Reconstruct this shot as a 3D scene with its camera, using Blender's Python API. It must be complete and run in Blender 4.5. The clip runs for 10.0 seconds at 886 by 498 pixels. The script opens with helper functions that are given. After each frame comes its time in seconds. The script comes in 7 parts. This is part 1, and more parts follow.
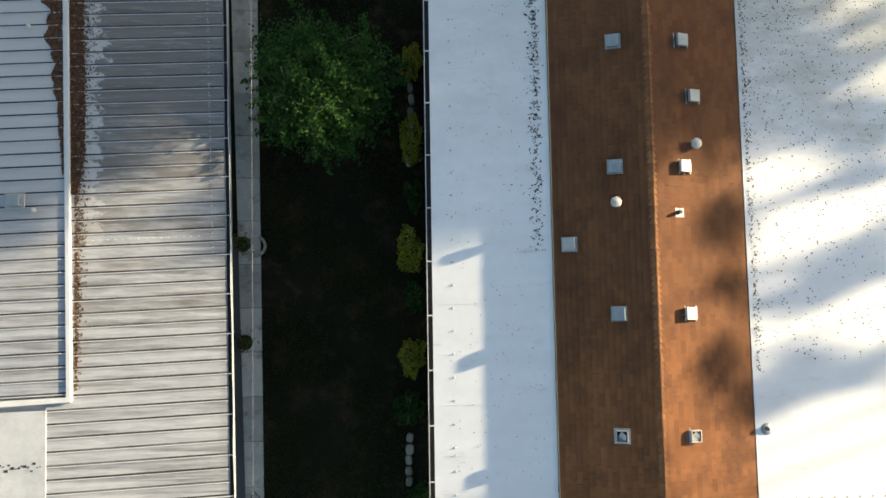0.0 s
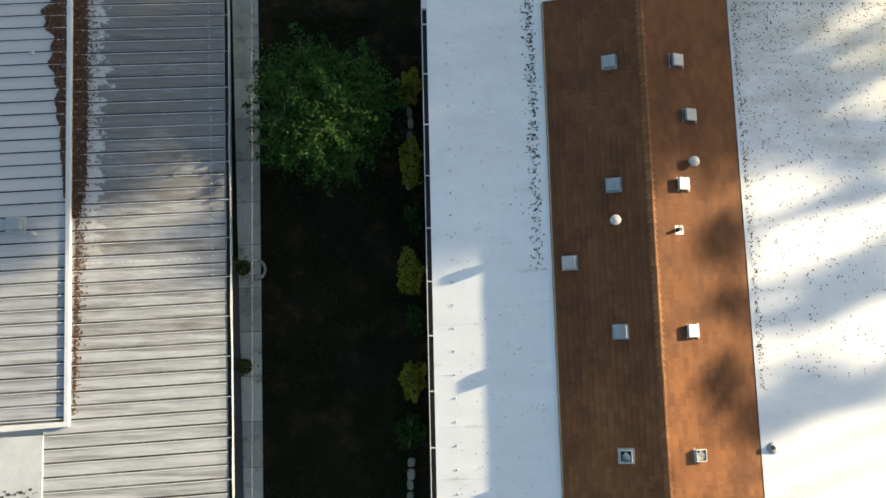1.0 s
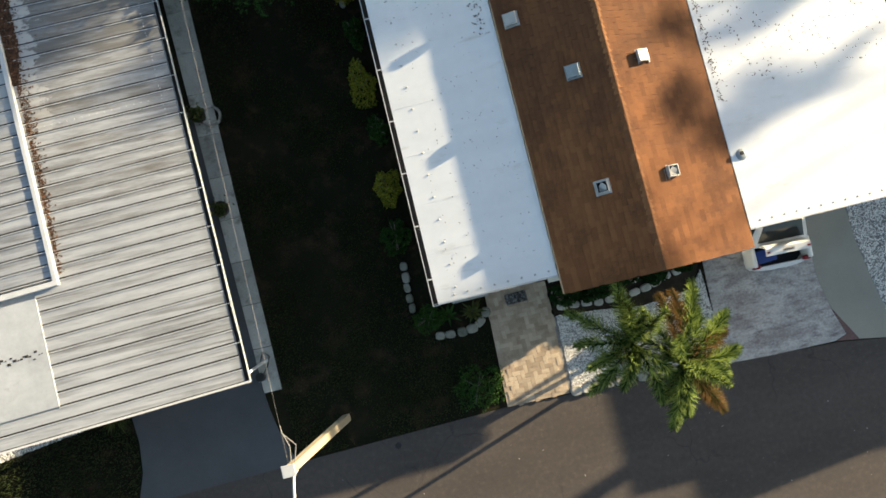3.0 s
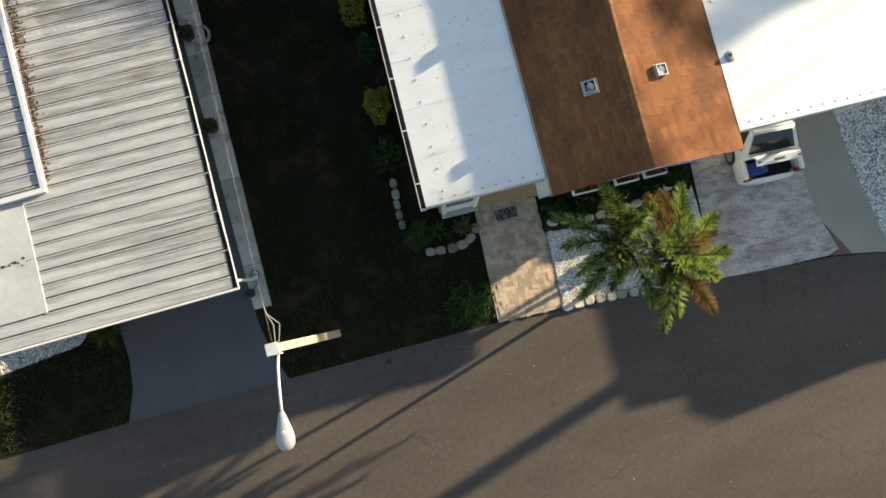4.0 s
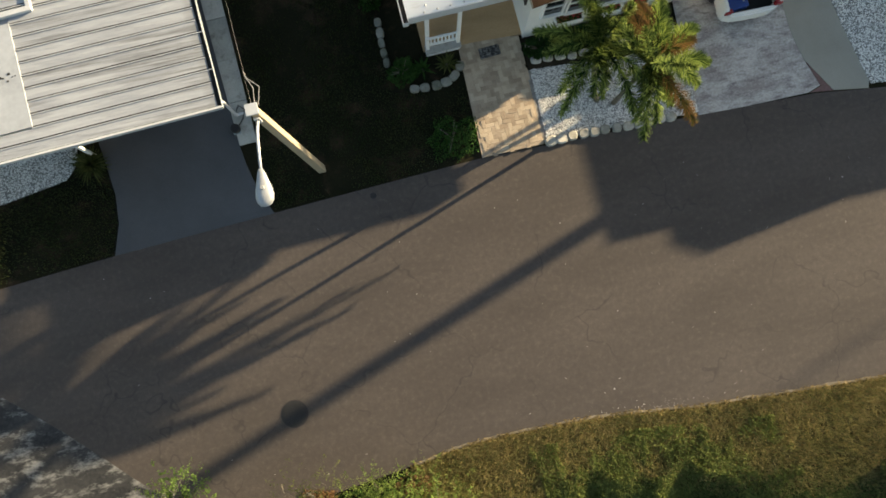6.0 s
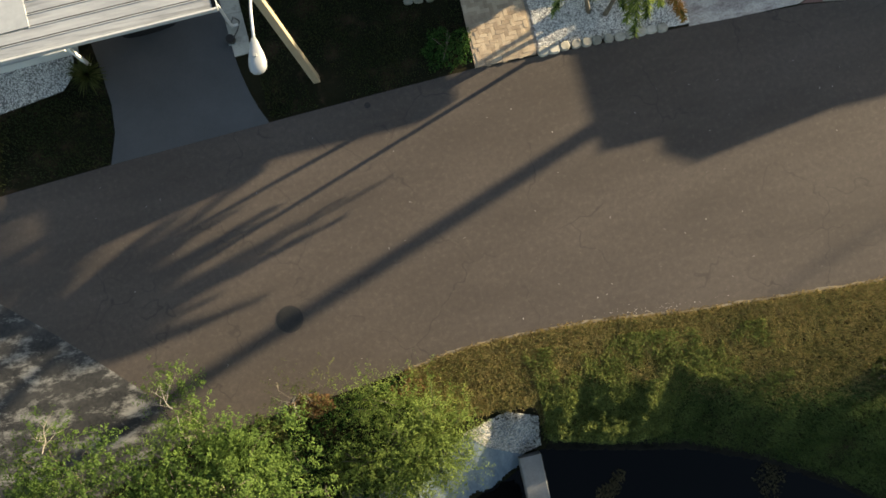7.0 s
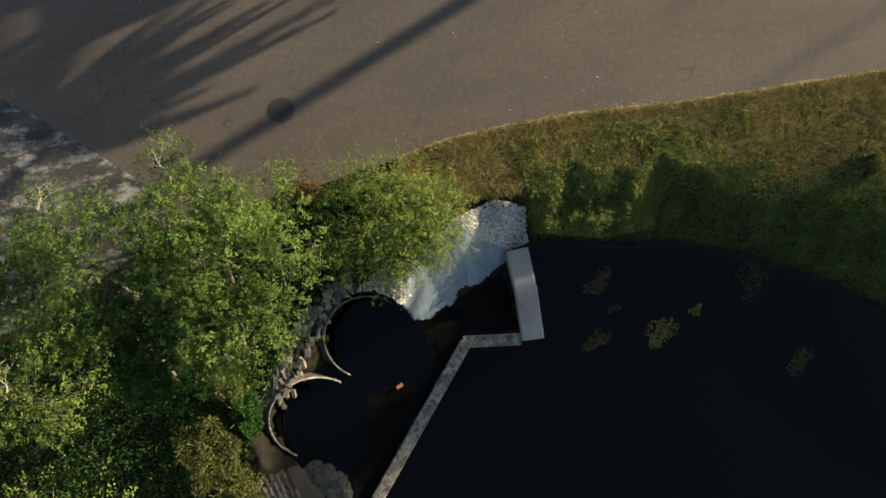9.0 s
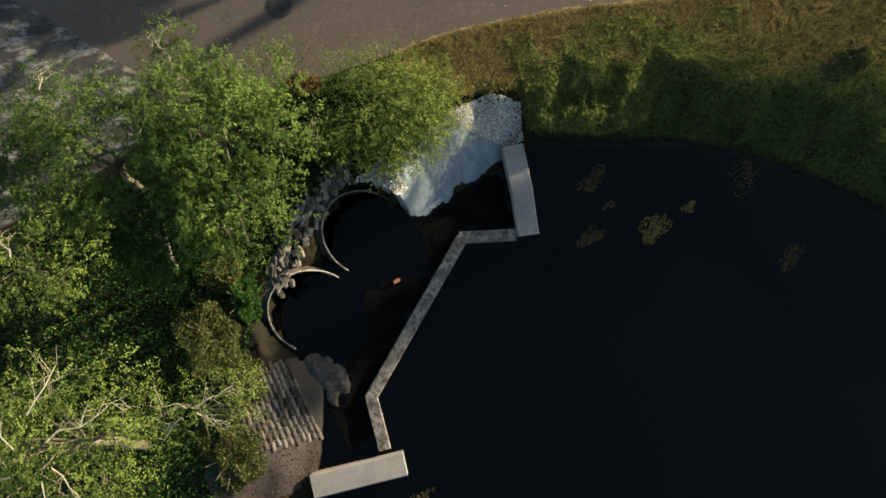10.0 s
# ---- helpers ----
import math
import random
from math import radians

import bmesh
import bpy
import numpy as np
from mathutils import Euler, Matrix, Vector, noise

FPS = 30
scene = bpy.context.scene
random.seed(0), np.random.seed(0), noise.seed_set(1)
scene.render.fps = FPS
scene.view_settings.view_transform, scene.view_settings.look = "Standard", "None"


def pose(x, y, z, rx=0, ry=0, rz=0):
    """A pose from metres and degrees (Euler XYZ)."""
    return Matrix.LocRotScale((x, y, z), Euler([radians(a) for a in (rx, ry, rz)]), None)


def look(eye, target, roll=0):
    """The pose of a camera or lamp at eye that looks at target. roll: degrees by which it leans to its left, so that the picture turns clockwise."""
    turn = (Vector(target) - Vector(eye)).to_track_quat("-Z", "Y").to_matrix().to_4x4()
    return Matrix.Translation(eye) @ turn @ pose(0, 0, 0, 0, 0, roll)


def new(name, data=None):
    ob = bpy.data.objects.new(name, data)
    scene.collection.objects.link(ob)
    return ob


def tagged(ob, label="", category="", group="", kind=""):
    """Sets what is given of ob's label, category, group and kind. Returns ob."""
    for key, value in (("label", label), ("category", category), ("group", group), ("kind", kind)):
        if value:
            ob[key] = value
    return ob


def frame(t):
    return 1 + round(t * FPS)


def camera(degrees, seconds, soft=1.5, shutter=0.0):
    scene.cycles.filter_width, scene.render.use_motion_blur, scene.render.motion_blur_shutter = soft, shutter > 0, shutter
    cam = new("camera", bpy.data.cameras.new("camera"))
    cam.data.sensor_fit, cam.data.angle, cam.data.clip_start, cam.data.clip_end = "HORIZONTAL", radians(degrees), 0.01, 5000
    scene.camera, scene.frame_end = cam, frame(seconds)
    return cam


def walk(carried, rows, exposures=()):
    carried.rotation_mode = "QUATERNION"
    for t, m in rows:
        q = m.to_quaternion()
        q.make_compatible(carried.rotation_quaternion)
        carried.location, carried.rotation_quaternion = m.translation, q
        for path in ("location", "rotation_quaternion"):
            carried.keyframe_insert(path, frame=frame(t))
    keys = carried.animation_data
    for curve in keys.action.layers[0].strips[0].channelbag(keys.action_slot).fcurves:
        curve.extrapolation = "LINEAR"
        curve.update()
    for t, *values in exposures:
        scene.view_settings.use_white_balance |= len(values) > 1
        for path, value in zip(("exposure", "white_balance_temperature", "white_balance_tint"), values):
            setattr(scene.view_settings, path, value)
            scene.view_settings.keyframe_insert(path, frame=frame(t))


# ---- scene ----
EXPO = 1.9
cam = camera(60.0, 10.0, soft=1.65)
# seconds, eye x, y, z, and Euler angles; the drone looks straight down and drifts south
PATH = [
    (0, 0.000, -0.000, 21.552, 4.974, -1.128, -0.876),
    (0.4, 0.062, 0.060, 21.487, 4.821, -0.940, -1.000),
    (0.5, 0.077, 0.146, 21.470, 6.783, -0.893, -1.499),
    (0.6, 0.067, 0.080, 21.477, 8.887, -0.910, -1.400),
    (0.7, 0.056, -0.020, 21.483, 10.356, -0.926, -1.400),
    (0.8, 0.045, -0.150, 21.489, 10.321, -0.943, -1.400),
    (0.9, 0.035, -0.290, 21.496, 9.575, -0.960, -1.400),
    (1, 0.024, -0.430, 21.502, 7.782, -0.977, -1.331),
    (1.1, 0.033, -0.590, 21.487, 5.587, -0.950, -1.300),
    (1.2, 0.042, -0.770, 21.471, 4.479, -0.924, -1.300),
    (1.3, 0.051, -0.960, 21.456, 4.216, -0.898, -1.700),
    (1.4, 0.061, -1.150, 21.440, 4.486, -0.871, -3.600),
    (1.5, 0.070, -1.355, 21.425, 4.844, -0.845, -5.437),
    (2, 0.091, -2.521, 21.375, 4.707, -0.832, -5.829),
    (2.1, 0.071, -2.754, 21.357, 4.742, -0.855, -7.200),
    (2.2, 0.050, -2.987, 21.339, 4.777, -0.878, -10.000),
    (2.3, 0.030, -3.219, 21.320, 4.812, -0.901, -11.400),
    (2.4, 0.009, -3.452, 21.302, 4.847, -0.923, -12.500),
    (2.5, -0.011, -3.684, 21.284, 4.882, -0.946, -13.036),
    (4, -0.287, -7.228, 20.902, 5.208, -0.516, -13.944),
    (4.5, -0.429, -8.409, 20.790, 5.336, -0.481, -13.987),
    (5, -0.588, -9.458, 20.720, 5.494, -0.483, -13.991),
    (5.5, -0.799, -10.642, 20.642, 5.590, -0.528, -14.065),
    (7, -1.498, -14.369, 20.499, 5.918, -0.566, -14.355),
    (7.5, -1.751, -15.749, 20.420, 5.789, -0.551, -14.368),
    (8, -1.995, -17.024, 20.384, 5.749, -0.522, -14.370),
    (8.5, -2.278, -18.452, 20.362, 5.566, -0.532, -14.410),
    (9, -2.546, -19.742, 20.333, 5.469, -0.550, -14.411),
    (9.5, -2.830, -21.027, 20.348, 5.322, -0.554, -14.456),
    (10, -3.130, -22.448, 20.369, 5.043, -0.532, -14.489),
]
walk(cam, [(t, pose(x, y, z, a, b, c)) for t, x, y, z, a, b, c in PATH],
     exposures=[(0.0, EXPO + 0.12, 7050, 9), (2.5, EXPO + 0.12, 7050, 9), (5.5, EXPO + 0.05, 7250, 9), (7.5, EXPO + 0.02, 7300, 9), (10.0, EXPO - 0.03, 7050, 9)])

# ---- light: a low morning sun from the east-north-east and a clear sky ----
SUN_EL, SUN_AZ = radians(12.2), radians(17.6)
sun_dir = Vector((math.cos(SUN_AZ) * math.cos(SUN_EL), math.sin(SUN_AZ) * math.cos(SUN_EL), math.sin(SUN_EL)))
world = bpy.data.worlds.new("world")
scene.world = world
world.use_nodes = True
wn, wl = world.node_tree.nodes, world.node_tree.links
sky = wn.new("ShaderNodeTexSky")
sky.sky_type = "NISHITA"
sky.sun_disc = False
sky.sun_elevation = SUN_EL
sky.sun_rotation = math.pi / 2 - SUN_AZ
wn["Background"].inputs["Strength"].default_value = 0.080
wl.new(sky.outputs["Color"], wn["Background"].inputs["Color"])
sun_data = bpy.data.lights.new("sun", "SUN")
sun_data.energy = 4.5
sun_data.angle = radians(0.53)
sun_data.color = (1.0, 0.845, 0.60)
sun_ob = new("sun", sun_data)
sun_ob.matrix_world = look(tuple(sun_dir * 60), (0, 0, 0))

# ---- materials ----
def nodes_of(name):
    m = bpy.data.materials.new(name)
    m.use_nodes = True
    return m, m.node_tree.nodes, m.node_tree.links, m.node_tree.nodes["Principled BSDF"]


def coord(n, l, stretch=(1, 1, 1), turn=0.0):
    """World position, stretched."""
    g = n.new("ShaderNodeNewGeometry")
    mp = n.new("ShaderNodeMapping")
    mp.inputs["Scale"].default_value = stretch
    mp.inputs["Rotation"].default_value = (0, 0, turn)
    l.new(g.outputs["Position"], mp.inputs["Vector"])
    return mp.outputs["Vector"]


def noise_node(n, l, vec, scale, detail=4.0, rough=0.6):
    t = n.new("ShaderNodeTexNoise")
    t.inputs["Scale"].default_value = scale
    t.inputs["Detail"].default_value = detail
    t.inputs["Roughness"].default_value = rough
    l.new(vec, t.inputs["Vector"])
    return t.outputs["Fac"]


def ramp(n, l, fac, stops):
    r = n.new("ShaderNodeValToRGB")
    e = r.color_ramp.elements
    while len(e) < len(stops):
        e.new(0.5)
    for k, (p, c) in enumerate(stops):
        e[k].position, e[k].color = p, (*c, 1) if len(c) == 3 else c
    l.new(fac, r.inputs["Fac"])
    return r.outputs["Color"]


def mix(n, l, fac, a, b, mode="MIX"):
    x = n.new("ShaderNodeMix")
    x.data_type, x.blend_type = "RGBA", mode
    for sock, v in ((x.inputs["Factor"], fac), (x.inputs["A"], a), (x.inputs["B"], b)):
        if isinstance(v, (int, float)):
            sock.default_value = v
        elif isinstance(v, tuple):
            sock.default_value = (*v, 1)
        else:
            l.new(v, sock)
    return x.outputs["Result"]


def maths(n, l, op, a, b=0.0):
    x = n.new("ShaderNodeMath")
    x.operation = op
    for sock, v in ((x.inputs[0], a), (x.inputs[1], b)):
        if isinstance(v, (int, float)):
            sock.default_value = v
        else:
            l.new(v, sock)
    return x.outputs[0]


def bump(n, l, bsdf, height, strength=0.4, dist=0.01):
    b = n.new("ShaderNodeBump")
    b.inputs["Strength"].default_value = strength
    b.inputs["Distance"].default_value = dist
    l.new(height, b.inputs["Height"])
    l.new(b.outputs["Normal"], bsdf.inputs["Normal"])


def each(n, l):
    """A random number for each object and each loose piece of a mesh."""
    o, g = n.new("ShaderNodeObjectInfo"), n.new("ShaderNodeNewGeometry")
    return maths(n, l, "FRACT", maths(n, l, "ADD", o.outputs["Random"], g.outputs["Random Per Island"]))


def surface(name, dark, light, big=0.6, fine=18.0, rough=0.8, metal=0.0, stain=None, stain_at=(0.55, 0.75),
            stretch=(1, 1, 1), relief=0.3, dist=0.006, spread=(0.3, 0.7), pieces=0.0, spec=0.5, turn=0.0):
    """A worn surface: broad patches, fine grain, stains and relief."""
    m, n, l, b = nodes_of(name)
    v = coord(n, l, stretch, turn)
    f1, f2 = noise_node(n, l, v, big, 5), noise_node(n, l, coord(n, l), fine, 3)
    both = maths(n, l, "ADD", maths(n, l, "MULTIPLY", f1, 0.65), maths(n, l, "MULTIPLY", f2, 0.35))
    if pieces:
        both = maths(n, l, "ADD", both, maths(n, l, "MULTIPLY", maths(n, l, "SUBTRACT", each(n, l), 0.5), pieces))
    c = ramp(n, l, both, [(spread[0], dark), (spread[1], light)])
    if stain:
        f3 = noise_node(n, l, v, big * 2.3, 8, 0.7)
        c = mix(n, l, ramp(n, l, f3, [(stain_at[0], (0, 0, 0)), (stain_at[1], (1, 1, 1))]), c, stain)
    l.new(c, b.inputs["Base Color"])
    b.inputs["Roughness"].default_value, b.inputs["Metallic"].default_value = rough, metal
    b.inputs["Specular IOR Level"].default_value = spec
    if relief:
        bump(n, l, b, f2, relief, dist)
    return m


def foliage(name, dark, light, patch=0.8, leafy=0.55):
    m, n, l, b = nodes_of(name)
    f = maths(n, l, "ADD", maths(n, l, "MULTIPLY", each(n, l), leafy), maths(n, l, "MULTIPLY", noise_node(n, l, coord(n, l), patch, 3), 1.15 - leafy))
    l.new(ramp(n, l, f, [(0.25, dark), (0.85, light)]), b.inputs["Base Color"])
    b.inputs["Roughness"].default_value = 0.75
    b.inputs["Specular IOR Level"].default_value = 0.12
    t = n.new("ShaderNodeBsdfTranslucent")
    l.new(ramp(n, l, f, [(0.25, dark), (0.85, light)]), t.inputs["Color"])
    mx = n.new("ShaderNodeMixShader")
    mx.inputs["Fac"].default_value = 0.38
    l.new(b.outputs["BSDF"], mx.inputs[1])
    l.new(t.outputs["BSDF"], mx.inputs[2])
    l.new(mx.outputs["Shader"], n["Material Output"].inputs["Surface"])
    return m


# asphalt: fine aggregate, worn patches, hairline cracks
ASPHALT, n, l, b = nodes_of("asphalt")
v = coord(n, l)
grain, patch = noise_node(n, l, v, 55, 2, 0.8), noise_node(n, l, coord(n, l, (0.35, 1, 1), 0.1), 0.7, 6)
c = ramp(n, l, maths(n, l, "ADD", maths(n, l, "MULTIPLY", grain, 0.32), maths(n, l, "MULTIPLY", patch, 0.68)),
         [(0.34, (0.053, 0.0425, 0.0362)), (0.66, (0.088, 0.0715, 0.0610))])
vor = n.new("ShaderNodeTexVoronoi")
vor.feature = "DISTANCE_TO_EDGE"
vor.inputs["Scale"].default_value = 0.32
wob = n.new("ShaderNodeVectorMath")
wob.operation = "ADD"
nz = n.new("ShaderNodeTexNoise")
nz.inputs["Scale"].default_value = 1.4
l.new(v, nz.inputs["Vector"])
l.new(v, wob.inputs[0])
l.new(nz.outputs["Color"], wob.inputs[1])
l.new(wob.outputs["Vector"], vor.inputs["Vector"])
crack = maths(n, l, "MULTIPLY", ramp(n, l, vor.outputs["Distance"], [(0.0, (1, 1, 1)), (0.008, (0, 0, 0))]),
              ramp(n, l, noise_node(n, l, v, 0.4, 2), [(0.44, (0, 0, 0)), (0.56, (1, 1, 1))]))
c = mix(n, l, maths(n, l, "MULTIPLY", crack, 0.6), c, (0.018, 0.017, 0.016))
long = noise_node(n, l, coord(n, l, (0.12, 2.2, 1), 0.13), 1.3, 6, 0.6)
c = mix(n, l, maths(n, l, "MULTIPLY", ramp(n, l, long, [(0.50, (0, 0, 0)), (0.75, (1, 1, 1))]), 0.14), c, (0.094, 0.081, 0.069))
mott = noise_node(n, l, v, 7.0, 6, 0.75)
c = mix(n, l, ramp(n, l, mott, [(0.36, (0.45, 0.45, 0.45)), (0.64, (0, 0, 0))]), c, (0.036, 0.0300, 0.0262))
c = mix(n, l, ramp(n, l, mott, [(0.56, (0, 0, 0)), (0.74, (0.5, 0.5, 0.5))]), c, (0.106, 0.091, 0.077))
spill = noise_node(n, l, v, 1.9, 5, 0.7)
c = mix(n, l, maths(n, l, "MULTIPLY", ramp(n, l, spill, [(0.62, (0, 0, 0)), (0.74, (1, 1, 1))]), 0.35), c, (0.030, 0.026, 0.022))
speck = ramp(n, l, noise_node(n, l, v, 16, 1, 0.3), [(0.76, (0, 0, 0)), (0.80, (1, 1, 1))])
c = mix(n, l, maths(n, l, "MULTIPLY", speck, 0.22), c, (0.18, 0.16, 0.13))
l.new(c, b.inputs["Base Color"])
b.inputs["Roughness"].default_value = 0.9
bump(n, l, b, grain, 0.5, 0.006)

WHITE_ROOF = surface("white_roof_coating", (0.62, 0.63, 0.635), (0.71, 0.72, 0.725), big=0.7, fine=4, rough=0.55, stretch=(0.5, 2.2, 1),
                     stain=(0.42, 0.41, 0.34), stain_at=(0.60, 0.86), relief=0.1, dist=0.004)
# mildew on the coating towards the north end
n, l = WHITE_ROOF.node_tree.nodes, WHITE_ROOF.node_tree.links
b = n["Principled BSDF"]
plain = b.inputs["Base Color"].links[0].from_socket
sep = n.new("ShaderNodeSeparateXYZ")
l.new(coord(n, l), sep.inputs["Vector"])
up = maths(n, l, "MULTIPLY", maths(n, l, "SUBTRACT", sep.outputs["Y"], 1.5), 0.075)
mould = maths(n, l, "ADD", maths(n, l, "MULTIPLY", noise_node(n, l, coord(n, l, (0.7, 1.5, 1)), 1.1, 8, 0.7), 0.9), maths(n, l, "MINIMUM", up, 0.40))
l.new(mix(n, l, maths(n, l, "MULTIPLY", maths(n, l, "MULTIPLY", ramp(n, l, mould, [(0.58, (0, 0, 0)), (1.0, (1, 1, 1))]), ramp(n, l, maths(n, l, "MULTIPLY", sep.outputs["X"], 0.1), [(0.3, (0.35, 0.35, 0.35)), (0.75, (1, 1, 1))])), 0.75), plain, (0.29, 0.29, 0.235)), b.inputs["Base Color"])
WHITE_PAINT = surface("white_paint", (0.70, 0.70, 0.68), (0.82, 0.82, 0.80), big=1.2, fine=25, rough=0.45, relief=0.1)
WHITE_METAL = surface("white_enamel_metal", (0.41, 0.42, 0.425), (0.55, 0.56, 0.565), big=2.0, fine=30, rough=0.4, stain=(0.40, 0.36, 0.30), stain_at=(0.66, 0.85), relief=0.05)
# gutter bottoms: dirt and the channel's shade share one near-black colour
GUTTER_DARK = surface("gutter_dark", (0.012, 0.011, 0.010), (0.035, 0.03, 0.025), big=3, fine=40, rough=0.95)
VENT_GREY = surface("galvanised_vent", (0.200, 0.232, 0.245), (0.300, 0.340, 0.355), big=3, fine=30, rough=0.5, metal=0.15, relief=0.1)
VENT_PALE = surface("pale_vent_paint", (0.29, 0.295, 0.29), (0.42, 0.42, 0.405), big=3, fine=30, rough=0.5, relief=0.1)
# near-black tone that paints unlit depth into vents, pipes and the boot
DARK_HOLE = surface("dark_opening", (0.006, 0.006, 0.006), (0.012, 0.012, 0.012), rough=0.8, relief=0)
CONCRETE = surface("weathered_concrete", (0.26, 0.25, 0.23), (0.42, 0.41, 0.38), big=1.1, fine=22, rough=0.9, stain=(0.17, 0.16, 0.14), stain_at=(0.56, 0.8))
STRIP_CONC = surface("path_concrete", (0.26, 0.26, 0.23), (0.50, 0.485, 0.425), big=1.1, fine=26, rough=0.9, pieces=0.3, stain=(0.12, 0.11, 0.09), stain_at=(0.52, 0.74))
DRIVE_CONC = surface("scaling_painted_concrete", (0.26, 0.23, 0.215), (0.49, 0.465, 0.435), big=1.5, fine=16, rough=0.9, stretch=(0.7, 1.7, 1),
                     spread=(0.40, 0.60), stain=(0.155, 0.132, 0.127), stain_at=(0.50, 0.68))
WALK_CONC = surface("smooth_pale_concrete", (0.235, 0.225, 0.19), (0.31, 0.295, 0.25), big=0.8, fine=30, rough=0.85)
GREY_DRIVE = surface("sealed_grey_drive", (0.047, 0.050, 0.053), (0.073, 0.076, 0.080), big=0.9, fine=30, rough=0.75)
RED_BRICK = surface("dark_red_concrete", (0.10, 0.055, 0.05), (0.19, 0.11, 0.10), big=3, fine=20, rough=0.9)
LOT_CONC = surface("mottled_lot", (0.012, 0.013, 0.015), (0.055, 0.054, 0.052), big=0.8, fine=9, rough=0.95, spread=(0.38, 0.64),
                   stain=(0.23, 0.225, 0.21), stain_at=(0.50, 0.63), turn=0.6, stretch=(0.6, 1.3, 1))
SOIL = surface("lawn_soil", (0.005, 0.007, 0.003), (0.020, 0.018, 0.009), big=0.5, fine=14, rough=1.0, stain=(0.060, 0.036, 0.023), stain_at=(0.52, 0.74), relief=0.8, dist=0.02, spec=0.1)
BED_SOIL = surface("bed_soil", (0.020, 0.016, 0.011), (0.045, 0.036, 0.025), big=2, fine=20, rough=1.0, relief=0.8, dist=0.02, spec=0.1)
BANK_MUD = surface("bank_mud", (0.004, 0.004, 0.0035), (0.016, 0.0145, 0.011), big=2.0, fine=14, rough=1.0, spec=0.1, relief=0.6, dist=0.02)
SAND = surface("washed_sand", (0.10, 0.085, 0.060), (0.31, 0.27, 0.21), big=3, fine=22, rough=1.0)
# silt made darker in colour for the shade over its slope
MUD = surface("shaded_silt", (0.0045, 0.0033, 0.0026), (0.016, 0.0115, 0.0085), big=1.2, fine=14, rough=0.7, relief=0.5, dist=0.02)
TAN_FLOOR = surface("tan_patio_floor", (0.36, 0.225, 0.11), (0.50, 0.33, 0.175), big=1.4, fine=18, rough=0.8, stretch=(0.4, 2, 1))
PAVER = surface("sandstone_paver", (0.29, 0.22, 0.155), (0.48, 0.385, 0.28), big=3.0, fine=30, rough=0.9, pieces=0.40, relief=0.4)
STONE = surface("edging_stone", (0.22, 0.21, 0.175), (0.50, 0.47, 0.41), big=4, fine=24, rough=0.95, pieces=0.3, relief=0.6, dist=0.01)
MOSS_STONE = surface("mossy_edging_stone", (0.10, 0.105, 0.075), (0.26, 0.25, 0.21), big=4, fine=24, rough=0.95, pieces=0.3, relief=0.6, dist=0.01)
GRAVEL = surface("white_marble_chips", (0.20, 0.195, 0.18), (0.80, 0.78, 0.735), big=4, fine=30, rough=0.85, spread=(0.22, 0.62), pieces=0.9, relief=0.3)
GRAVEL_BED = surface("gravel_underlay", (0.12, 0.115, 0.105), (0.34, 0.33, 0.31), big=8, fine=40, rough=1.0, relief=0.8, dist=0.02)
RUBBLE = surface("broken_rubble", (0.038, 0.033, 0.027), (0.19, 0.17, 0.145), big=4, fine=20, rough=0.95, pieces=0.7, relief=0.6, dist=0.02)
# the apron's blue skylit shade is put into its base colour
APRON = surface("blue_shade_apron", (0.076, 0.110, 0.142), (0.160, 0.200, 0.232), big=1.4, fine=16, rough=0.95, stretch=(2.2, 0.6, 1), turn=0.5, stain=(0.075, 0.10, 0.13), stain_at=(0.48, 0.74), relief=0.4, dist=0.015)
APRON_STONE = surface("white_crushed_stone", (0.16, 0.155, 0.145), (0.52, 0.50, 0.46), big=4, fine=24, rough=0.95, pieces=0.8)
PIPE_METAL = surface("rusted_corrugated_steel", (0.016, 0.015, 0.014), (0.075, 0.070, 0.064), big=3, fine=20, rough=0.6, metal=0.3, stain=(0.30, 0.29, 0.27), stain_at=(0.56, 0.7))
BARK = surface("grey_bark", (0.07, 0.06, 0.045), (0.17, 0.15, 0.115), big=6, fine=40, rough=0.95, relief=0.6, dist=0.01)
PALE_BARK = surface("pale_dead_wood", (0.15, 0.135, 0.11), (0.30, 0.275, 0.235), big=6, fine=40, rough=0.9, relief=0.4)
POLE_MAT = surface("painted_timber_pole", (0.26, 0.215, 0.145), (0.38, 0.32, 0.225), big=3, fine=18, rough=0.85, stretch=(3, 3, 0.4))
LAMP_METAL = surface("grey_lamp_housing", (0.24, 0.255, 0.27), (0.36, 0.375, 0.39), big=4, fine=20, rough=0.5, metal=0.2)
CABLE_MAT = surface("pale_cable", (0.20, 0.195, 0.18), (0.32, 0.31, 0.29), rough=0.6, relief=0)
CAR_WHITE = surface("white_car_paint", (0.70, 0.69, 0.66), (0.76, 0.75, 0.72), big=1, fine=3, rough=0.22, relief=0, spec=0.6)
CAR_BLACK = surface("black_car_paint", (0.010, 0.010, 0.011), (0.016, 0.016, 0.017), big=1, fine=3, rough=0.2, relief=0)
TYRE = surface("tyre_rubber", (0.014, 0.014, 0.014), (0.03, 0.03, 0.03), rough=0.85)
RIM = surface("alloy_rim", (0.30, 0.30, 0.30), (0.46, 0.46, 0.46), rough=0.35, metal=0.8, relief=0)
RED_LENS = surface("red_lamp_lens", (0.20, 0.010, 0.012), (0.30, 0.02, 0.02), rough=0.2, relief=0)
BLUE_PLASTIC = surface("blue_plastic", (0.006, 0.035, 0.16), (0.010, 0.055, 0.25), rough=0.5, relief=0.1)
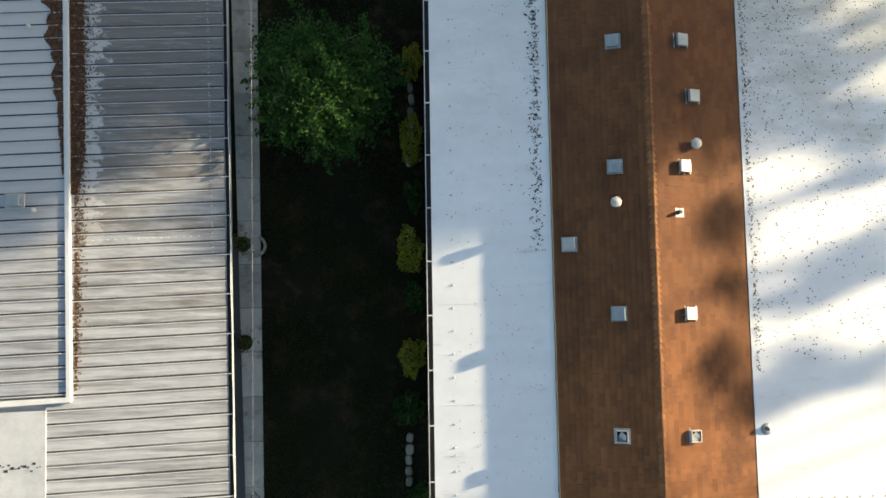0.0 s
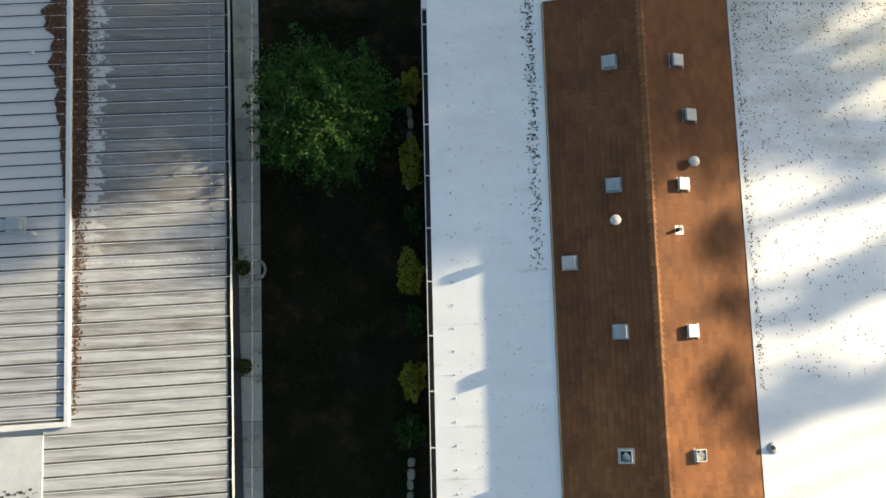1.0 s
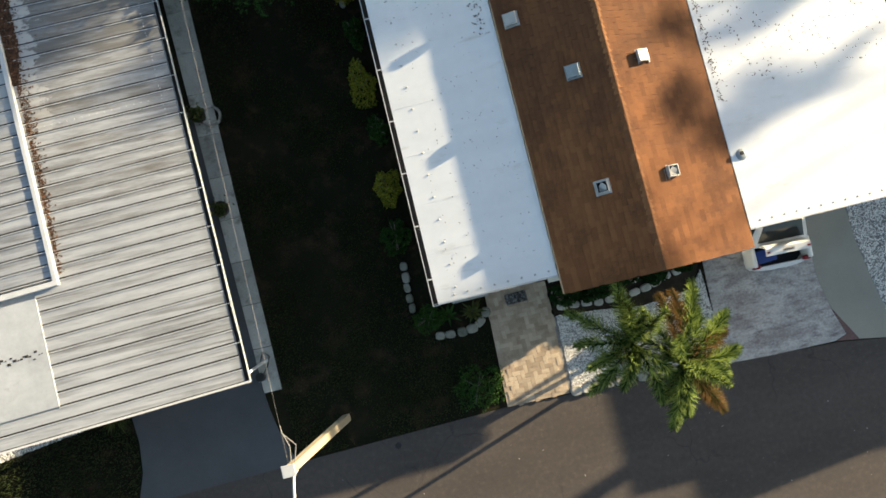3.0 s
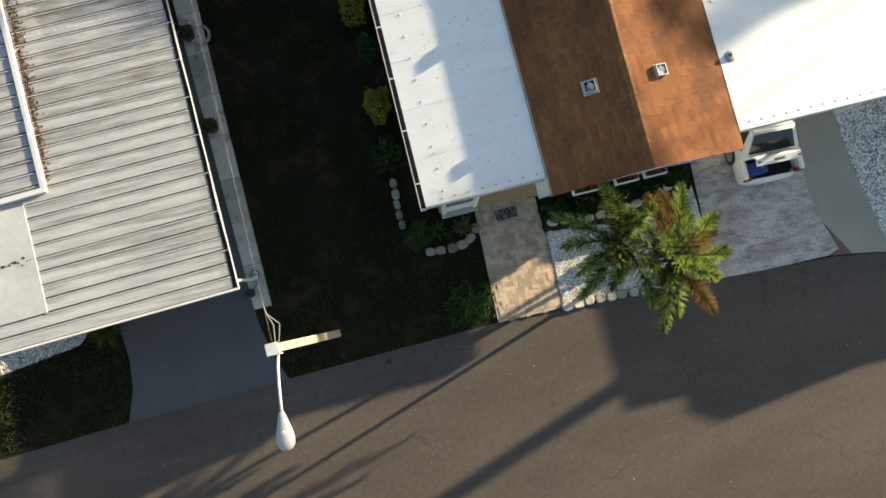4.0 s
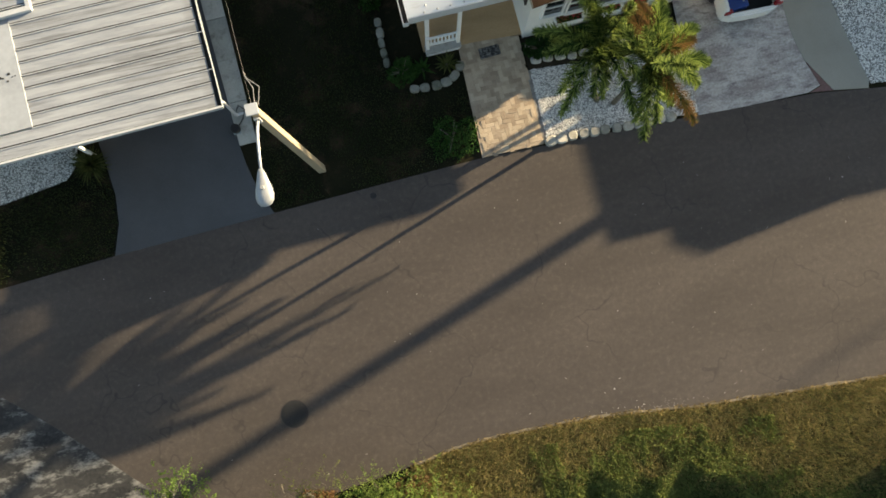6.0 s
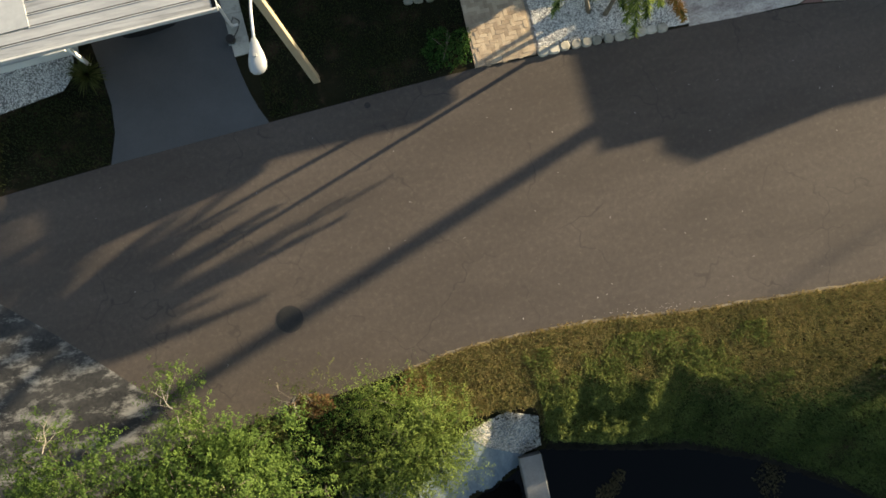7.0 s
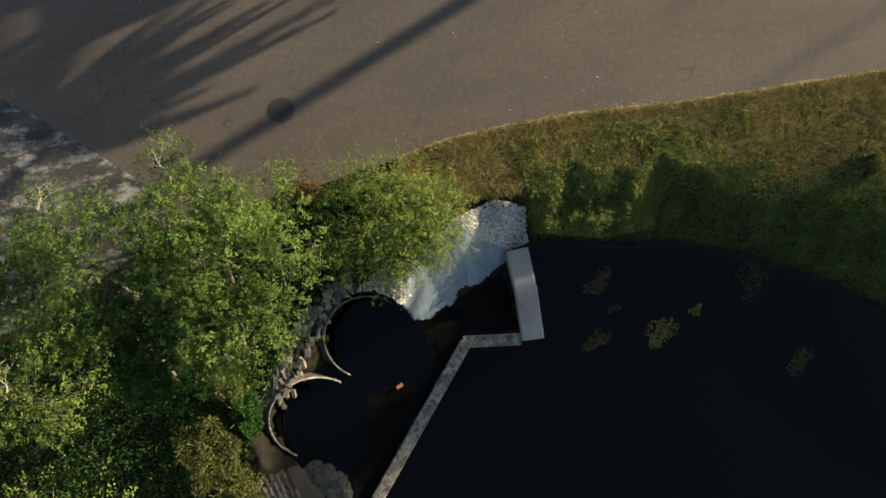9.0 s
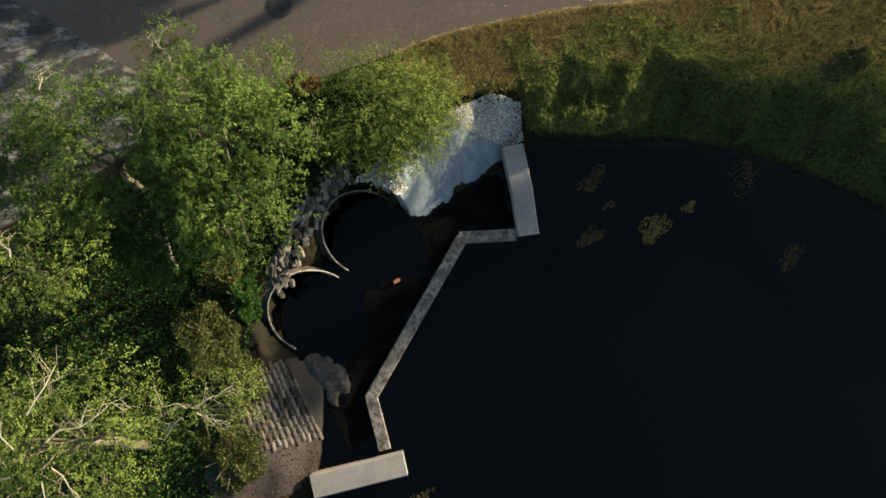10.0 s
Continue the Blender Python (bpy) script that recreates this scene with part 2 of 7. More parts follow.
IRON = surface("cast_iron", (0.007, 0.007, 0.007), (0.020, 0.019, 0.018), big=6, fine=30, rough=0.7, relief=0.5)
TERRACOTTA = surface("dark_pot", (0.03, 0.022, 0.018), (0.07, 0.05, 0.04), rough=0.8)
RED_PETALS = surface("red_flowers", (0.22, 0.008, 0.012), (0.42, 0.03, 0.03), big=20, fine=60, rough=0.7)
MAT_WEAVE = surface("patterned_doormat", (0.012, 0.012, 0.014), (0.20, 0.195, 0.185), big=14, fine=34, rough=1.0, spread=(0.46, 0.60))
DEBRIS = surface("dry_leaf_litter", (0.018, 0.014, 0.010), (0.075, 0.05, 0.03), big=4, fine=20, rough=1.0, pieces=0.7, relief=0)
RUST_LITTER = surface("rust_brown_leaf_litter", (0.030, 0.014, 0.007), (0.125, 0.056, 0.025), big=4, fine=20, rough=1.0, pieces=0.7, relief=0)
# red-brown litter, also darkened for the shade on the silt slope
SLOPE_LITTER = surface("dark_red_leaf_litter", (0.010, 0.006, 0.004), (0.075, 0.034, 0.018), big=4, fine=20, rough=1.0, pieces=0.8, relief=0)
EAST_WALL = surface("pale_siding", (0.46, 0.48, 0.48), (0.60, 0.62, 0.62), big=1, fine=20, rough=0.7, relief=0.1)

# shingles: brown three-tab, each tab its own tone
SHINGLE = surface("brown_asphalt_shingle", (0.112, 0.040, 0.0125), (0.236, 0.093, 0.0315), big=0.45, fine=40, rough=0.95, pieces=0.26, relief=0.6, dist=0.004,
                  spread=(0.24, 0.76), stain=(0.058, 0.021, 0.009), stain_at=(0.50, 0.80))

# shade put into the shingle colour, deeper and streaky towards the north
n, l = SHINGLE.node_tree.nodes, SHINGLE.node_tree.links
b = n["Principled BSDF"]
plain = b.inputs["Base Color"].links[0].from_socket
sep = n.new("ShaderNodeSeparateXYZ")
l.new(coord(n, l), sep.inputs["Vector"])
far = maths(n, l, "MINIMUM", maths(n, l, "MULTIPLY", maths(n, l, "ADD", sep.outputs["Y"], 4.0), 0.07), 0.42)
north_shade = maths(n, l, "ADD", maths(n, l, "MULTIPLY", noise_node(n, l, coord(n, l, (1.6, 0.8, 1)), 0.8, 6, 0.65), 0.8), far)
l.new(mix(n, l, maths(n, l, "MULTIPLY", ramp(n, l, north_shade, [(0.40, (0, 0, 0)), (0.95, (1, 1, 1))]), 0.62), plain, (0.060, 0.0245, 0.0095)), b.inputs["Base Color"])

# aluminium pan roof: chalky grey, streaked along the pans, pale bare metal and rust by the upper valley; grime and tree
# shade are both painted in as darkening to the north
PAN, n, l, b = nodes_of("weathered_aluminium_pan")
v = coord(n, l, (0.50, 3.2, 1))
streak, broad = noise_node(n, l, v, 1.5, 9, 0.72), noise_node(n, l, coord(n, l), 0.30, 3)
c = ramp(n, l, streak, [(0.30, (0.225, 0.240, 0.262)), (0.60, (0.345, 0.362, 0.382))])
sep = n.new("ShaderNodeSeparateXYZ")
geo = n.new("ShaderNodeNewGeometry")
l.new(geo.outputs["Position"], sep.inputs["Vector"])
across = maths(n, l, "ADD", sep.outputs["X"], maths(n, l, "MULTIPLY", sep.outputs["Y"], 0.02))
north = maths(n, l, "ADD", maths(n, l, "MULTIPLY", maths(n, l, "SUBTRACT", sep.outputs["Y"], 1.2), 0.080), maths(n, l, "MULTIPLY", maths(n, l, "SUBTRACT", each(n, l), 0.5), 0.30))
fine = noise_node(n, l, v, 1.9, 8, 0.68)
lower = ramp(n, l, maths(n, l, "ADD", maths(n, l, "MULTIPLY", sep.outputs["X"], 4.0), 36.1), [(0.0, (0.42, 0.42, 0.42)), (1.0, (0.92, 0.92, 0.92))])
grime_and_shade = maths(n, l, "ADD", maths(n, l, "ADD", maths(n, l, "MULTIPLY", fine, 1.25), maths(n, l, "MULTIPLY", broad, 0.35)), maths(n, l, "SUBTRACT", north, 0.30))
c = mix(n, l, maths(n, l, "MULTIPLY", ramp(n, l, grime_and_shade, [(0.44, (0, 0, 0)), (0.80, (1, 1, 1))]), lower), c, (0.132, 0.124, 0.112))
soot = noise_node(n, l, coord(n, l, (0.26, 5.5, 1), 0.04), 1.15, 7, 0.66)
c = mix(n, l, maths(n, l, "MULTIPLY", ramp(n, l, maths(n, l, "ADD", soot, maths(n, l, "MULTIPLY", broad, 0.25)), [(0.63, (0, 0, 0)), (0.80, (1, 1, 1))]), 0.68), c, (0.072, 0.069, 0.066))
# short wisps of chalk and dirt drawn out along each pan
wisp = noise_node(n, l, coord(n, l, (0.55, 7.0, 1), 0.02), 2.4, 6, 0.7)
c = mix(n, l, ramp(n, l, wisp, [(0.56, (0, 0, 0)), (0.72, (0.42, 0.42, 0.42))]), c, (0.085, 0.084, 0.083))
c = mix(n, l, ramp(n, l, wisp, [(0.30, (0.5, 0.5, 0.5)), (0.44, (0, 0, 0))]), c, (0.36, 0.365, 0.37))
# pale scoured zone east of the valley, fading to the south
blot = noise_node(n, l, coord(n, l, (1, 1.5, 1)), 2.8, 6, 0.7)
edge_in = maths(n, l, "ADD", across, maths(n, l, "MULTIPLY", blot, 1.9))
bare = maths(n, l, "MULTIPLY", ramp(n, l, maths(n, l, "ADD", edge_in, 8.02), [(0.76, (1, 1, 1)), (0.86, (0, 0, 0))]), ramp(n, l, maths(n, l, "MULTIPLY", sep.outputs["Y"], 0.2), [(0.2, (0, 0, 0)), (0.75, (1, 1, 1))]))
c = mix(n, l, maths(n, l, "MULTIPLY", bare, 0.85), c, (0.45, 0.45, 0.44))
tail = ramp(n, l, maths(n, l, "ADD", maths(n, l, "ADD", across, 5.70), maths(n, l, "MULTIPLY", blot, 0.35)), [(0.58, (0, 0, 0)), (0.72, (1, 1, 1))])
c = mix(n, l, maths(n, l, "MULTIPLY", tail, 0.35), c, (0.16, 0.16, 0.15))
l.new(c, b.inputs["Base Color"])
b.inputs["Roughness"].default_value = 0.6
b.inputs["Metallic"].default_value = 0.1
bump(n, l, b, streak, 0.12, 0.01)

# dark streaky strip beside each rib
RIB_EDGE = surface("dark_pan_edge", (0.009, 0.009, 0.010), (0.17, 0.175, 0.18), big=1.1, fine=5, rough=0.8, stretch=(0.30, 3.2, 1), spread=(0.48, 0.86), pieces=0.15, relief=0)

# pond water: nearly black, still
WATER, n, l, b = nodes_of("dark_pond_water")
b.inputs["Base Color"].default_value = (0.0006, 0.0007, 0.0010, 1)
b.inputs["Roughness"].default_value = 0.08
b.inputs["IOR"].default_value = 1.245
bump(n, l, b, noise_node(n, l, coord(n, l), 1.5, 3), 0.05, 0.02)

GLASS, n, l, b = nodes_of("window_glass")
b.inputs["Base Color"].default_value = (0.02, 0.026, 0.028, 1)
b.inputs["Roughness"].default_value = 0.04
b.inputs["IOR"].default_value = 1.5

# tree leaves in lit, dimmer and dark copies: shade is put into the colours
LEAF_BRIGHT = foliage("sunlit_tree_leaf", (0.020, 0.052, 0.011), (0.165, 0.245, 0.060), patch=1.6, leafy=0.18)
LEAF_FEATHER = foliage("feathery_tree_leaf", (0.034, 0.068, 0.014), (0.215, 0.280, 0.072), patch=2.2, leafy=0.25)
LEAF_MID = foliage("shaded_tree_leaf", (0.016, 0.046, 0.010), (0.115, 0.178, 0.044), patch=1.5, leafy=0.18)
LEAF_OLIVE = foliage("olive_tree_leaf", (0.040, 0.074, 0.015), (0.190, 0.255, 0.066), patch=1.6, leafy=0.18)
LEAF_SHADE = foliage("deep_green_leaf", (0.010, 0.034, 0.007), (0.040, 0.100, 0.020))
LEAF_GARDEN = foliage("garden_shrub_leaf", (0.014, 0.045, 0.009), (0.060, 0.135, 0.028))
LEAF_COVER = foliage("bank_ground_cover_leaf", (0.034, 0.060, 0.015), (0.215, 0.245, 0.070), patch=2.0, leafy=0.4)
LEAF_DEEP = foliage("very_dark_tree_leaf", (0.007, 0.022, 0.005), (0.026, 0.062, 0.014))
LEAF_SHRUB = foliage("yellow_green_shrub_leaf", (0.08, 0.10, 0.012), (0.30, 0.30, 0.035))
LEAF_HEDGE = foliage("brown_green_hedge_leaf", (0.030, 0.042, 0.012), (0.100, 0.112, 0.035))
LEAF_DRY = foliage("dry_brush", (0.075, 0.042, 0.018), (0.21, 0.13, 0.065))
PALM_GREEN = foliage("palm_leaflet", (0.016, 0.044, 0.010), (0.270, 0.345, 0.085), patch=2.5, leafy=0.8)
# darker inner leaflets paint the shade inside each frond
PALM_SHADE = foliage("palm_shade_leaflet", (0.010, 0.026, 0.006), (0.045, 0.085, 0.018), patch=2.5)
PALM_BROWN = foliage("dying_palm_leaflet", (0.040, 0.048, 0.013), (0.22, 0.120, 0.048), patch=4.5)
GRASS_BANK = foliage("bank_grass", (0.048, 0.080, 0.019), (0.370, 0.298, 0.128), patch=1.0, leafy=0.4)
# greener low-bank grass, with the bank's shade put into its colour
GRASS_LOW = foliage("shaded_low_bank_grass", (0.024, 0.060, 0.015), (0.150, 0.190, 0.060), patch=1.2, leafy=0.4)
GRASS_TUFT = foliage("bank_tussock", (0.032, 0.060, 0.014), (0.32, 0.240, 0.105), patch=3.5, leafy=0.6)
GRASS_EDGE = foliage("dry_verge_grass", (0.085, 0.062, 0.022), (0.33, 0.25, 0.115), patch=0.8)
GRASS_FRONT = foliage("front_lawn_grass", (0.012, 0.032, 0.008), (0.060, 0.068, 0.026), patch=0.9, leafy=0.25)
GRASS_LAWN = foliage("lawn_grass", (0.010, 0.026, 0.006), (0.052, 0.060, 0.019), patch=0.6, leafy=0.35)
WEED_DIM = foliage("sunken_pond_weed", (0.022, 0.019, 0.010), (0.080, 0.068, 0.034), patch=3.0)
WEED = foliage("pond_weed", (0.042, 0.038, 0.011), (0.19, 0.155, 0.050), patch=3.0)


# ---- building blocks ----
def part(name, bm, material, parent=None, label="", smooth=False):
    me = bpy.data.meshes.new(name)
    bm.to_mesh(me)
    bm.free()
    if smooth:
        me.polygons.foreach_set("use_smooth", [True] * len(me.polygons))
    me.materials.append(material)
    ob = new(name, me)
    ob.parent = parent
    if label:
        tagged(ob, label)
    return ob


def piece(name, me, parent, m):
    """A repeat that shares its mesh."""
    ob = new(name, me)
    ob.parent = parent
    ob.matrix_basis = m
    return ob


def thing(name, label, category, m=None, group="", kind=""):
    ob = new(name)
    ob.empty_display_size = 0.2
    if m is not None:
        ob.matrix_basis = m
    return tagged(ob, label, category, group, kind)


def box(bm, x0, x1, y0, y1, z0, z1, bevel=0.0):
    m = Matrix.Translation(((x0 + x1) / 2, (y0 + y1) / 2, (z0 + z1) / 2)) @ Matrix.Diagonal((abs(x1 - x0), abs(y1 - y0), abs(z1 - z0), 1))
    vs = bmesh.ops.create_cube(bm, size=1, matrix=m)["verts"]
    if bevel:
        es = list({e for v in vs for e in v.link_edges})
        bmesh.ops.bevel(bm, geom=es, offset=bevel, segments=2, affect="EDGES", profile=0.6)
    return bm


def boxed(*args, bevel=0.0):
    return box(bmesh.new(), *args, bevel=bevel)


def cyl(bm, p, r0, r1, h, seg=16, caps=True):
    m = Matrix.Translation((p[0], p[1], p[2] + h / 2))
    bmesh.ops.create_cone(bm, cap_ends=caps, segments=seg, radius1=r0, radius2=r1, depth=h, matrix=m)
    return bm


def slab(points, z0, z1):
    """An outline, counter-clockwise from above, made a plate."""
    bm = bmesh.new()
    low = [bm.verts.new((x, y, z0)) for x, y in points]
    top = [bm.verts.new((x, y, z1)) for x, y in points]
    bm.faces.new(top)
    bm.faces.new(low[::-1])
    for i in range(len(points)):
        j = (i + 1) % len(points)
        bm.faces.new((low[i], low[j], top[j], top[i]))
    bmesh.ops.recalc_face_normals(bm, faces=bm.faces)
    return bm


def sheet(bm, quad, thick):
    """A plate under four corners, with thickness downwards."""
    top = [bm.verts.new(p) for p in quad]
    low = [bm.verts.new((x, y, z - thick)) for x, y, z in quad]
    bm.faces.new(top)
    bm.faces.new(low[::-1])
    for i in range(4):
        j = (i + 1) % 4
        bm.faces.new((low[i], low[j], top[j], top[i]))
    bmesh.ops.recalc_face_normals(bm, faces=bm.faces)
    return bm


def tube(bm, points, radii, seg=7, caps=True):
    """A tapered tube through points."""
    rings = []
    pts = [Vector(p) for p in points]
    for i, p in enumerate(pts):
        d = (pts[min(i + 1, len(pts) - 1)] - pts[max(i - 1, 0)]).normalized()
        side = d.cross(Vector((0.31, 0.17, 0.93)))
        side = side.normalized() if side.length > 1e-3 else Vector((1, 0, 0))
        up = side.cross(d)
        r = radii[i] if hasattr(radii, "__len__") else radii
        rings.append([bm.verts.new(p + r * (math.cos(a) * side + math.sin(a) * up)) for a in (math.tau * k / seg for k in range(seg))])
    for a, b in zip(rings, rings[1:]):
        for k in range(seg):
            bm.faces.new((a[k], a[(k + 1) % seg], b[(k + 1) % seg], b[k]))
    if caps:
        bm.faces.new(rings[0][::-1])
        bm.faces.new(rings[-1])
    return bm


def quads(name, corners, material, parent=None, label=""):
    """One mesh of loose four-cornered leaves; corners is an array n x 4 x 3."""
    q = np.asarray(corners, dtype=np.float32)
    n = len(q)
    me = bpy.data.meshes.new(name)
    me.vertices.add(4 * n)
    me.vertices.foreach_set("co", q.ravel())
    me.loops.add(4 * n)
    me.loops.foreach_set("vertex_index", np.arange(4 * n, dtype=np.int32))
    me.polygons.add(n)
    me.polygons.foreach_set("loop_start", np.arange(0, 4 * n, 4, dtype=np.int32))
    me.update(calc_edges=True)
    me.materials.append(material)
    ob = new(name, me)
    ob.parent = parent
    if label:
        tagged(ob, label)
    return ob


def leaf_quads(rng, centres, size, up=0.6, slim=0.55, out=None):
    """Leaves round the centres, lying at random but more often face up."""
    n = len(centres)
    nrm = rng.normal(size=(n, 3))
    if out is None:
        nrm[:, 2] = np.abs(nrm[:, 2]) + up
    else:
        nrm = 0.55 * nrm + out + np.array((0, 0, up))
    nrm /= np.linalg.norm(nrm, axis=1, keepdims=True)
    a = np.cross(nrm, rng.normal(size=(n, 3)))
    a /= np.linalg.norm(a, axis=1, keepdims=True) + 1e-9
    b = np.cross(nrm, a)
    s = size * rng.uniform(0.6, 1.35, size=(n, 1))
    a, b = a * s, b * s * slim
    return np.stack([centres - a, centres - b * 0.9 + a * 0.1, centres + a, centres + b * 0.9 + a * 0.1], axis=1)


def rocks(rng, centres, size, flat=0.7):
    """Loose low-poly stones as (verts, faces) for from_pydata."""
    base = np.array([(1, 0, 0), (-1, 0, 0), (0, 1, 0), (0, -1, 0), (0, 0, 1), (0, 0, -1)], float)
    faces = np.array([(0, 2, 4), (2, 1, 4), (1, 3, 4), (3, 0, 4), (2, 0, 5), (1, 2, 5), (3, 1, 5), (0, 3, 5)])
    n = len(centres)
    s = size * rng.uniform(0.55, 1.3, size=(n, 1, 3))
    s[..., 2] *= flat
    v = base[None] * s * rng.uniform(0.75, 1.2, size=(n, 6, 1))
    ang = rng.uniform(0, math.tau, n)
    c, si = np.cos(ang)[:, None], np.sin(ang)[:, None]
    x, y = v[..., 0] * c - v[..., 1] * si, v[..., 0] * si + v[..., 1] * c
    v = np.stack([x, y, v[..., 2]], -1) + centres[:, None, :]
    return v.reshape(-1, 3), (faces[None] + 6 * np.arange(n)[:, None, None]).reshape(-1, 3)


def stuff(name, verts, faces, material, label, category):
    me = bpy.data.meshes.new(name)
    me.from_pydata(np.asarray(verts).tolist(), [], np.asarray(faces).tolist())
    me.materials.append(material)
    return tagged(new(name, me), label, category, kind="stuff")


def inside(poly, x, y):
    """Which of the points lie in an outline."""
    r = np.zeros(len(x), bool)
    for (x0, y0), (x1, y1) in zip(poly, poly[1:] + poly[:1]):
        cut = (y0 > y) != (y1 > y)
        r ^= cut & (x < (x1 - x0) * (y - y0) / ((y1 - y0) or 1e-9) + x0)
    return r


def edge_distance(poly, x, y, closed=True):
    d = np.full(np.shape(x), 1e9)
    for (x0, y0), (x1, y1) in zip(poly, poly[1:] + poly[:1] if closed else poly[1:]):
        dx, dy = x1 - x0, y1 - y0
        k = np.clip(((x - x0) * dx + (y - y0) * dy) / (dx * dx + dy * dy), 0, 1)
        d = np.minimum(d, np.hypot(x - x0 - k * dx, y - y0 - k * dy))
    return d


def scatter(rng, poly, count):
    xs, ys = [p[0] for p in poly], [p[1] for p in poly]
    x, y = rng.uniform(min(xs), max(xs), count * 3), rng.uniform(min(ys), max(ys), count * 3)
    k = inside(poly, x, y)
    return x[k][:count], y[k][:count]

# ---- the ground, with the pond's hollow ----
WATER_Z = -1.32
POND = [(0.5, -18.3), (2.5, -18.85), (4.6, -19.35), (6.4, -20.15), (8.5, -21.5), (10.1, -22.95), (14, -27), (19, -40), (4, -62), (-14, -54), (-10, -31), (-7.9, -26.8),
        (-7.2, -25.2), (-6.7, -23.5), (-7.25, -22.4), (-7.45, -21.3), (-7.0, -20.75), (-6.1, -20.5), (-5.55, -19.9), (-5.4, -19.2), (-4.7, -18.9), (-3.9, -19.1), (-3.6, -19.7), (-2.9, -19.6), (-0.3, -18.8)]


def ground_z(x, y):
    x, y = np.asarray(x, float), np.asarray(y, float)
    shape = x.shape
    x, y = x.ravel(), y.ravel()
    d = edge_distance(POND, x, y)
    low_lying = inside(POND, x, y)
    near = np.minimum(np.hypot(x + 4.9, y + 19.3), np.hypot(x + 6.9, y + 21.0))
    away = np.clip((near - 3.2) / 1.5, 0, 1)
    d = np.where(low_lying, d, d + away * np.clip(d / 1.5, 0, 1) * (0.20 * np.sin(0.9 * x + 1.3) + 0.16 * np.sin(2.3 * x + 0.7 * y) + 0.12 * np.sin(5.1 * x - 1.9 * y)))
    k = np.clip(d / np.interp(near, [1.5, 2.6], [0.5, 2.1]), 0, 1)
    bank = WATER_Z + (0.0 - WATER_Z) * (k * k * (3 - 2 * k)) ** 0.8 + 0.02
    z = np.where(low_lying, WATER_Z - np.clip(d * 0.9, 0, 1.2), bank)
    mouth = np.minimum(np.hypot(x + 4.42, y + 19.72), np.hypot(x + 6.35, y + 21.5))
    z = np.where(mouth < 1.28, np.minimum(z, WATER_Z - 0.6), z)
    return (z - 0.03 * (k > 0.999)).reshape(shape)


def spaced(lo, hi, step, far):
    return np.r_[lo - np.array(far[::-1]), np.arange(lo, hi + 1e-6, step), hi + np.array(far)]


gx = spaced(-16, 20, 0.3, [3, 8, 20, 50, 150, 600])
gy = spaced(-33, 12, 0.3, [3, 8, 20, 50, 150, 600])
GX, GY = np.meshgrid(gx, gy)
GZ = ground_z(GX, GY)
rng = np.random.default_rng(3)
GZ += np.where(GZ < -0.06, rng.normal(0, 0.02, GZ.shape), 0)
nx, ny = len(gx), len(gy)
ids = np.arange(nx * ny).reshape(ny, nx)
gf = np.stack([ids[:-1, :-1], ids[:-1, 1:], ids[1:, 1:], ids[1:, :-1]], -1).reshape(-1, 4)
gm = bpy.data.meshes.new("ground")
gm.from_pydata(np.stack([GX, GY, GZ], -1).reshape(-1, 3).tolist(), [], gf.tolist())
gm.polygons.foreach_set("use_smooth", [True] * len(gm.polygons))
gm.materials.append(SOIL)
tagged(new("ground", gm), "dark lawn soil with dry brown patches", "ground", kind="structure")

bm = slab([(30, -17), (30, -70), (-30, -70), (-30, -24), (-8.2, -24), (-8.2, -17)], WATER_Z - 0.6, WATER_Z)
tagged(part("water", bm, WATER), "still black pond water", "water", kind="structure")

ROAD_N = [(-60, -8.6), (-20, -8.2), (-12.1, -8.06), (-8.9, -7.93), (-4.5, -7.83), (-1.4, -7.77), (1.3, -7.73), (2.9, -7.80), (6.4, -7.96), (10.7, -8.2), (12.5, -8.48), (20, -9.4), (80, -17)]
ROAD_S = [(80, -24.6), (20, -17.1), (11.0, -16.12), (8.0, -15.86), (5.0, -15.57), (3.3, -15.3), (1.9, -15.15), (0, -15.05), (-1.4, -15.08), (-2.2, -15.22), (-4.1, -15.38),
          (-6.0, -15.55), (-8.5, -15.7), (-9.0, -14.4), (-11.2, -12.1), (-12.5, -10.9), (-16, -8.9), (-60, -9.0)]
ROAD_POLY = ROAD_N[::-1] + ROAD_S[::-1]
tagged(part("road", slab(ROAD_POLY, -0.12, 0.0), ASPHALT), "worn grey-brown asphalt lane with fine cracks", "road", kind="structure")
LOT = [(-60, -9.4), (-60, -18.5), (-16, -17.8), (-12.4, -17.0), (-8.6, -15.6), (-9.0, -14.4), (-11.2, -12.1), (-12.5, -10.9), (-16, -8.92)]
tagged(part("pavement", slab(LOT, -0.12, 0.006), LOT_CONC), "mottled dark and pale concrete lot beside the lane", "pavement", kind="structure")

# ---- drives and paths ----
tagged(part("grey_driveway", slab([(-9.2, -1.0), (-8.65, -5.2), (-8.55, -6.3), (-8.62, -7.1), (-8.9, -7.93), (-4.5, -7.84), (-4.68, -7.4), (-4.83, -6.9), (-4.95, -6.3), (-5.0, -5.85), (-5.25, 2.3), (-9.2, 2.3)], -0.1, 0.012), GREY_DRIVE),
       "dark grey sealed driveway under the pan roof", "driveway", kind="structure")
strip = thing("garden_path", "narrow pale concrete slab path beside the lawn", "path", kind="structure")
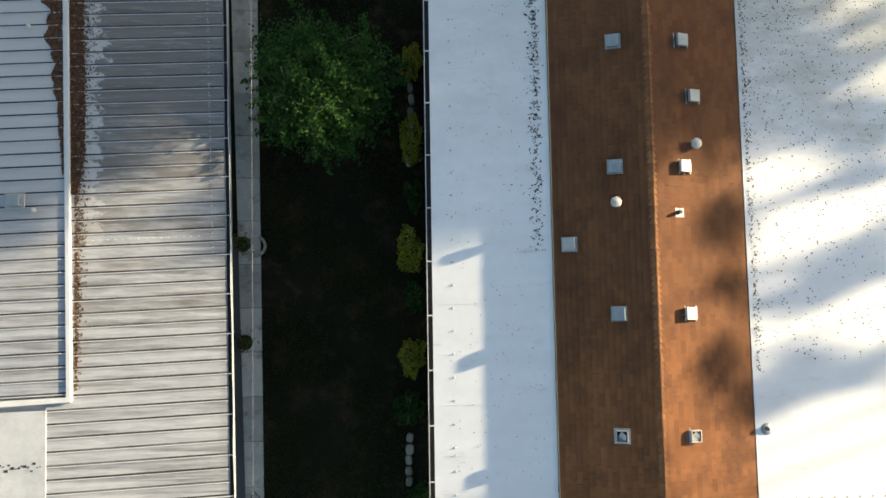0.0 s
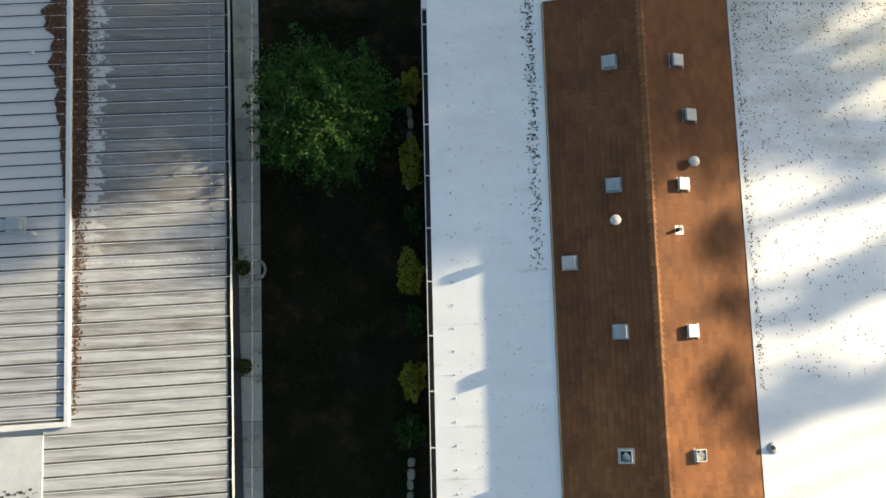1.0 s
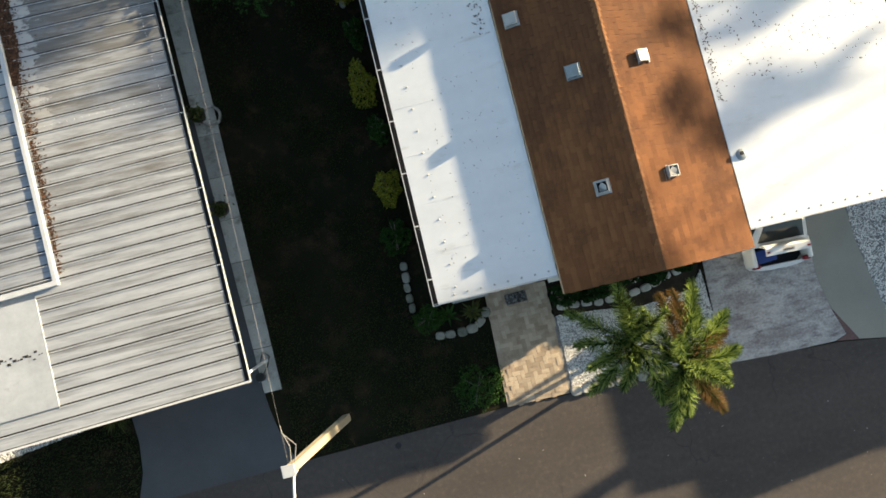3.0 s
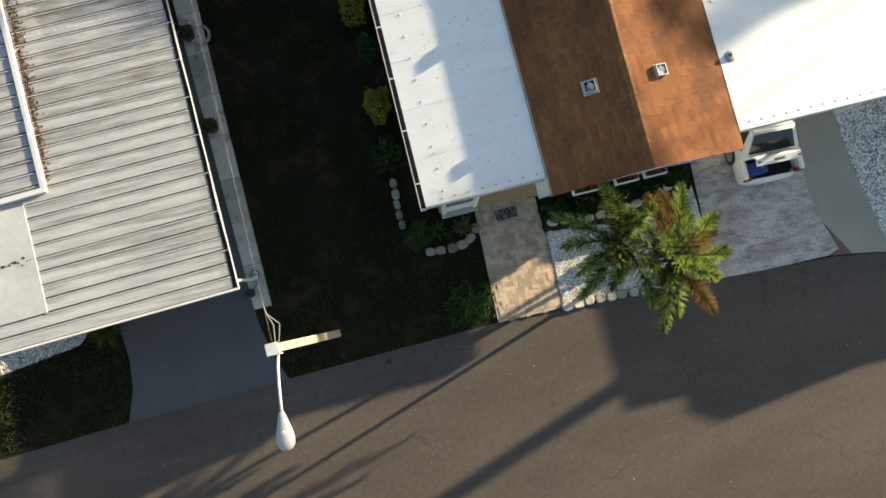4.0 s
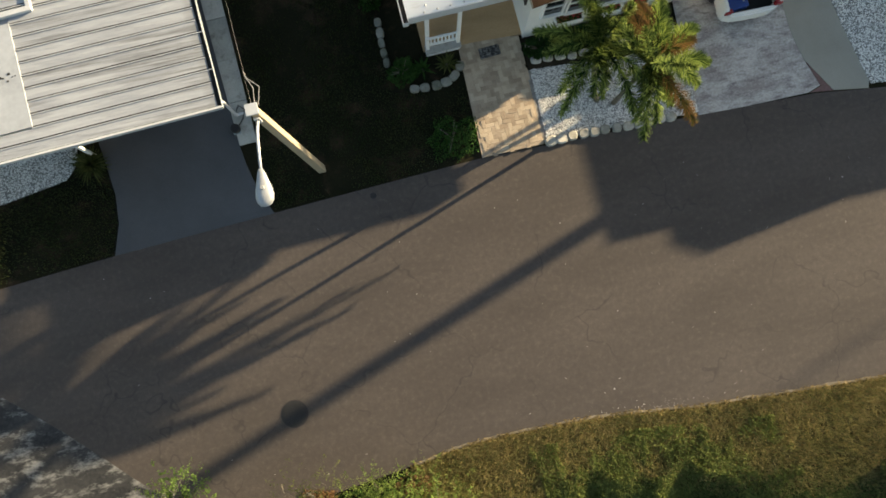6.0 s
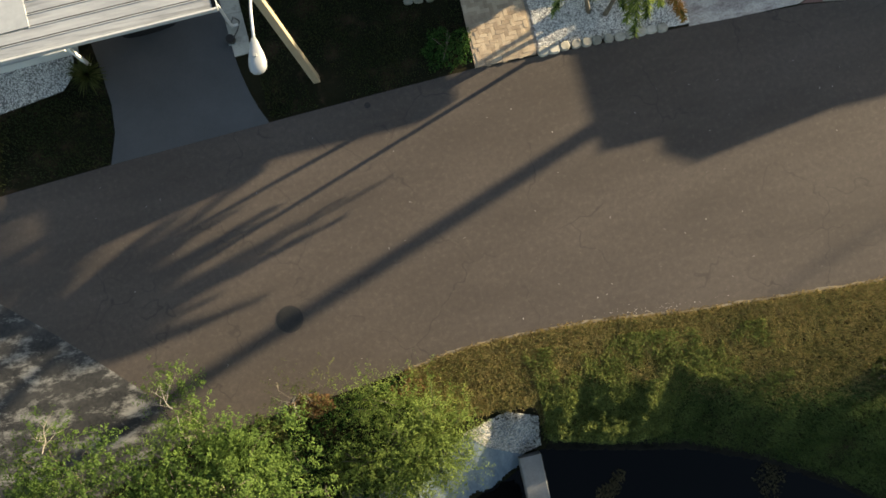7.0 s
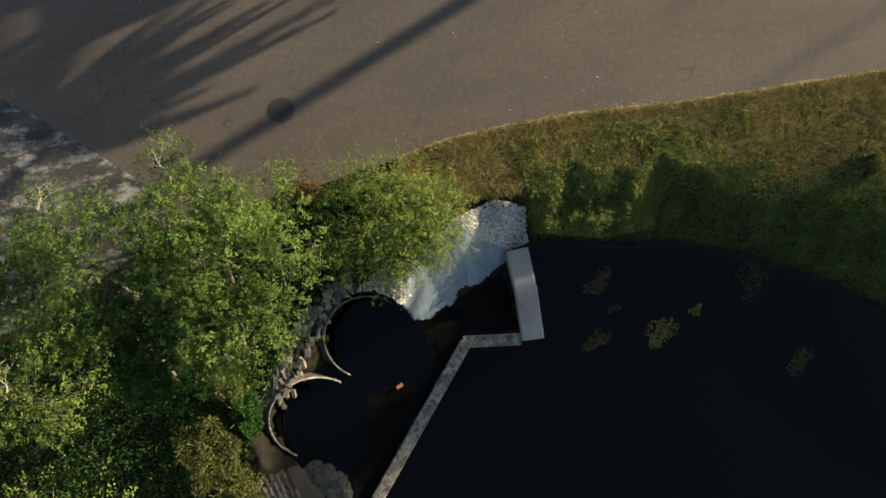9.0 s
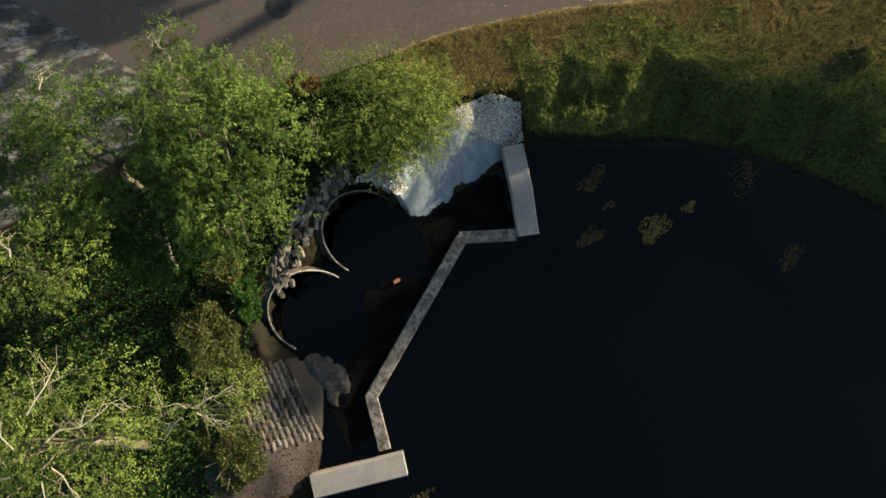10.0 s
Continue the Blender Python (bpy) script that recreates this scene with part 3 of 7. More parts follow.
for k in range(13):
    y0, y1 = -5.8 + 1.22 * k, -5.8 + 1.22 * (k + 1) - 0.015
    xa = lambda y: -5.00 - 0.036 * (y + 5.8)
    xb = lambda y: -4.52 - 0.0185 * (y + 5.8)
    part("path_slab", slab([(xa(y0), y0), (xb(y0), y0), (xb(y1), y1), (xa(y1), y1)], -0.08, 0.03 + 0.004 * (k % 2)), STRIP_CONC, strip)
DRIVE = [(7.62, -4.2), (7.45, -7.2), (7.4, -8.02), (8.8, -8.10), (10.55, -8.14), (10.92, -8.02), (10.68, -7.2), (10.56, -6.4), (10.56, -5.6), (10.7, -4.6), (10.7, 8.0), (7.62, 8.0)]
tagged(part("concrete_driveway", slab(DRIVE, -0.1, 0.015), DRIVE_CONC), "pale driveway with flaking paint and mauve stains", "driveway", kind="structure")
SIDE = [(10.563, -5.6), (10.563, -6.4), (10.683, -7.2), (11.24, -8.24), (12.2, -8.42), (12.28, -8.2), (12.02, -6.6), (11.9, -5.6), (11.86, -4.4), (11.86, 8), (10.703, 8), (10.703, -4.6)]
tagged(part("side_walk", slab(SIDE, -0.1, 0.02), WALK_CONC), "smooth pale concrete walk curving to the lane", "path", kind="structure")
tagged(part("red_apron", slab([(10.94, -8.03), (10.60, -8.15), (11.24, -8.25), (10.72, -7.25)][::1], -0.1, 0.011), RED_BRICK), "dark red wedge of concrete between the drives", "paving", kind="structure")
tagged(part("patio_floor", slab([(0.5, -4.45), (3.25, -4.62), (3.25, 8), (0.5, 8)], -0.1, 0.06), TAN_FLOOR), "tan brown patio floor under the white roof", "floor", kind="structure")

# herringbone walk of sandstone pavers
walkway = thing("paver_walk", "sandstone paver walk laid in herringbone, half in sun", "path", kind="structure")
part("bedding", slab([(1.33, -7.73), (3.06, -7.76), (3.14, -4.63), (1.46, -4.5)], -0.1, 0.046), PAVER, walkway)
PW = 0.116
pm_h = bpy.data.meshes.new("paver")
tmp = box(bmesh.new(), 0.002, 2 * PW - 0.002, 0.002, PW - 0.002, -0.03, 0.02, bevel=0)
bmesh.ops.bevel(tmp, geom=[e for e in tmp.edges if all(v.co.z > 0 for v in e.verts)], offset=0.005, segments=1, affect="EDGES")
tmp.to_mesh(pm_h)
tmp.free()
pm_h.materials.append(PAVER)
prng = random.Random(5)
for i in range(-1, 17):
    for j in range(-1, 30):
        d = (i - j) % 4
        if d not in (0, 3):
            continue
        x, y = 1.30 + i * PW, -7.78 + j * PW
        cx, cy = (x + PW, y + PW / 2) if d == 0 else (x + PW / 2, y + PW)
        west = 1.35 + (cy + 7.73) * 0.035
        hx = PW if d == 0 else PW / 2
        if west - 0.03 < cx - hx and cx + hx < west + 1.74 and -7.70 < cy < -4.55:
            z = 0.035 + prng.uniform(-0.003, 0.003)
            m = pose(x, y, z) if d == 0 else pose(x + PW, y, z, 0, 0, 90)
            piece("paver", pm_h, walkway, m @ pose(0, 0, 0, prng.uniform(-0.8, 0.8), prng.uniform(-0.6, 0.6), prng.uniform(-0.5, 0.5)))

# gravel beds
rng = np.random.default_rng(11)
BED_FRONT = [(3.05, -7.72), (5.2, -7.78), (7.42, -7.95), (7.46, -6.6), (7.44, -5.35), (7.05, -5.82), (5.6, -5.95), (4.3, -5.75), (3.10, -5.65)]
BED_EAST = [(11.87, -4.2), (11.91, -5.6), (12.03, -6.6), (12.30, -8.3), (15.5, -8.7), (15.5, -1), (11.95, -1)]
BED_WEST = [(-13.6, -6.1), (-9.75, -5.6), (-9.35, -5.2), (-9.3, -4.7), (-13.6, -4.7)]
for nm, poly, count, lab in (("gravel_bed", BED_FRONT, 22000, "white marble gravel in the palm bed"), ("gravel_bed", BED_EAST, 30000, "grey-white gravel beside the pale walk"),
                             ("gravel_bed", BED_WEST, 8000, "bluish white gravel by the front wall")):
    tagged(part("bed_base", slab(poly, -0.08, 0.012), GRAVEL_BED), lab.replace("gravel", "gravel underlay"), "gravel", kind="structure")
    x, y = scatter(rng, poly, count)
    x = np.where((x < 3.25) & (x > 0), x + 0.12, x)
    v, f = rocks(rng, np.stack([x, y, np.full(len(x), 0.018)], -1), 0.033 if poly is BED_EAST else 0.024)
    stuff(nm, v, f, GRAVEL, lab, "gravel")
DARK_BED = [(3.2, -5.62), (4.3, -5.72), (5.6, -5.92), (7.03, -5.78), (7.32, -5.4), (7.5, -5.0), (7.55, -4.7), (3.2, -4.7)]
tagged(part("planting_bed", slab(DARK_BED, -0.08, 0.014), BED_SOIL), "dark soil planting bed along the house front", "soil", kind="structure")


# edging stones: cast half-round pieces
def edging(path, step, size, label, jit=0.02, seed=1, mat=MOSS_STONE):
    r = random.Random(seed)
    pts = [Vector((x, y, 0)) for x, y in path]
    group = "edging stones " + label.split()[-1]
    left = 0.0
    for a, b in zip(pts, pts[1:]):
        L = (b - a).length
        while left < L:
            p = a + (b - a) * (left / L)
            sx, sy, sz = size[0] * r.uniform(0.85, 1.1), size[1] * r.uniform(0.9, 1.1), size[2] * r.uniform(0.9, 1.15)
            bm = bmesh.new()
            k = 12
            ring = [(sx * math.copysign(abs(math.cos(t)) ** 0.72, math.cos(t)), sy * math.copysign(abs(math.sin(t)) ** 0.72, math.sin(t))) for t in (math.tau * q / k for q in range(k))]
            lo = [bm.verts.new((x * r.uniform(0.95, 1.05), y, -0.04)) for x, y in ring]
            md = [bm.verts.new((x * r.uniform(0.95, 1.05), y * r.uniform(0.95, 1.05), sz * 0.7)) for x, y in ring]
            up = [bm.verts.new((x * 0.8, y * 0.8, sz + r.uniform(-0.008, 0.008))) for x, y in ring]
            for u, w in ((lo, md), (md, up)):
                for q in range(k):
                    bm.faces.new((u[q], u[(q + 1) % k], w[(q + 1) % k], w[q]))
            bm.faces.new(up)
            ob = part("edging_stone", bm, mat)
            ang = math.degrees(math.atan2(b.y - a.y, b.x - a.x))
            ob.matrix_basis = pose(p.x + r.uniform(-jit, jit), p.y + r.uniform(-jit, jit), 0.0, r.uniform(-4, 4), r.uniform(-4, 4), ang + r.uniform(-7, 7))
            tagged(ob, label, "stone", group)
            left += step
        left -= L


edging([(3.25, -7.74), (4.2, -7.74), (5.2, -7.83), (6.75, -7.90)], 0.31, (0.152, 0.125, 0.10), "pale cast edging stone of the gravel bed", seed=2, mat=STONE)
edging([(-0.55, -3.35), (-0.58, -4.75)], 0.29, (0.14, 0.10, 0.10), "mossy pale edging stone of the shrub border", seed=3)
edging([(0.0, -5.42), (0.5, -5.48), (1.0, -5.42), (1.32, -5.22), (1.40, -4.9)], 0.30, (0.148, 0.12, 0.10), "pale cast edging stone of the corner bed", seed=4)
edging([(-0.42, 6.9), (-0.40, 6.2), (-0.45, 4.1)], 0.36, (0.15, 0.09, 0.10), "weathered edging stone of the shrub border", seed=5, jit=0.04)
edging([(3.45, -5.41), (4.55, -5.57), (5.7, -5.50), (7.1, -5.15)], 0.34, (0.145, 0.11, 0.09), "pale cast edging stone of the house bed", seed=6, mat=STONE)
for x, y, r_ in ((4.53, -5.14, 0.15), (5.57, -5.14, 0.14), (3.36, -5.02, 0.12)):
    bm = bmesh.new()
    bmesh.ops.create_icosphere(bm, subdivisions=3, radius=r_)
    for q in bm.verts:
        q.co *= 1 + 0.10 * noise.noise(q.co * 9 + Vector((x, y, 0)))
        q.co.z = max(q.co.z * 0.75, -0.06)
    tagged(part("boulder", bm, STONE, smooth=True), "rounded pale grey boulder in the dark house bed", "stone", "house bed boulders").matrix_basis = pose(x, y, 0.06)

# ---- manhole cover and valve cap in the lane ----
mh = thing("manhole_cover", "round dark cast-iron manhole cover in asphalt", "manhole")
part("rim", cyl(bmesh.new(), (-5.18, -13.17, -0.02), 0.36, 0.36, 0.028, 32), IRON, mh)
lid = part("lid", cyl(bmesh.new(), (-5.18, -13.17, 0.0), 0.31, 0.31, 0.014, 32), IRON, mh)
for i in range(-3, 4):
    w = math.sqrt(max(0.29 ** 2 - (i * 0.08) ** 2, 0.01))
    part("lid_rib", boxed(-5.18 - w, -5.18 + w, -13.17 + i * 0.08 - 0.014, -13.17 + i * 0.08 + 0.014, 0.012, 0.020), IRON, lid)
tagged(part("valve_cap", cyl(bmesh.new(), (-1.80, -8.02, -0.02), 0.09, 0.085, 0.03, 16), IRON), "small dark round valve cap at the lane edge", "cap")

# ---- the middle home: walls, gable roof of shingles, white carport roofs ----
EAVE_W, RIDGE, EAVE_E = (3.09, 2.97), (5.39, 3.69), (7.79, 2.99)
ROOF_S, ROOF_N = -5.08, 8.40


def roof_z(x):
    (x0, z0), (x1, z1), (x2, z2) = EAVE_W, RIDGE, EAVE_E
    return z0 + (z1 - z0) * (x - x0) / (x1 - x0) if x < x1 else z2 + (z1 - z2) * (x2 - x) / (x2 - x1)


home = thing("mobile_home", "white mobile home with a brown shingle gable roof", "house")
bm = bmesh.new()
box(bm, 3.25, 7.56, -4.72, 8.3, 0.0, 2.80)
part("wall", bm, WHITE_PAINT, home)
# gable infill
for y0, y1 in ((-4.76, -4.66), (8.2, 8.34)):
    bm = bmesh.new()
    fr = [bm.verts.new((x, y0, z)) for x, z in ((3.25, 2.7), (7.56, 2.7), (7.56, 2.92), (5.39, 3.57), (3.25, 2.92))]
    bk = [bm.verts.new((x, y1, z)) for x, z in ((3.25, 2.7), (7.56, 2.7), (7.56, 2.92), (5.39, 3.57), (3.25, 2.92))]
    bm.faces.new(fr)
    bm.faces.new(bk[::-1])
    for i in range(5):
        bm.faces.new((bk[i], bk[(i + 1) % 5], fr[(i + 1) % 5], fr[i]))
    bmesh.ops.recalc_face_normals(bm, faces=bm.faces)
    part("gable", bm, WHITE_PAINT, home)
roof = part("roof", sheet(sheet(bmesh.new(), [(EAVE_W[0], ROOF_S, EAVE_W[1]), (RIDGE[0], ROOF_S, RIDGE[1]), (RIDGE[0], ROOF_N, RIDGE[1]), (EAVE_W[0], ROOF_N, EAVE_W[1])], 0.09),
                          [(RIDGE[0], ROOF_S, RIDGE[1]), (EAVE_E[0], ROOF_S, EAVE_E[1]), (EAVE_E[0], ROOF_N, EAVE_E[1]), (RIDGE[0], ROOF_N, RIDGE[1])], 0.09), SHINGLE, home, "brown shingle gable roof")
bm = bmesh.new()
box(bm, EAVE_W[0] - 0.02, EAVE_W[0], ROOF_S, ROOF_N, 2.87, 2.985)
box(bm, EAVE_E[0], EAVE_E[0] + 0.02, ROOF_S, ROOF_N, 2.87, 2.985)
part("drip_edge", bm, surface("brown_drip_edge", (0.30, 0.22, 0.14), (0.42, 0.32, 0.22), rough=0.6), home, "pale metal drip edge")

# front windows with white frames, and flower boxes
for x0, x1, z0, z1 in ((3.62, 4.12, 1.35, 2.25), (4.28, 4.98, 1.25, 2.3), (5.10, 6.15, 1.25, 2.35), (6.28, 6.62, 1.3, 2.3), (6.72, 7.36, 1.3, 2.3)):
    w = part("window", boxed(x0, x1, -4.745, -4.70, z0, z1), GLASS, home, "dark glazed front window")
    bm = bmesh.new()
    for a in ((x0 - 0.05, x1 + 0.05, -4.80, -4.70, z1, z1 + 0.06), (x0 - 0.07, x1 + 0.07, -4.83, -4.70, z0 - 0.06, z0),
              (x0 - 0.05, x0, -4.80, -4.70, z0, z1), (x1, x1 + 0.05, -4.80, -4.70, z0, z1), (x0, x1, -4.775, -4.74, (z0 + z1) / 2 - 0.02, (z0 + z1) / 2 + 0.02)):
        box(bm, *a)
    part("window_frame", bm, WHITE_PAINT, w)
part("front_door", boxed(3.25 - 0.02, 3.25, -3.6, -2.7, 0.25, 2.2), WHITE_PAINT, home)
bm = boxed(3.24 - 0.04, 3.26, -4.45, -4.30, 1.6, 1.95)
part("wall_lantern", bm, IRON, home, "small black wall lantern")
frng = np.random.default_rng(21)
for x0, x1 in ((4.0, 4.75), (5.15, 5.78), (5.95, 6.55)):
    fb = thing("flower_box", "white window box full of red flowers", "planter", group="front flower boxes")
    bm = bmesh.new()
    for a in ((x0, x1, -4.97, -4.94, 1.00, 1.06), (x0, x1, -4.97, -4.94, 0.86, 0.91), (x0, x1, -4.76, -4.74, 0.86, 1.06), (x0, x0 + 0.03, -4.94, -4.76, 0.86, 1.06), (x1 - 0.03, x1, -4.94, -4.76, 0.86, 1.06), (x0, x1, -4.94, -4.74, 0.84, 0.88)):
        box(bm, *a)
    part("trough", bm, WHITE_PAINT, fb)
    k = 0
    while x0 + 0.03 + 0.075 * k < x1 - 0.05:
        part("slat", boxed(x0 + 0.03 + 0.075 * k, x0 + 0.075 + 0.075 * k, -4.965, -4.945, 0.91, 1.00), WHITE_PAINT, fb)
        k += 1
    part("soil", boxed(x0 + 0.03, x1 - 0.03, -4.93, -4.77, 0.90, 1.00), BED_SOIL, fb)
    c = np.stack([frng.uniform(x0 + 0.05, x1 - 0.05, 420), frng.uniform(-4.92, -4.78, 420), frng.uniform(1.00, 1.17, 420)], -1)
    c[:190, 2] += 0.05
    quads("flower_mass", leaf_quads(frng, c[:100], 0.032), RED_PETALS, fb, "red flowers")["kind"] = "stuff"
    quads("leaves", leaf_quads(frng, c[190:], 0.045), LEAF_SHADE, fb, "green leaves")
    for x in (x0 + 0.1, x1 - 0.1):
        part("bracket", box(boxed(x - 0.015, x + 0.015, -4.76, -4.715, 0.70, 0.90), x - 0.015, x + 0.015, -4.90, -4.715, 0.83, 0.845), WHITE_METAL, fb)


# roof vents
def vent_box(x, y, mat, open_lid=False):
    v = thing("roof_vent", "square galvanised roof vent on shingles" if mat is VENT_GREY else "square pale painted roof vent on shingles" if not open_lid else "square roof vent with its lid broken off", "vent", group="square roof vents")
    sl = math.degrees(math.atan2(RIDGE[1] - EAVE_W[1], RIDGE[0] - EAVE_W[0])) * (1 if x < RIDGE[0] else -1)
    v.matrix_basis = pose(x * 0.993, y * 0.994, roof_z(x) + 0.012, 0, -sl, 0) @ Matrix.Diagonal((0.86, 0.86, 1.0, 1))
    part("flange", boxed(-0.22, 0.22, -0.21, 0.21, -0.006, 0.006), mat, v)
    s = 1 if x < RIDGE[0] else -1
    if open_lid:
        bm = bmesh.new()
        for a in ((-0.16, 0.16, -0.16, -0.135, 0, 0.13), (-0.16, 0.16, 0.135, 0.16, 0, 0.13), (-0.16, -0.135, -0.135, 0.135, 0, 0.13), (0.135, 0.16, -0.135, 0.135, 0, 0.13)):
            box(bm, *a, bevel=0.004)
        part("collar", bm, mat, v)
        part("throat", boxed(-0.135, 0.135, -0.135, 0.135, 0.0, 0.03), DARK_HOLE, v)
        bm = bmesh.new()
        fr = [bm.verts.new(p) for p in ((-0.10, -0.12, 0.09), (0.10, -0.12, 0.09), (0.11, 0.02, 0.12), (0.0, 0.13, 0.10), (-0.10, 0.02, 0.07))]
        bm.faces.new(fr)
        bmesh.ops.solidify(bm, geom=bm.faces[:], thickness=0.015)
        part("torn_lid", bm, VENT_PALE, v)
    else:
        part("neck", boxed(-0.15, 0.15, -0.15, 0.15, 0, 0.08), DARK_HOLE, v)
        bm = bmesh.new()
        top = box(bm, -0.175, 0.175, -0.175, 0.175, 0.06, 0.15, bevel=0.02)
        for vv in bm.verts:
            if vv.co.x * s < -0.1 and vv.co.z > 0.1:
                vv.co.z -= 0.02
        box(bm, -0.20 * s - 0.015, -0.20 * s + 0.015, -0.21, 0.21, 0.03, 0.06)
        part("hood", bm, mat, v)
        bm = boxed(-0.03, 0.03, -0.02, 0.02, 0.149, 0.156)
        part("rivet_plate", bm, mat, v)
    return v


for x, y in ((4.62, 6.62), (6.28, 6.63), (6.54, 5.25), (4.57, 3.52), (4.55, -0.02)):
    vent_box(x, y, VENT_GREY)
for x, y in ((6.22, 3.50), (3.48, 1.68), (6.21, -0.04)):
    vent_box(x, y, VENT_PALE)
for x, y in ((4.53, -2.88), (6.20, -2.90)):
    vent_box(x, y, VENT_PALE, True)
for x, y in ((6.56, 4.06), (4.54, 2.64)):
    v = thing("dome_vent", "round domed pale roof vent on shingles", "vent", pose(x * 0.993, y * 0.994, roof_z(x)), group="round roof vents")
    part("pipe", cyl(bmesh.new(), (0, 0, -0.05), 0.09, 0.09, 0.2, 20), VENT_GREY, v)
    bm = cyl(bmesh.new(), (0, 0, 0.12), 0.128, 0.128, 0.06, 24)
    cyl(bm, (0, 0, 0.18), 0.128, 0.11, 0.03, 24)
    cyl(bm, (0, 0, 0.21), 0.11, 0.03, 0.02, 24)
    part("cap", bm, VENT_PALE, v)
v = thing("plumbing_stack", "short black stack pipe with a pale flashing", "pipe", pose(5.98, 2.36, roof_z(5.98), 0, 17, 0))
part("flashing", boxed(-0.06, 0.17, -0.11, 0.11, 0, 0.016), VENT_PALE, v, "pale flashing plate")
part("pipe", cyl(cyl(bmesh.new(), (0, 0, 0), 0.06, 0.045, 0.07, 16), (0, 0, 0.05), 0.042, 0.042, 0.11, 16), IRON, v)


# white carport roofs of broad coated panels
def white_roof(name, label, x0, x1, z0, z1, y0, y1, step):
    ob = thing(name, label, "roof")
    y, k = y0, 0
    while y < y1 - 0.05:
        ye = min(y + step, y1)
        bm = sheet(bmesh.new(), [(x0, y + 0.004, z0), (x1, y + 0.004, z1), (x1, ye - 0.004, z1), (x0, ye - 0.004, z0)], 0.075)
        part("roof_panel", bm, WHITE_ROOF, ob)
        bm = sheet(bmesh.new(), [(x0, ye - 0.012, z0 + 0.004), (x1, ye - 0.012, z1 + 0.004), (x1, ye + 0.012, z1 + 0.004), (x0, ye + 0.012, z0 + 0.004)], 0.012)
        if ye < y1:
            part("seam_cap", bm, WHITE_ROOF, ob)
        y, k = ye, k + 1
    bm = boxed(x0, x1, y0 - 0.03, y0, min(z0, z1) - 0.07, max(z0, z1) + 0.003)
    part("fascia", bm, WHITE_METAL, ob)
    return ob


screw_me = bpy.data.meshes.new("screw_cap")
tmp = cyl(cyl(bmesh.new(), (0, 0, 0), 0.030, 0.026, 0.006, 6), (0, 0, 0.006), 0.024, 0.006, 0.014, 6)
tmp.to_mesh(screw_me)
tmp.free()
screw_me.materials.append(VENT_PALE)

WZ = lambda x: 2.68 + (x - 0.12) * 0.085
west_roof = white_roof("carport_roof", "white coated flat carport roof with leaf litter", 0.12, 3.05, WZ(0.12), WZ(3.05), -4.6, 8.4, 1.22)
for k in range(22):
    piece("screw_cap", screw_me, west_roof, pose(0.62, -4.3 + 0.56 * k * (1 if k < 12 else 1.0), WZ(0.62)))
for k in range(8):
    piece("screw_cap", screw_me, west_roof, pose(0.55 + 0.33 * k, -4.47, WZ(0.55 + 0.33 * k)))
gut = part("gutter", boxed(0.0, 0.115, -4.6, 8.4, 2.53, 2.57), WHITE_METAL, west_roof, "white metal gutter")
bm = bmesh.new()
box(bm, -0.015, 0.004, -4.62, 8.4, 2.53, 2.70)
part("gutter_lip", bm, WHITE_METAL, gut)
part("gutter_bed", boxed(0.005, 0.115, -4.58, 8.4, 2.57, 2.585), GUTTER_DARK, gut, "black dirt and painted shade in the gutter")
part("end_cap", boxed(-0.015, 0.12, -4.64, -4.62, 2.53, 2.70), WHITE_METAL, gut)
for k in range(10):
    part("gutter_strap", boxed(0.0, 0.125, -4.0 + 1.33 * k, -3.97 + 1.33 * k, 2.688, 2.698), WHITE_METAL, gut)
EZ = lambda x: 3.012 - (x - 7.85) * 0.040
east_roof = white_roof("carport_roof", "bright white coated carport roof over the drive", 7.815, 12.72, EZ(7.815), EZ(12.72), -4.62, 8.4, 1.22)
for k in range(15):
    piece("screw_cap", screw_me, east_roof, pose(8.1 + 0.315 * k, -4.47, EZ(8.1 + 0.315 * k)))
for y in (-4.34, -1.2, 2.0, 5.2, 8.2):
    part("post", boxed(11.86, 11.97, y - 0.055, y + 0.055, 0.0, 2.75, bevel=0.006), WHITE_PAINT, east_roof)
part("post_foot", boxed(11.78, 12.05, -4.44, -4.24, 0.0, 0.06, bevel=0.01), CONCRETE, east_roof)
part("beam", boxed(11.85, 11.98, -4.58, 8.4, 2.64, 2.75), WHITE_METAL, east_roof)
bm = tube(bmesh.new(), [(11.9, -4.34, 2.2), (11.4, -4.4, 2.74)], 0.03, 6)
part("brace", bm, WHITE_PAINT, east_roof)
for x, y in ((0.62, -4.4), (0.3, 0.5), (0.3, 5)):
    part("post", boxed(x - 0.05, x + 0.05, y - 0.05, y + 0.05, 0.0, 2.60, bevel=0.006), WHITE_PAINT, west_roof)
stub = thing("pipe_boot", "grey rubber pipe boot with a short stack on white roofing", "vent", pose(8.08, -2.83, EZ(8.08)))
part("boot", cyl(bmesh.new(), (0, 0, -0.01), 0.16, 0.07, 0.07, 14), VENT_GREY, stub)
part("stack", cyl(bmesh.new(), (-0.02, 0.02, 0.03), 0.055, 0.05, 0.09, 12), IRON, stub)
part("clamp", cyl(bmesh.new(), (-0.02, 0.02, 0.06), 0.066, 0.066, 0.03, 12), VENT_PALE, stub)

# white rear addition behind the shingle roof
rear = thing("rear_addition", "white coated low gable roof behind the shingles", "roof")
RZ = lambda x: 2.68 + 0.085 * (x - 0.12) if x < 5.61 else 3.146 - (x - 5.6) * 0.0485
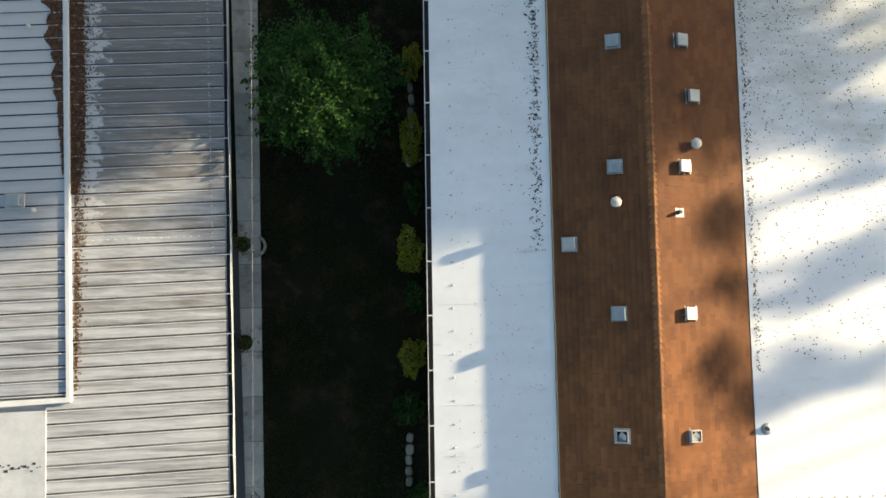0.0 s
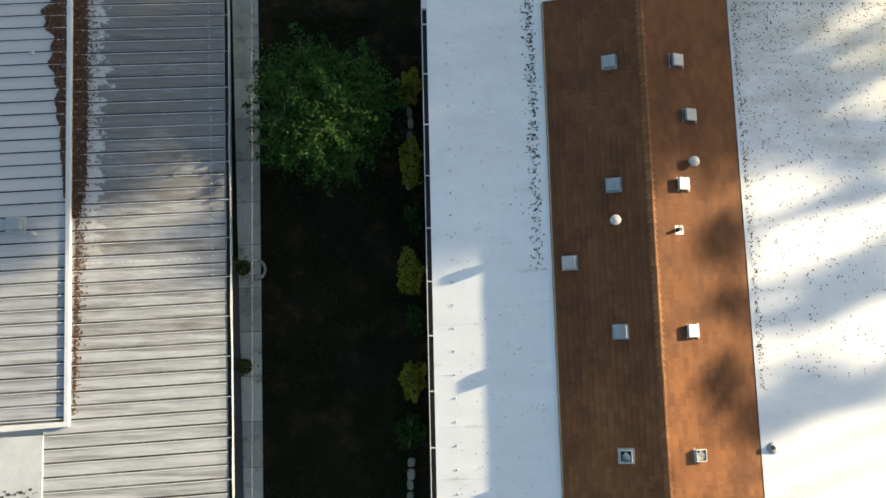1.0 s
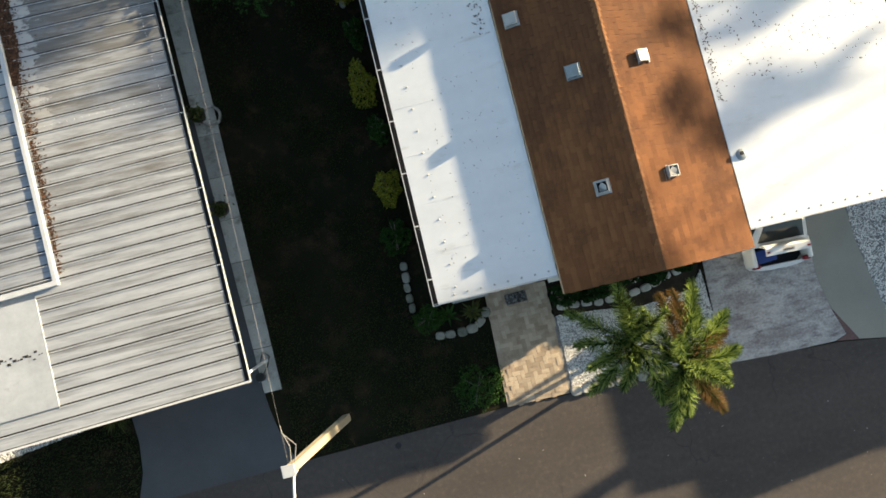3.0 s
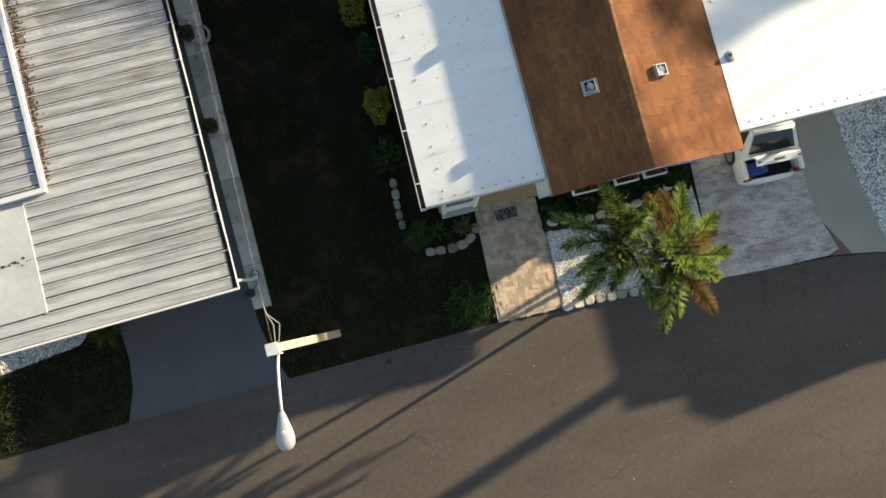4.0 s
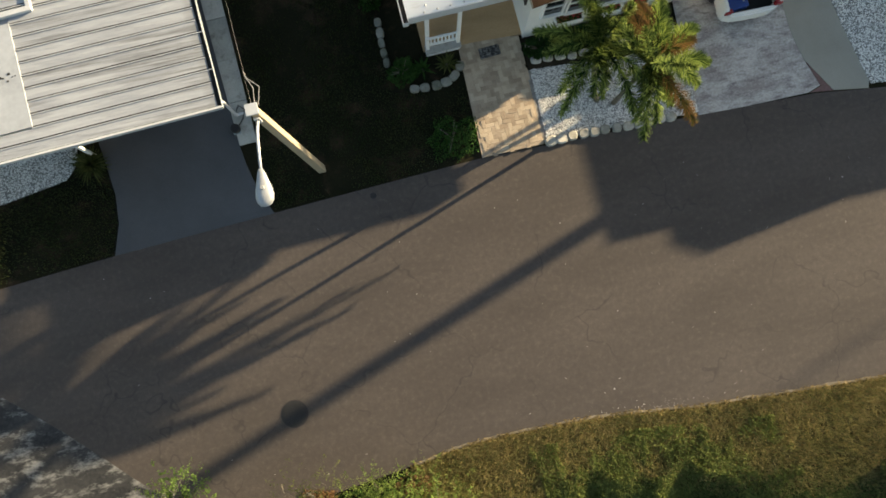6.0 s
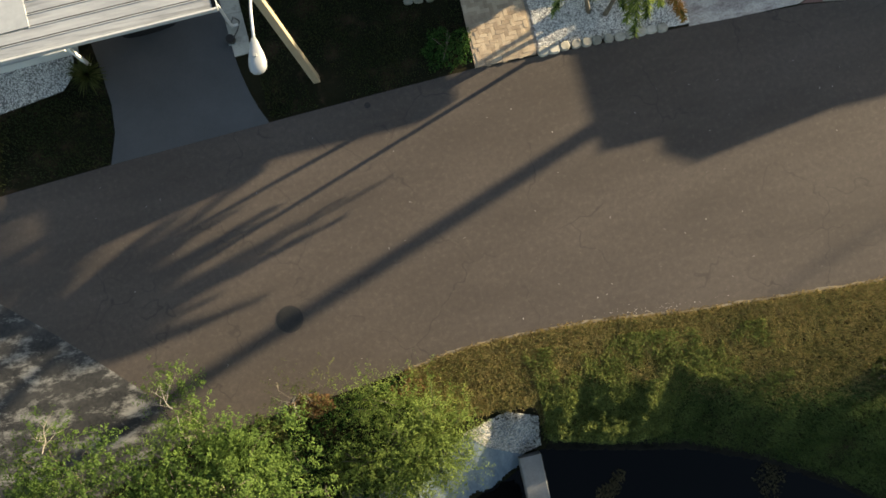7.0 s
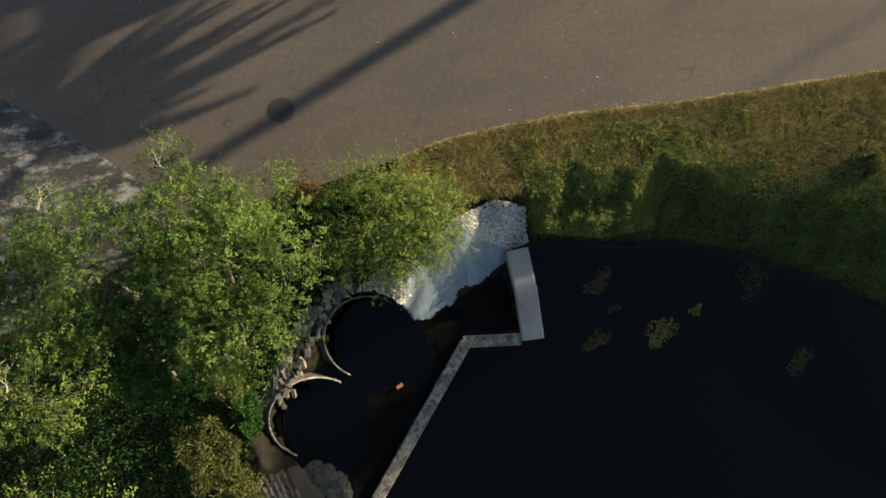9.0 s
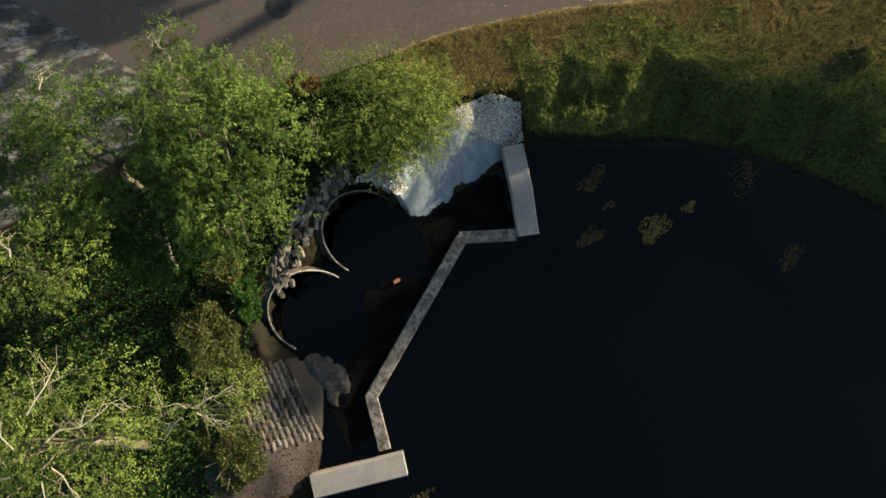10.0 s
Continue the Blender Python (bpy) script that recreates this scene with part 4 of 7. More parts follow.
for x0, x1 in ((0.12, 5.6), (5.6, 12.72)):
    part("roof_panel", sheet(bmesh.new(), [(x0, 8.40, RZ(x0)), (x1, 8.40, RZ(x1)), (x1, 20, RZ(x1)), (x0, 20, RZ(x0))], 0.09), WHITE_ROOF, rear)
part("ridge_cap", boxed(5.52, 5.68, 8.42, 20, 3.12, 3.16), WHITE_METAL, rear)
part("wall", boxed(0.5, 12.3, 8.5, 19.8, 0, 2.55), WHITE_PAINT, rear)
part("gutter", boxed(-0.015, 0.115, 8.42, 20, 2.53, 2.69), WHITE_METAL, rear)

# porch half wall with a rail, planter ledge and mat
porch = thing("porch_rail", "white porch balustrade on a low block wall", "railing")
part("low_wall", boxed(0.55, 1.50, -4.61, -4.45, 0.0, 0.30, bevel=0.01), WHITE_PAINT, porch)
part("ledge", boxed(0.53, 1.52, -4.66, -4.41, 0.30, 0.35, bevel=0.01), CONCRETE, porch)
part("top_rail", boxed(0.60, 1.45, -4.53, -4.47, 0.98, 1.03, bevel=0.008), WHITE_PAINT, porch)
part("bottom_rail", boxed(0.60, 1.45, -4.53, -4.47, 0.54, 0.60), WHITE_PAINT, porch)
for k in range(8):
    part("baluster", boxed(0.68 + 0.10 * k, 0.72 + 0.10 * k, -4.52, -4.48, 0.60, 0.98), WHITE_PAINT, porch)
for x in (0.60, 1.45):
    part("rail_post", boxed(x - 0.045, x + 0.045, -4.55, -4.46, 0.35, 2.70 if x > 1 else 1.08), WHITE_PAINT, porch)
bm = boxed(-0.29, 0.29, -0.15, 0.15, 0.0, 0.018, bevel=0.004)
dm = tagged(part("doormat", bm, MAT_WEAVE), "black and white patterned doormat on pavers", "mat")
dm.matrix_basis = pose(2.26, -4.90, 0.062, 0, 0, 2)

# ---- the west home: aluminium pan roofs ----
PATCHED = surface("patched_grey_white_roof", (0.29, 0.305, 0.32), (0.44, 0.46, 0.48), big=0.9, fine=6, rough=0.7, stain=(0.20, 0.20, 0.19), stain_at=(0.60, 0.80), relief=0.2)
AX = pose(-4.80, -5.31, 0, 0, 0, 1.40)
pan_home = thing("pan_roof_home", "neighbouring home with streaked grey aluminium pan roofs", "house", AX)
PITCH, FALL, SKEW = 0.3322, 0.069, 0.0166


RIB = surface("bright_rib_metal", (0.40, 0.415, 0.43), (0.56, 0.575, 0.59), big=2, fine=12, rough=0.5, relief=0)


def leant(bm, fall=FALL):
    """Tilts a part with the roof, which rises to the west and runs a little askew."""
    for q in bm.verts:
        q.co.z -= fall * q.co.x
        q.co.y += SKEW * q.co.x
    return bm


def pan_mesh(length, rise):
    """One roof pan with its upstanding rib; runs west from u = 0."""
    prof = [(0.0, -0.02), (0.0, 0.026), (0.017, 0.026), (0.021, 0.002), (0.064, 0.001), (0.10, 0.0), (0.16, 0.004), (0.22, 0.0), (PITCH - 0.002, 0.004), (PITCH - 0.002, -0.02)]
    bm = bmesh.new()
    a = [bm.verts.new((0, v, z)) for v, z in prof]
    b = [bm.verts.new((-length, v - SKEW * length, z + rise)) for v, z in prof]
    for i in range(len(prof)):
        j = (i + 1) % len(prof)
        bm.faces.new((a[i], b[i], b[j], a[j]))
    bm.faces.new(a)
    bm.faces.new(b[::-1])
    bmesh.ops.recalc_face_normals(bm, faces=bm.faces)
    me = bpy.data.meshes.new("roof_pan")
    bm.to_mesh(me)
    bm.free()
    me.materials.append(PAN)
    me.materials.append(RIB)
    me.materials.append(RIB_EDGE)
    for p in me.polygons:
        if p.center.z - 0.5 * rise > 0.010 and abs(p.normal.z) > 0.5:
            p.material_index = 1
        elif p.normal.z > 0.9 and 0.022 < p.center.y + 0.5 * SKEW * length < 0.062:
            p.material_index = 2
    return me


EAVE_Z = 2.065
PAN_Z = lambda u: EAVE_Z - FALL * (u + 0.12)
low = part("lower_roof", leant(boxed(-3.85, -0.12, 0.70, 16.2, EAVE_Z - 0.065, EAVE_Z - 0.045)), WHITE_METAL, pan_home, "lower streaked pan roof")
long_pan, mid_pan, top_pan, short_pan = pan_mesh(9.0, 9.0 * FALL), pan_mesh(4.36, 4.36 * FALL), pan_mesh(3.84, 3.84 * FALL), pan_mesh(5.0, 0.15)
for k in range(2):
    piece("roof_pan", long_pan, low, pose(-0.12, PITCH * k - 0.045, EAVE_Z))
for k in range(2, 11):
    piece("roof_pan", mid_pan, low, pose(-0.12, PITCH * k - 0.045, EAVE_Z))
for k in range(11, 48):
    piece("roof_pan", top_pan, low, pose(-0.12, PITCH * k - 0.045, EAVE_Z))
part("front_fascia", leant(boxed(-9.1, -0.02, -0.055, -0.004, EAVE_Z - 0.12, EAVE_Z + 0.035)), WHITE_METAL, low, "white front fascia")
part("flat_panel", sheet(bmesh.new(), [(-9.0, 0.66 - 0.15, 2.52), (-4.46, 0.66 - 0.074, 2.40), (-4.46, 3.26, 2.40), (-9.0, 3.22, 2.52)], 0.06), PATCHED, low, "patched pale flat roof panel")
crumbs = random.Random(15)
for k in range(30):
    u, w, v0 = -4.55 - 0.075 * k - crumbs.uniform(0, 0.03), crumbs.uniform(0.010, 0.032), 1.93 + crumbs.gauss(0, 0.03)
    part("tape_scrap", boxed(u - w * 1.4, u + w * 1.4, v0 - w, v0 + w, 2.395 - 0.026 * (u + 4.46), 2.408 - 0.026 * (u + 4.46)), GUTTER_DARK, low, "torn dark scrap of seam tape")
up_roof = part("upper_roof", boxed(-9.0, -3.93, 3.6, 16.2, 2.32, 2.34), WHITE_METAL, pan_home, "upper streaked pan roof")
for k in range(38):
    piece("roof_pan", short_pan, up_roof, pose(-3.96, 3.62 + PITCH * k, 2.385))
bm = boxed(-3.96, -3.84, 3.46, 16.2, 2.28, 2.44, bevel=0.012)
for q in bm.verts:
    q.co.x -= 0.010 * (q.co.y - 3.46)
part("edge_gutter", bm, WHITE_METAL, up_roof, "white box gutter on the roof edge")
bm = bmesh.new()
sheet(bm, [(-9.0, 3.28, 2.58), (-3.85, 3.44, 2.44), (-3.85, 3.56, 2.44), (-9.0, 3.48, 2.58)], 0.13)
part("front_fascia", bm, WHITE_METAL, up_roof)
# side gutter with straps
g2 = part("gutter", boxed(-0.12, 0.0, -0.02, 16.2, EAVE_Z - 0.12, EAVE_Z - 0.09), WHITE_METAL, pan_home, "white side gutter")
lip = bmesh.new()
tube(lip, [(0.012 * math.sin(k * 0.9) * math.sin(k * 0.31), -0.04 + 0.4 * k, EAVE_Z + 0.03) for k in range(41)], 0.008, 5)
part("gutter_face", boxed(-0.005, 0.005, -0.04, 16.2, EAVE_Z - 0.12, EAVE_Z + 0.028), VENT_GREY, g2, "dull grey outer face")
part("gutter_lip", lip, WHITE_METAL, g2)
part("gutter_bed", boxed(-0.12, -0.012, 0, 16.2, EAVE_Z - 0.09, EAVE_Z - 0.075), GUTTER_DARK, g2, "black dirt and painted shade in the gutter")
for k in range(17):
    part("gutter_strap", boxed(-0.13, 0.01, PITCH * 3 * k - 0.045, PITCH * 3 * k - 0.028, EAVE_Z + 0.016, EAVE_Z + 0.028), WHITE_METAL, g2)
part("downspout", tube(bmesh.new(), [(-0.04, 0.16, EAVE_Z - 0.10), (-0.03, 0.20, EAVE_Z - 0.35), (-0.06, 0.30, 0.30), (-0.05, 0.32, 0.14), (0.10, 0.36, 0.07)], 0.042, 6), WHITE_METAL, pan_home, "white downspout at the corner")
for y in (0.3, 3.4, 6.5):
    part("post", boxed(-4.10, -4.02, y - 0.04, y + 0.04, 0, 2.26), WHITE_PAINT, pan_home)
part("side_wall", boxed(-9.0, -0.47, 7.75, 16.0, 0, 2.04), EAST_WALL, pan_home, "pale blue-white siding")
part("back_wall", boxed(-9.0, -4.3, 0.75, 7.7, 0, 2.27), EAST_WALL, pan_home, "pale blue-white siding")
part("sill", boxed(-9.0, -4.35, 0.52, 0.745, 0.75, 0.85), EAST_WALL, pan_home, "pale window ledge")
for x0 in (-8.2, -6.4):
    w = part("window", boxed(x0, x0 + 1.2, 0.72, 0.748, 1.0, 2.0), GLASS, pan_home)
    part("window_frame", boxed(x0 - 0.05, x0 + 1.25, 0.70, 0.745, 2.0, 2.06), WHITE_PAINT, w)
# dotted repair line of sealant and screws
dot = bpy.data.meshes.new("sealant_dab")
tmp = cyl(bmesh.new(), (0, 0, 0), 0.016, 0.008, 0.012, 7)
tmp.to_mesh(dot)
tmp.free()
dot.materials.append(RIB)
for k in range(62):
    piece("sealant_dab", dot, low, pose(-0.45 - 0.008 * 0.13 * k + 0.010 * math.sin(k * 1.7), 7.0 + 0.13 * k + 0.03 * math.sin(k * 2.9), PAN_Z(-0.44) + 0.004))
for k in range(16):
    piece("sealant_dab", dot, low, pose(-3.56 + 0.185 * k, 7.39 + 0.003 * k, PAN_Z(-3.56 + 0.185 * k) + 0.005))
ex = thing("roof_exhaust", "small square metal exhaust hood on pan roofing", "vent", AX @ pose(-5.20, 8.43, 2.45))
part("hood", boxed(-0.17, 0.17, -0.14, 0.14, 0.0, 0.20, bevel=0.03), VENT_GREY, ex)
part("skirt", boxed(-0.26, 0.22, -0.20, 0.20, -0.03, 0.02, bevel=0.008), VENT_PALE, ex)
for u, v in ((-4.76, 8.19), (-4.89, 12.88)):
    ob = part("stack_vent", cyl(cyl(bmesh.new(), (0, 0, 0), 0.05, 0.05, 0.10, 12), (0, 0, 0.10), 0.07, 0.02, 0.04, 12), VENT_PALE)
    ob.matrix_basis = AX @ pose(u, v, 2.41)
    tagged(ob, "small pale stack cap on pan roofing", "vent")

# ---- the home to the east, whose shade lies on the lane ----
shade_home = thing("east_home", "pale mobile home with a flat carport roof", "house")
part("roof", boxed(17.0, 19.0, -6.75, 9, 2.80, 2.95), WHITE_ROOF, shade_home)
bm = bmesh.new()
sheet(bm, [(19.0, -7.1, 3.02), (21.2, -7.1, 3.35), (21.2, 9, 3.35), (19.0, 9, 3.02)], 0.12)
sheet(bm, [(21.2, -7.1, 3.35), (23.8, -7.1, 2.95), (23.8, 9, 2.95), (21.2, 9, 3.35)], 0.12)
part("gable_roof", bm, SHINGLE, shade_home)
part("side_roof", boxed(23.8, 34, -7.15, -4, 2.82, 2.95), WHITE_ROOF, shade_home)
part("wall", boxed(18.0, 23.6, -6.3, 8.8, 0, 2.9), WHITE_PAINT, shade_home)

# ---- plants ----
def tree(label, base, centre, radii, clusters, leaves, leaf, mat, seed, spread=0.34, bark=BARK, trunk=0.13, gap=-0.12, group="", name="tree", inner=0.45, twigs=0.5, up=0.6):
    """A tapered trunk with limbs and twigs, and a ragged crown of small leaves in clumps."""
    r = np.random.default_rng(seed)
    t = thing(name, label, name.split("_")[-1], group=group)
    cs = []
    while len(cs) < clusters:
        d = r.normal(size=3)
        d /= np.linalg.norm(d)
        d[2] = d[2] if d[2] > -0.35 else -d[2] * 0.6
        p = np.array(centre) + d * np.array(radii) * r.uniform(inner, 1.0) * r.uniform(0.85, 1.12)
        if noise.noise(Vector(p * 1.05 + seed)) > gap:
            cs.append(p)
    cs = np.array(cs)
    b, c = Vector(base), Vector(centre)
    top = c + Vector((0, 0, -radii[2] * 0.35))
    path = [b.lerp(top, k / 4) + Vector((r.uniform(-1, 1), r.uniform(-1, 1), 0)) * (0.12 if 0 < k < 4 else 0) for k in range(5)]
    part("trunk", tube(bmesh.new(), path, [trunk, trunk * 0.85, trunk * 0.75, trunk * 0.65, trunk * 0.5], 9), bark, t, smooth=True)
    bm = bmesh.new()
    nodes, ends = [], cs[r.permutation(len(cs))[: max(6, len(cs) // 14)]]
    for e in ends:
        e, s = Vector(e), path[3].lerp(path[4], r.uniform(0, 1))
        mid = s.lerp(e, 0.5) + Vector((r.normal(0, 0.18), r.normal(0, 0.18), r.uniform(0.0, 0.35)))
        pts = [s, s.lerp(mid, 0.5) + Vector((r.normal(0, 0.06), r.normal(0, 0.06), 0.05)), mid, mid.lerp(e, 0.5) + Vector((r.normal(0, 0.1), r.normal(0, 0.1), 0)), e]
        tube(bm, pts, [trunk * 0.34, trunk * 0.26, trunk * 0.18, trunk * 0.11, 0.006], 6, caps=False)
        nodes += pts[1:]
    for e in cs:
        if r.uniform() < twigs:
            e = Vector(e)
            s = min(nodes, key=lambda q: (q - e).length)
            tube(bm, [s, s.lerp(e, 0.5) + Vector((r.normal(0, 0.07), r.normal(0, 0.07), 0.06)), e + Vector((0, 0, 0.1))], [0.013, 0.008, 0.004], 4, caps=False)
    part("branchwork", bm, bark, t, smooth=True)
    k = r.integers(0, len(cs), clusters * leaves)
    off = r.normal(size=(len(k), 3))
    off *= r.uniform(0.2, 1.0, size=(len(k), 1)) ** 0.7 / (np.linalg.norm(off, axis=1, keepdims=True) + 1e-9)
    ax = (cs - np.array(centre)) / np.array(radii) * 0.8 + r.normal(0, 0.45, cs.shape)
    ax[:, 2] = 0.35 * ax[:, 2] - 0.10
    ax /= np.linalg.norm(ax, axis=1, keepdims=True) + 1e-9
    s = r.uniform(-1, 1, (len(k), 1))
    off[:, 2] *= 0.6
    off = off * spread * (0.75 - 0.45 * s) * r.uniform(0.6, 1.2, size=(clusters, 1))[k] + ax[k] * s * spread * 1.7
    quads("crown", leaf_quads(r, cs[k] + off, leaf, up=up), mat, t)
    return t


def bush(label, x, y, radii, count, leaf, mat, seed, z=0.0, name="shrub", group=""):
    r = np.random.default_rng(seed)
    t = thing(name, label, name.split("_")[-1], group=group)
    bm = bmesh.new()
    for _ in range(6):
        a, q = r.uniform(0, math.tau), r.uniform(0.3, 0.8)
        tube(bm, [(x, y, z - 0.05), (x + 0.4 * q * radii[0] * math.cos(a), y + 0.4 * q * radii[1] * math.sin(a), z + radii[2] * 0.5),
                  (x + q * radii[0] * math.cos(a), y + q * radii[1] * math.sin(a), z + radii[2] * 0.9)], [0.025, 0.015, 0.006], 5)
    part("stems", bm, BARK, t)
    d = r.normal(size=(count, 3))
    d /= np.linalg.norm(d, axis=1, keepdims=True)
    d[:, 2] = np.abs(d[:, 2])
    lump = np.array([0.82 + 0.5 * noise.noise(Vector((q[0] * 2 + seed, q[1] * 2, q[2] * 2))) for q in d])[:, None]
    p = np.array((x, y, z)) + d * np.array(radii) * lump * r.uniform(0.55, 1.05, size=(count, 1)) ** 0.5
    quads("foliage", leaf_quads(r, p, leaf), mat, t)
    return t


# trees on the pond bank: leafy sprays in clumps on ragged crowns
def bank_tree(label, base, centre, radii, clumps, leaves, size, mat, seed, gap, trunk, bare=0, bark=BARK, spray=0.24):
    r = np.random.default_rng(seed)
    t = thing("tree", label, "tree", group="bank trees")
    C, Rd = np.array(centre), np.array(radii)
    cs = []
    while len(cs) < clumps:
        d = r.normal(size=3)
        d /= np.linalg.norm(d)
        d[2] = abs(d[2]) if r.uniform() < 0.75 else d[2] * 0.5
        p = C + d * Rd * r.uniform(0.30, 1.0) ** 0.6 * r.uniform(0.85, 1.15)
        if noise.noise(Vector(p * np.array((1.25, 1.25, 0.7)) + seed)) > gap:
            cs.append(p)
    cs = np.array(cs)
    b, c = Vector(base), Vector(centre)
    top = c + Vector((0, 0, -radii[2] * 0.45))
    path = [b.lerp(top, k / 4) + Vector((r.uniform(-1, 1), r.uniform(-1, 1), 0)) * (0.10 if 0 < k < 4 else 0) for k in range(5)]
    part("trunk", tube(bmesh.new(), path, [trunk, trunk * 0.85, trunk * 0.75, trunk * 0.65, trunk * 0.5], 9), bark, t, smooth=True)
    bm = bmesh.new()
    joints = []
    for e in cs[r.permutation(len(cs))[: max(7, len(cs) // 10)]]:
        e, o = Vector(e), path[3].lerp(path[4], r.uniform(0, 1))
        mid = o.lerp(e, 0.5) + Vector((r.normal(0, 0.16), r.normal(0, 0.16), r.uniform(-0.1, 0.2)))
        pts = [o, o.lerp(mid, 0.5) + Vector((r.normal(0, 0.06), r.normal(0, 0.06), 0.05)), mid, mid.lerp(e, 0.5) + Vector((r.normal(0, 0.1), r.normal(0, 0.1), 0)), e]
        tube(bm, pts, [trunk * 0.34, trunk * 0.26, trunk * 0.18, trunk * 0.11, 0.006], 6, caps=False)
        joints += pts[1:]
    for e in cs:
        if r.uniform() < 0.4:
            e = Vector(e)
            o = min(joints, key=lambda q: (q - e).length)
            tube(bm, [o, o.lerp(e, 0.5) + Vector((r.normal(0, 0.07), r.normal(0, 0.07), 0.04)), e], [0.011, 0.008, 0.004], 4, caps=False)
    part("branchwork", bm, bark, t, smooth=True)
    if bare:
        for k in range(bare):
            bm = bmesh.new()
            a = math.tau * (k + r.uniform(0, 0.7)) / bare
            f0, f1 = r.uniform(0.0, 0.45), r.uniform(0.75, 1.12)
            z = lambda f: C[2] + Rd[2] * (math.sqrt(max(0.0, 1 - min(f, 1.0) ** 2)) * 1.0 + 0.05)
            at = lambda f, w: Vector((C[0] + Rd[0] * f * math.cos(a + w), C[1] + Rd[1] * f * math.sin(a + w), z(f)))
            w = np.cumsum(r.normal(0, 0.13, 6))
            pts = [at(f0 + (f1 - f0) * q / 5, w[q]) for q in range(6)]
            tube(bm, pts, [0.019, 0.016, 0.013, 0.010, 0.007, 0.003], 5, caps=False)
            for q in (1, 2, 3, 4):
                for _ in range(2):
                    if r.uniform() < 0.75:
                        d = (pts[q + 1] - pts[q]).normalized()
                        side = Vector((-d.y, d.x, 0.25)) * (1 if r.uniform() < 0.5 else -1)
                        L = r.uniform(0.25, 0.6)
                        e = pts[q] + (d * 0.9 + side * r.uniform(0.4, 1.0)) * L
                        m_ = pts[q].lerp(e, 0.5) + Vector((r.normal(0, 0.04), r.normal(0, 0.04), 0.03))
                        tube(bm, [pts[q], m_, e], [0.007, 0.005, 0.002], 4, caps=False)
                        tube(bm, [m_, m_ + (d * 0.7 - side * 0.5) * L * 0.5], [0.006, 0.003], 4, caps=False)
            part("bare_limb", bm, PALE_BARK, t, "pale bare limb above the leaves", smooth=True)
    n_sp = 9
    k = np.repeat(np.arange(clumps), n_sp)
    puff = r.uniform(0.16, 0.30, clumps)[k][:, None]
    off = r.normal(size=(len(k), 3)) * np.array((1, 1, 0.55)) * puff
    root = cs[k] + off
    ax = off / (np.linalg.norm(off, axis=1, keepdims=True) + 1e-9) + (cs[k] - C) / Rd * 0.6 + r.normal(0, 0.35, off.shape)
    ax[:, 2] = 0.4 * ax[:, 2] - 0.05
    ax /= np.linalg.norm(ax, axis=1, keepdims=True) + 1e-9
    face = off / (puff * 1.2) + 0.45 * (cs[k] - C) / Rd
    per = max(4, int(leaves / n_sp))
    j = np.repeat(np.arange(len(k)), per)
    u = r.uniform(0, 1, (len(j), 1))
    long_ = (spray * r.uniform(0.6, 1.3, len(k)))[j][:, None]
    pos = root[j] + ax[j] * u * long_ + r.normal(size=(len(j), 3)) * 0.042 * (1.15 - 0.7 * u) * np.array((1, 1, 0.6))
    quads("crown", leaf_quads(r, pos, size, up=0.35, out=face[j]), mat, t)
    return t


bank_tree("bushy green bank tree with sunlit clumps", (-7.6, -17.6, -0.15), (-7.0, -17.05, 2.5), (2.35, 2.0, 1.35), 230, 190, 0.033, LEAF_BRIGHT, 31, -0.10, 0.13)
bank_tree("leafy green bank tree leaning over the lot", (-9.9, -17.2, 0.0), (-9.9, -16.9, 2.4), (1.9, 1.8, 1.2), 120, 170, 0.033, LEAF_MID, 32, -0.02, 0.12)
bank_tree("green bank tree above the culvert pipes", (-7.6, -19.4, -0.4), (-7.2, -18.7, 2.3), (1.45, 1.2, 1.2), 110, 190, 0.035, LEAF_BRIGHT, 33, -0.12, 0.10)
bank_tree("low feathery green tree beside the white apron", (-3.6, -17.0, -0.3), (-3.10, -16.95, 0.65), (1.9, 1.7, 0.75), 210, 180, 0.027, LEAF_FEATHER, 34, -0.16, 0.07, spray=0.36)
bank_tree("feathery green spray hanging over the apron", (-3.4, -17.2, -0.3), (-2.65, -17.55, 0.40), (1.15, 0.75, 0.40), 52, 170, 0.027, LEAF_FEATHER, 45, -0.2, 0.05, spray=0.36)
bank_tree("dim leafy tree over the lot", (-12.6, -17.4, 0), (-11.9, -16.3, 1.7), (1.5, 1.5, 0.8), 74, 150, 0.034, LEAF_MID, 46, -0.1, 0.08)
bank_tree("olive green bank tree with bare pale twigs", (-11.2, -23.8, 0.0), (-11.3, -23.1, 3.9), (2.1, 2.0, 1.2), 150, 150, 0.030, LEAF_OLIVE, 35, -0.10, 0.13, 6, BARK, 0.30)
bank_tree("thin olive tree reaching towards the pond", (-9.6, -23.5, -0.1), (-8.65, -23.05, 3.4), (1.35, 0.6, 0.4), 26, 150, 0.028, LEAF_OLIVE, 36, -0.12, 0.08, 4, BARK, 0.34)
bank_tree("sparse green tree at the lot edge", (-12.6, -19.5, 0.0), (-11.8, -19.1, 3.1), (1.5, 0.9, 0.7), 56, 150, 0.033, LEAF_OLIVE, 37, -0.02, 0.11, 2)
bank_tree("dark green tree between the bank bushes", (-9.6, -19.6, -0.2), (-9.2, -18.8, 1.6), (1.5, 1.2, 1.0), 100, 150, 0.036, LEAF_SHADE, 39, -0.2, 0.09)
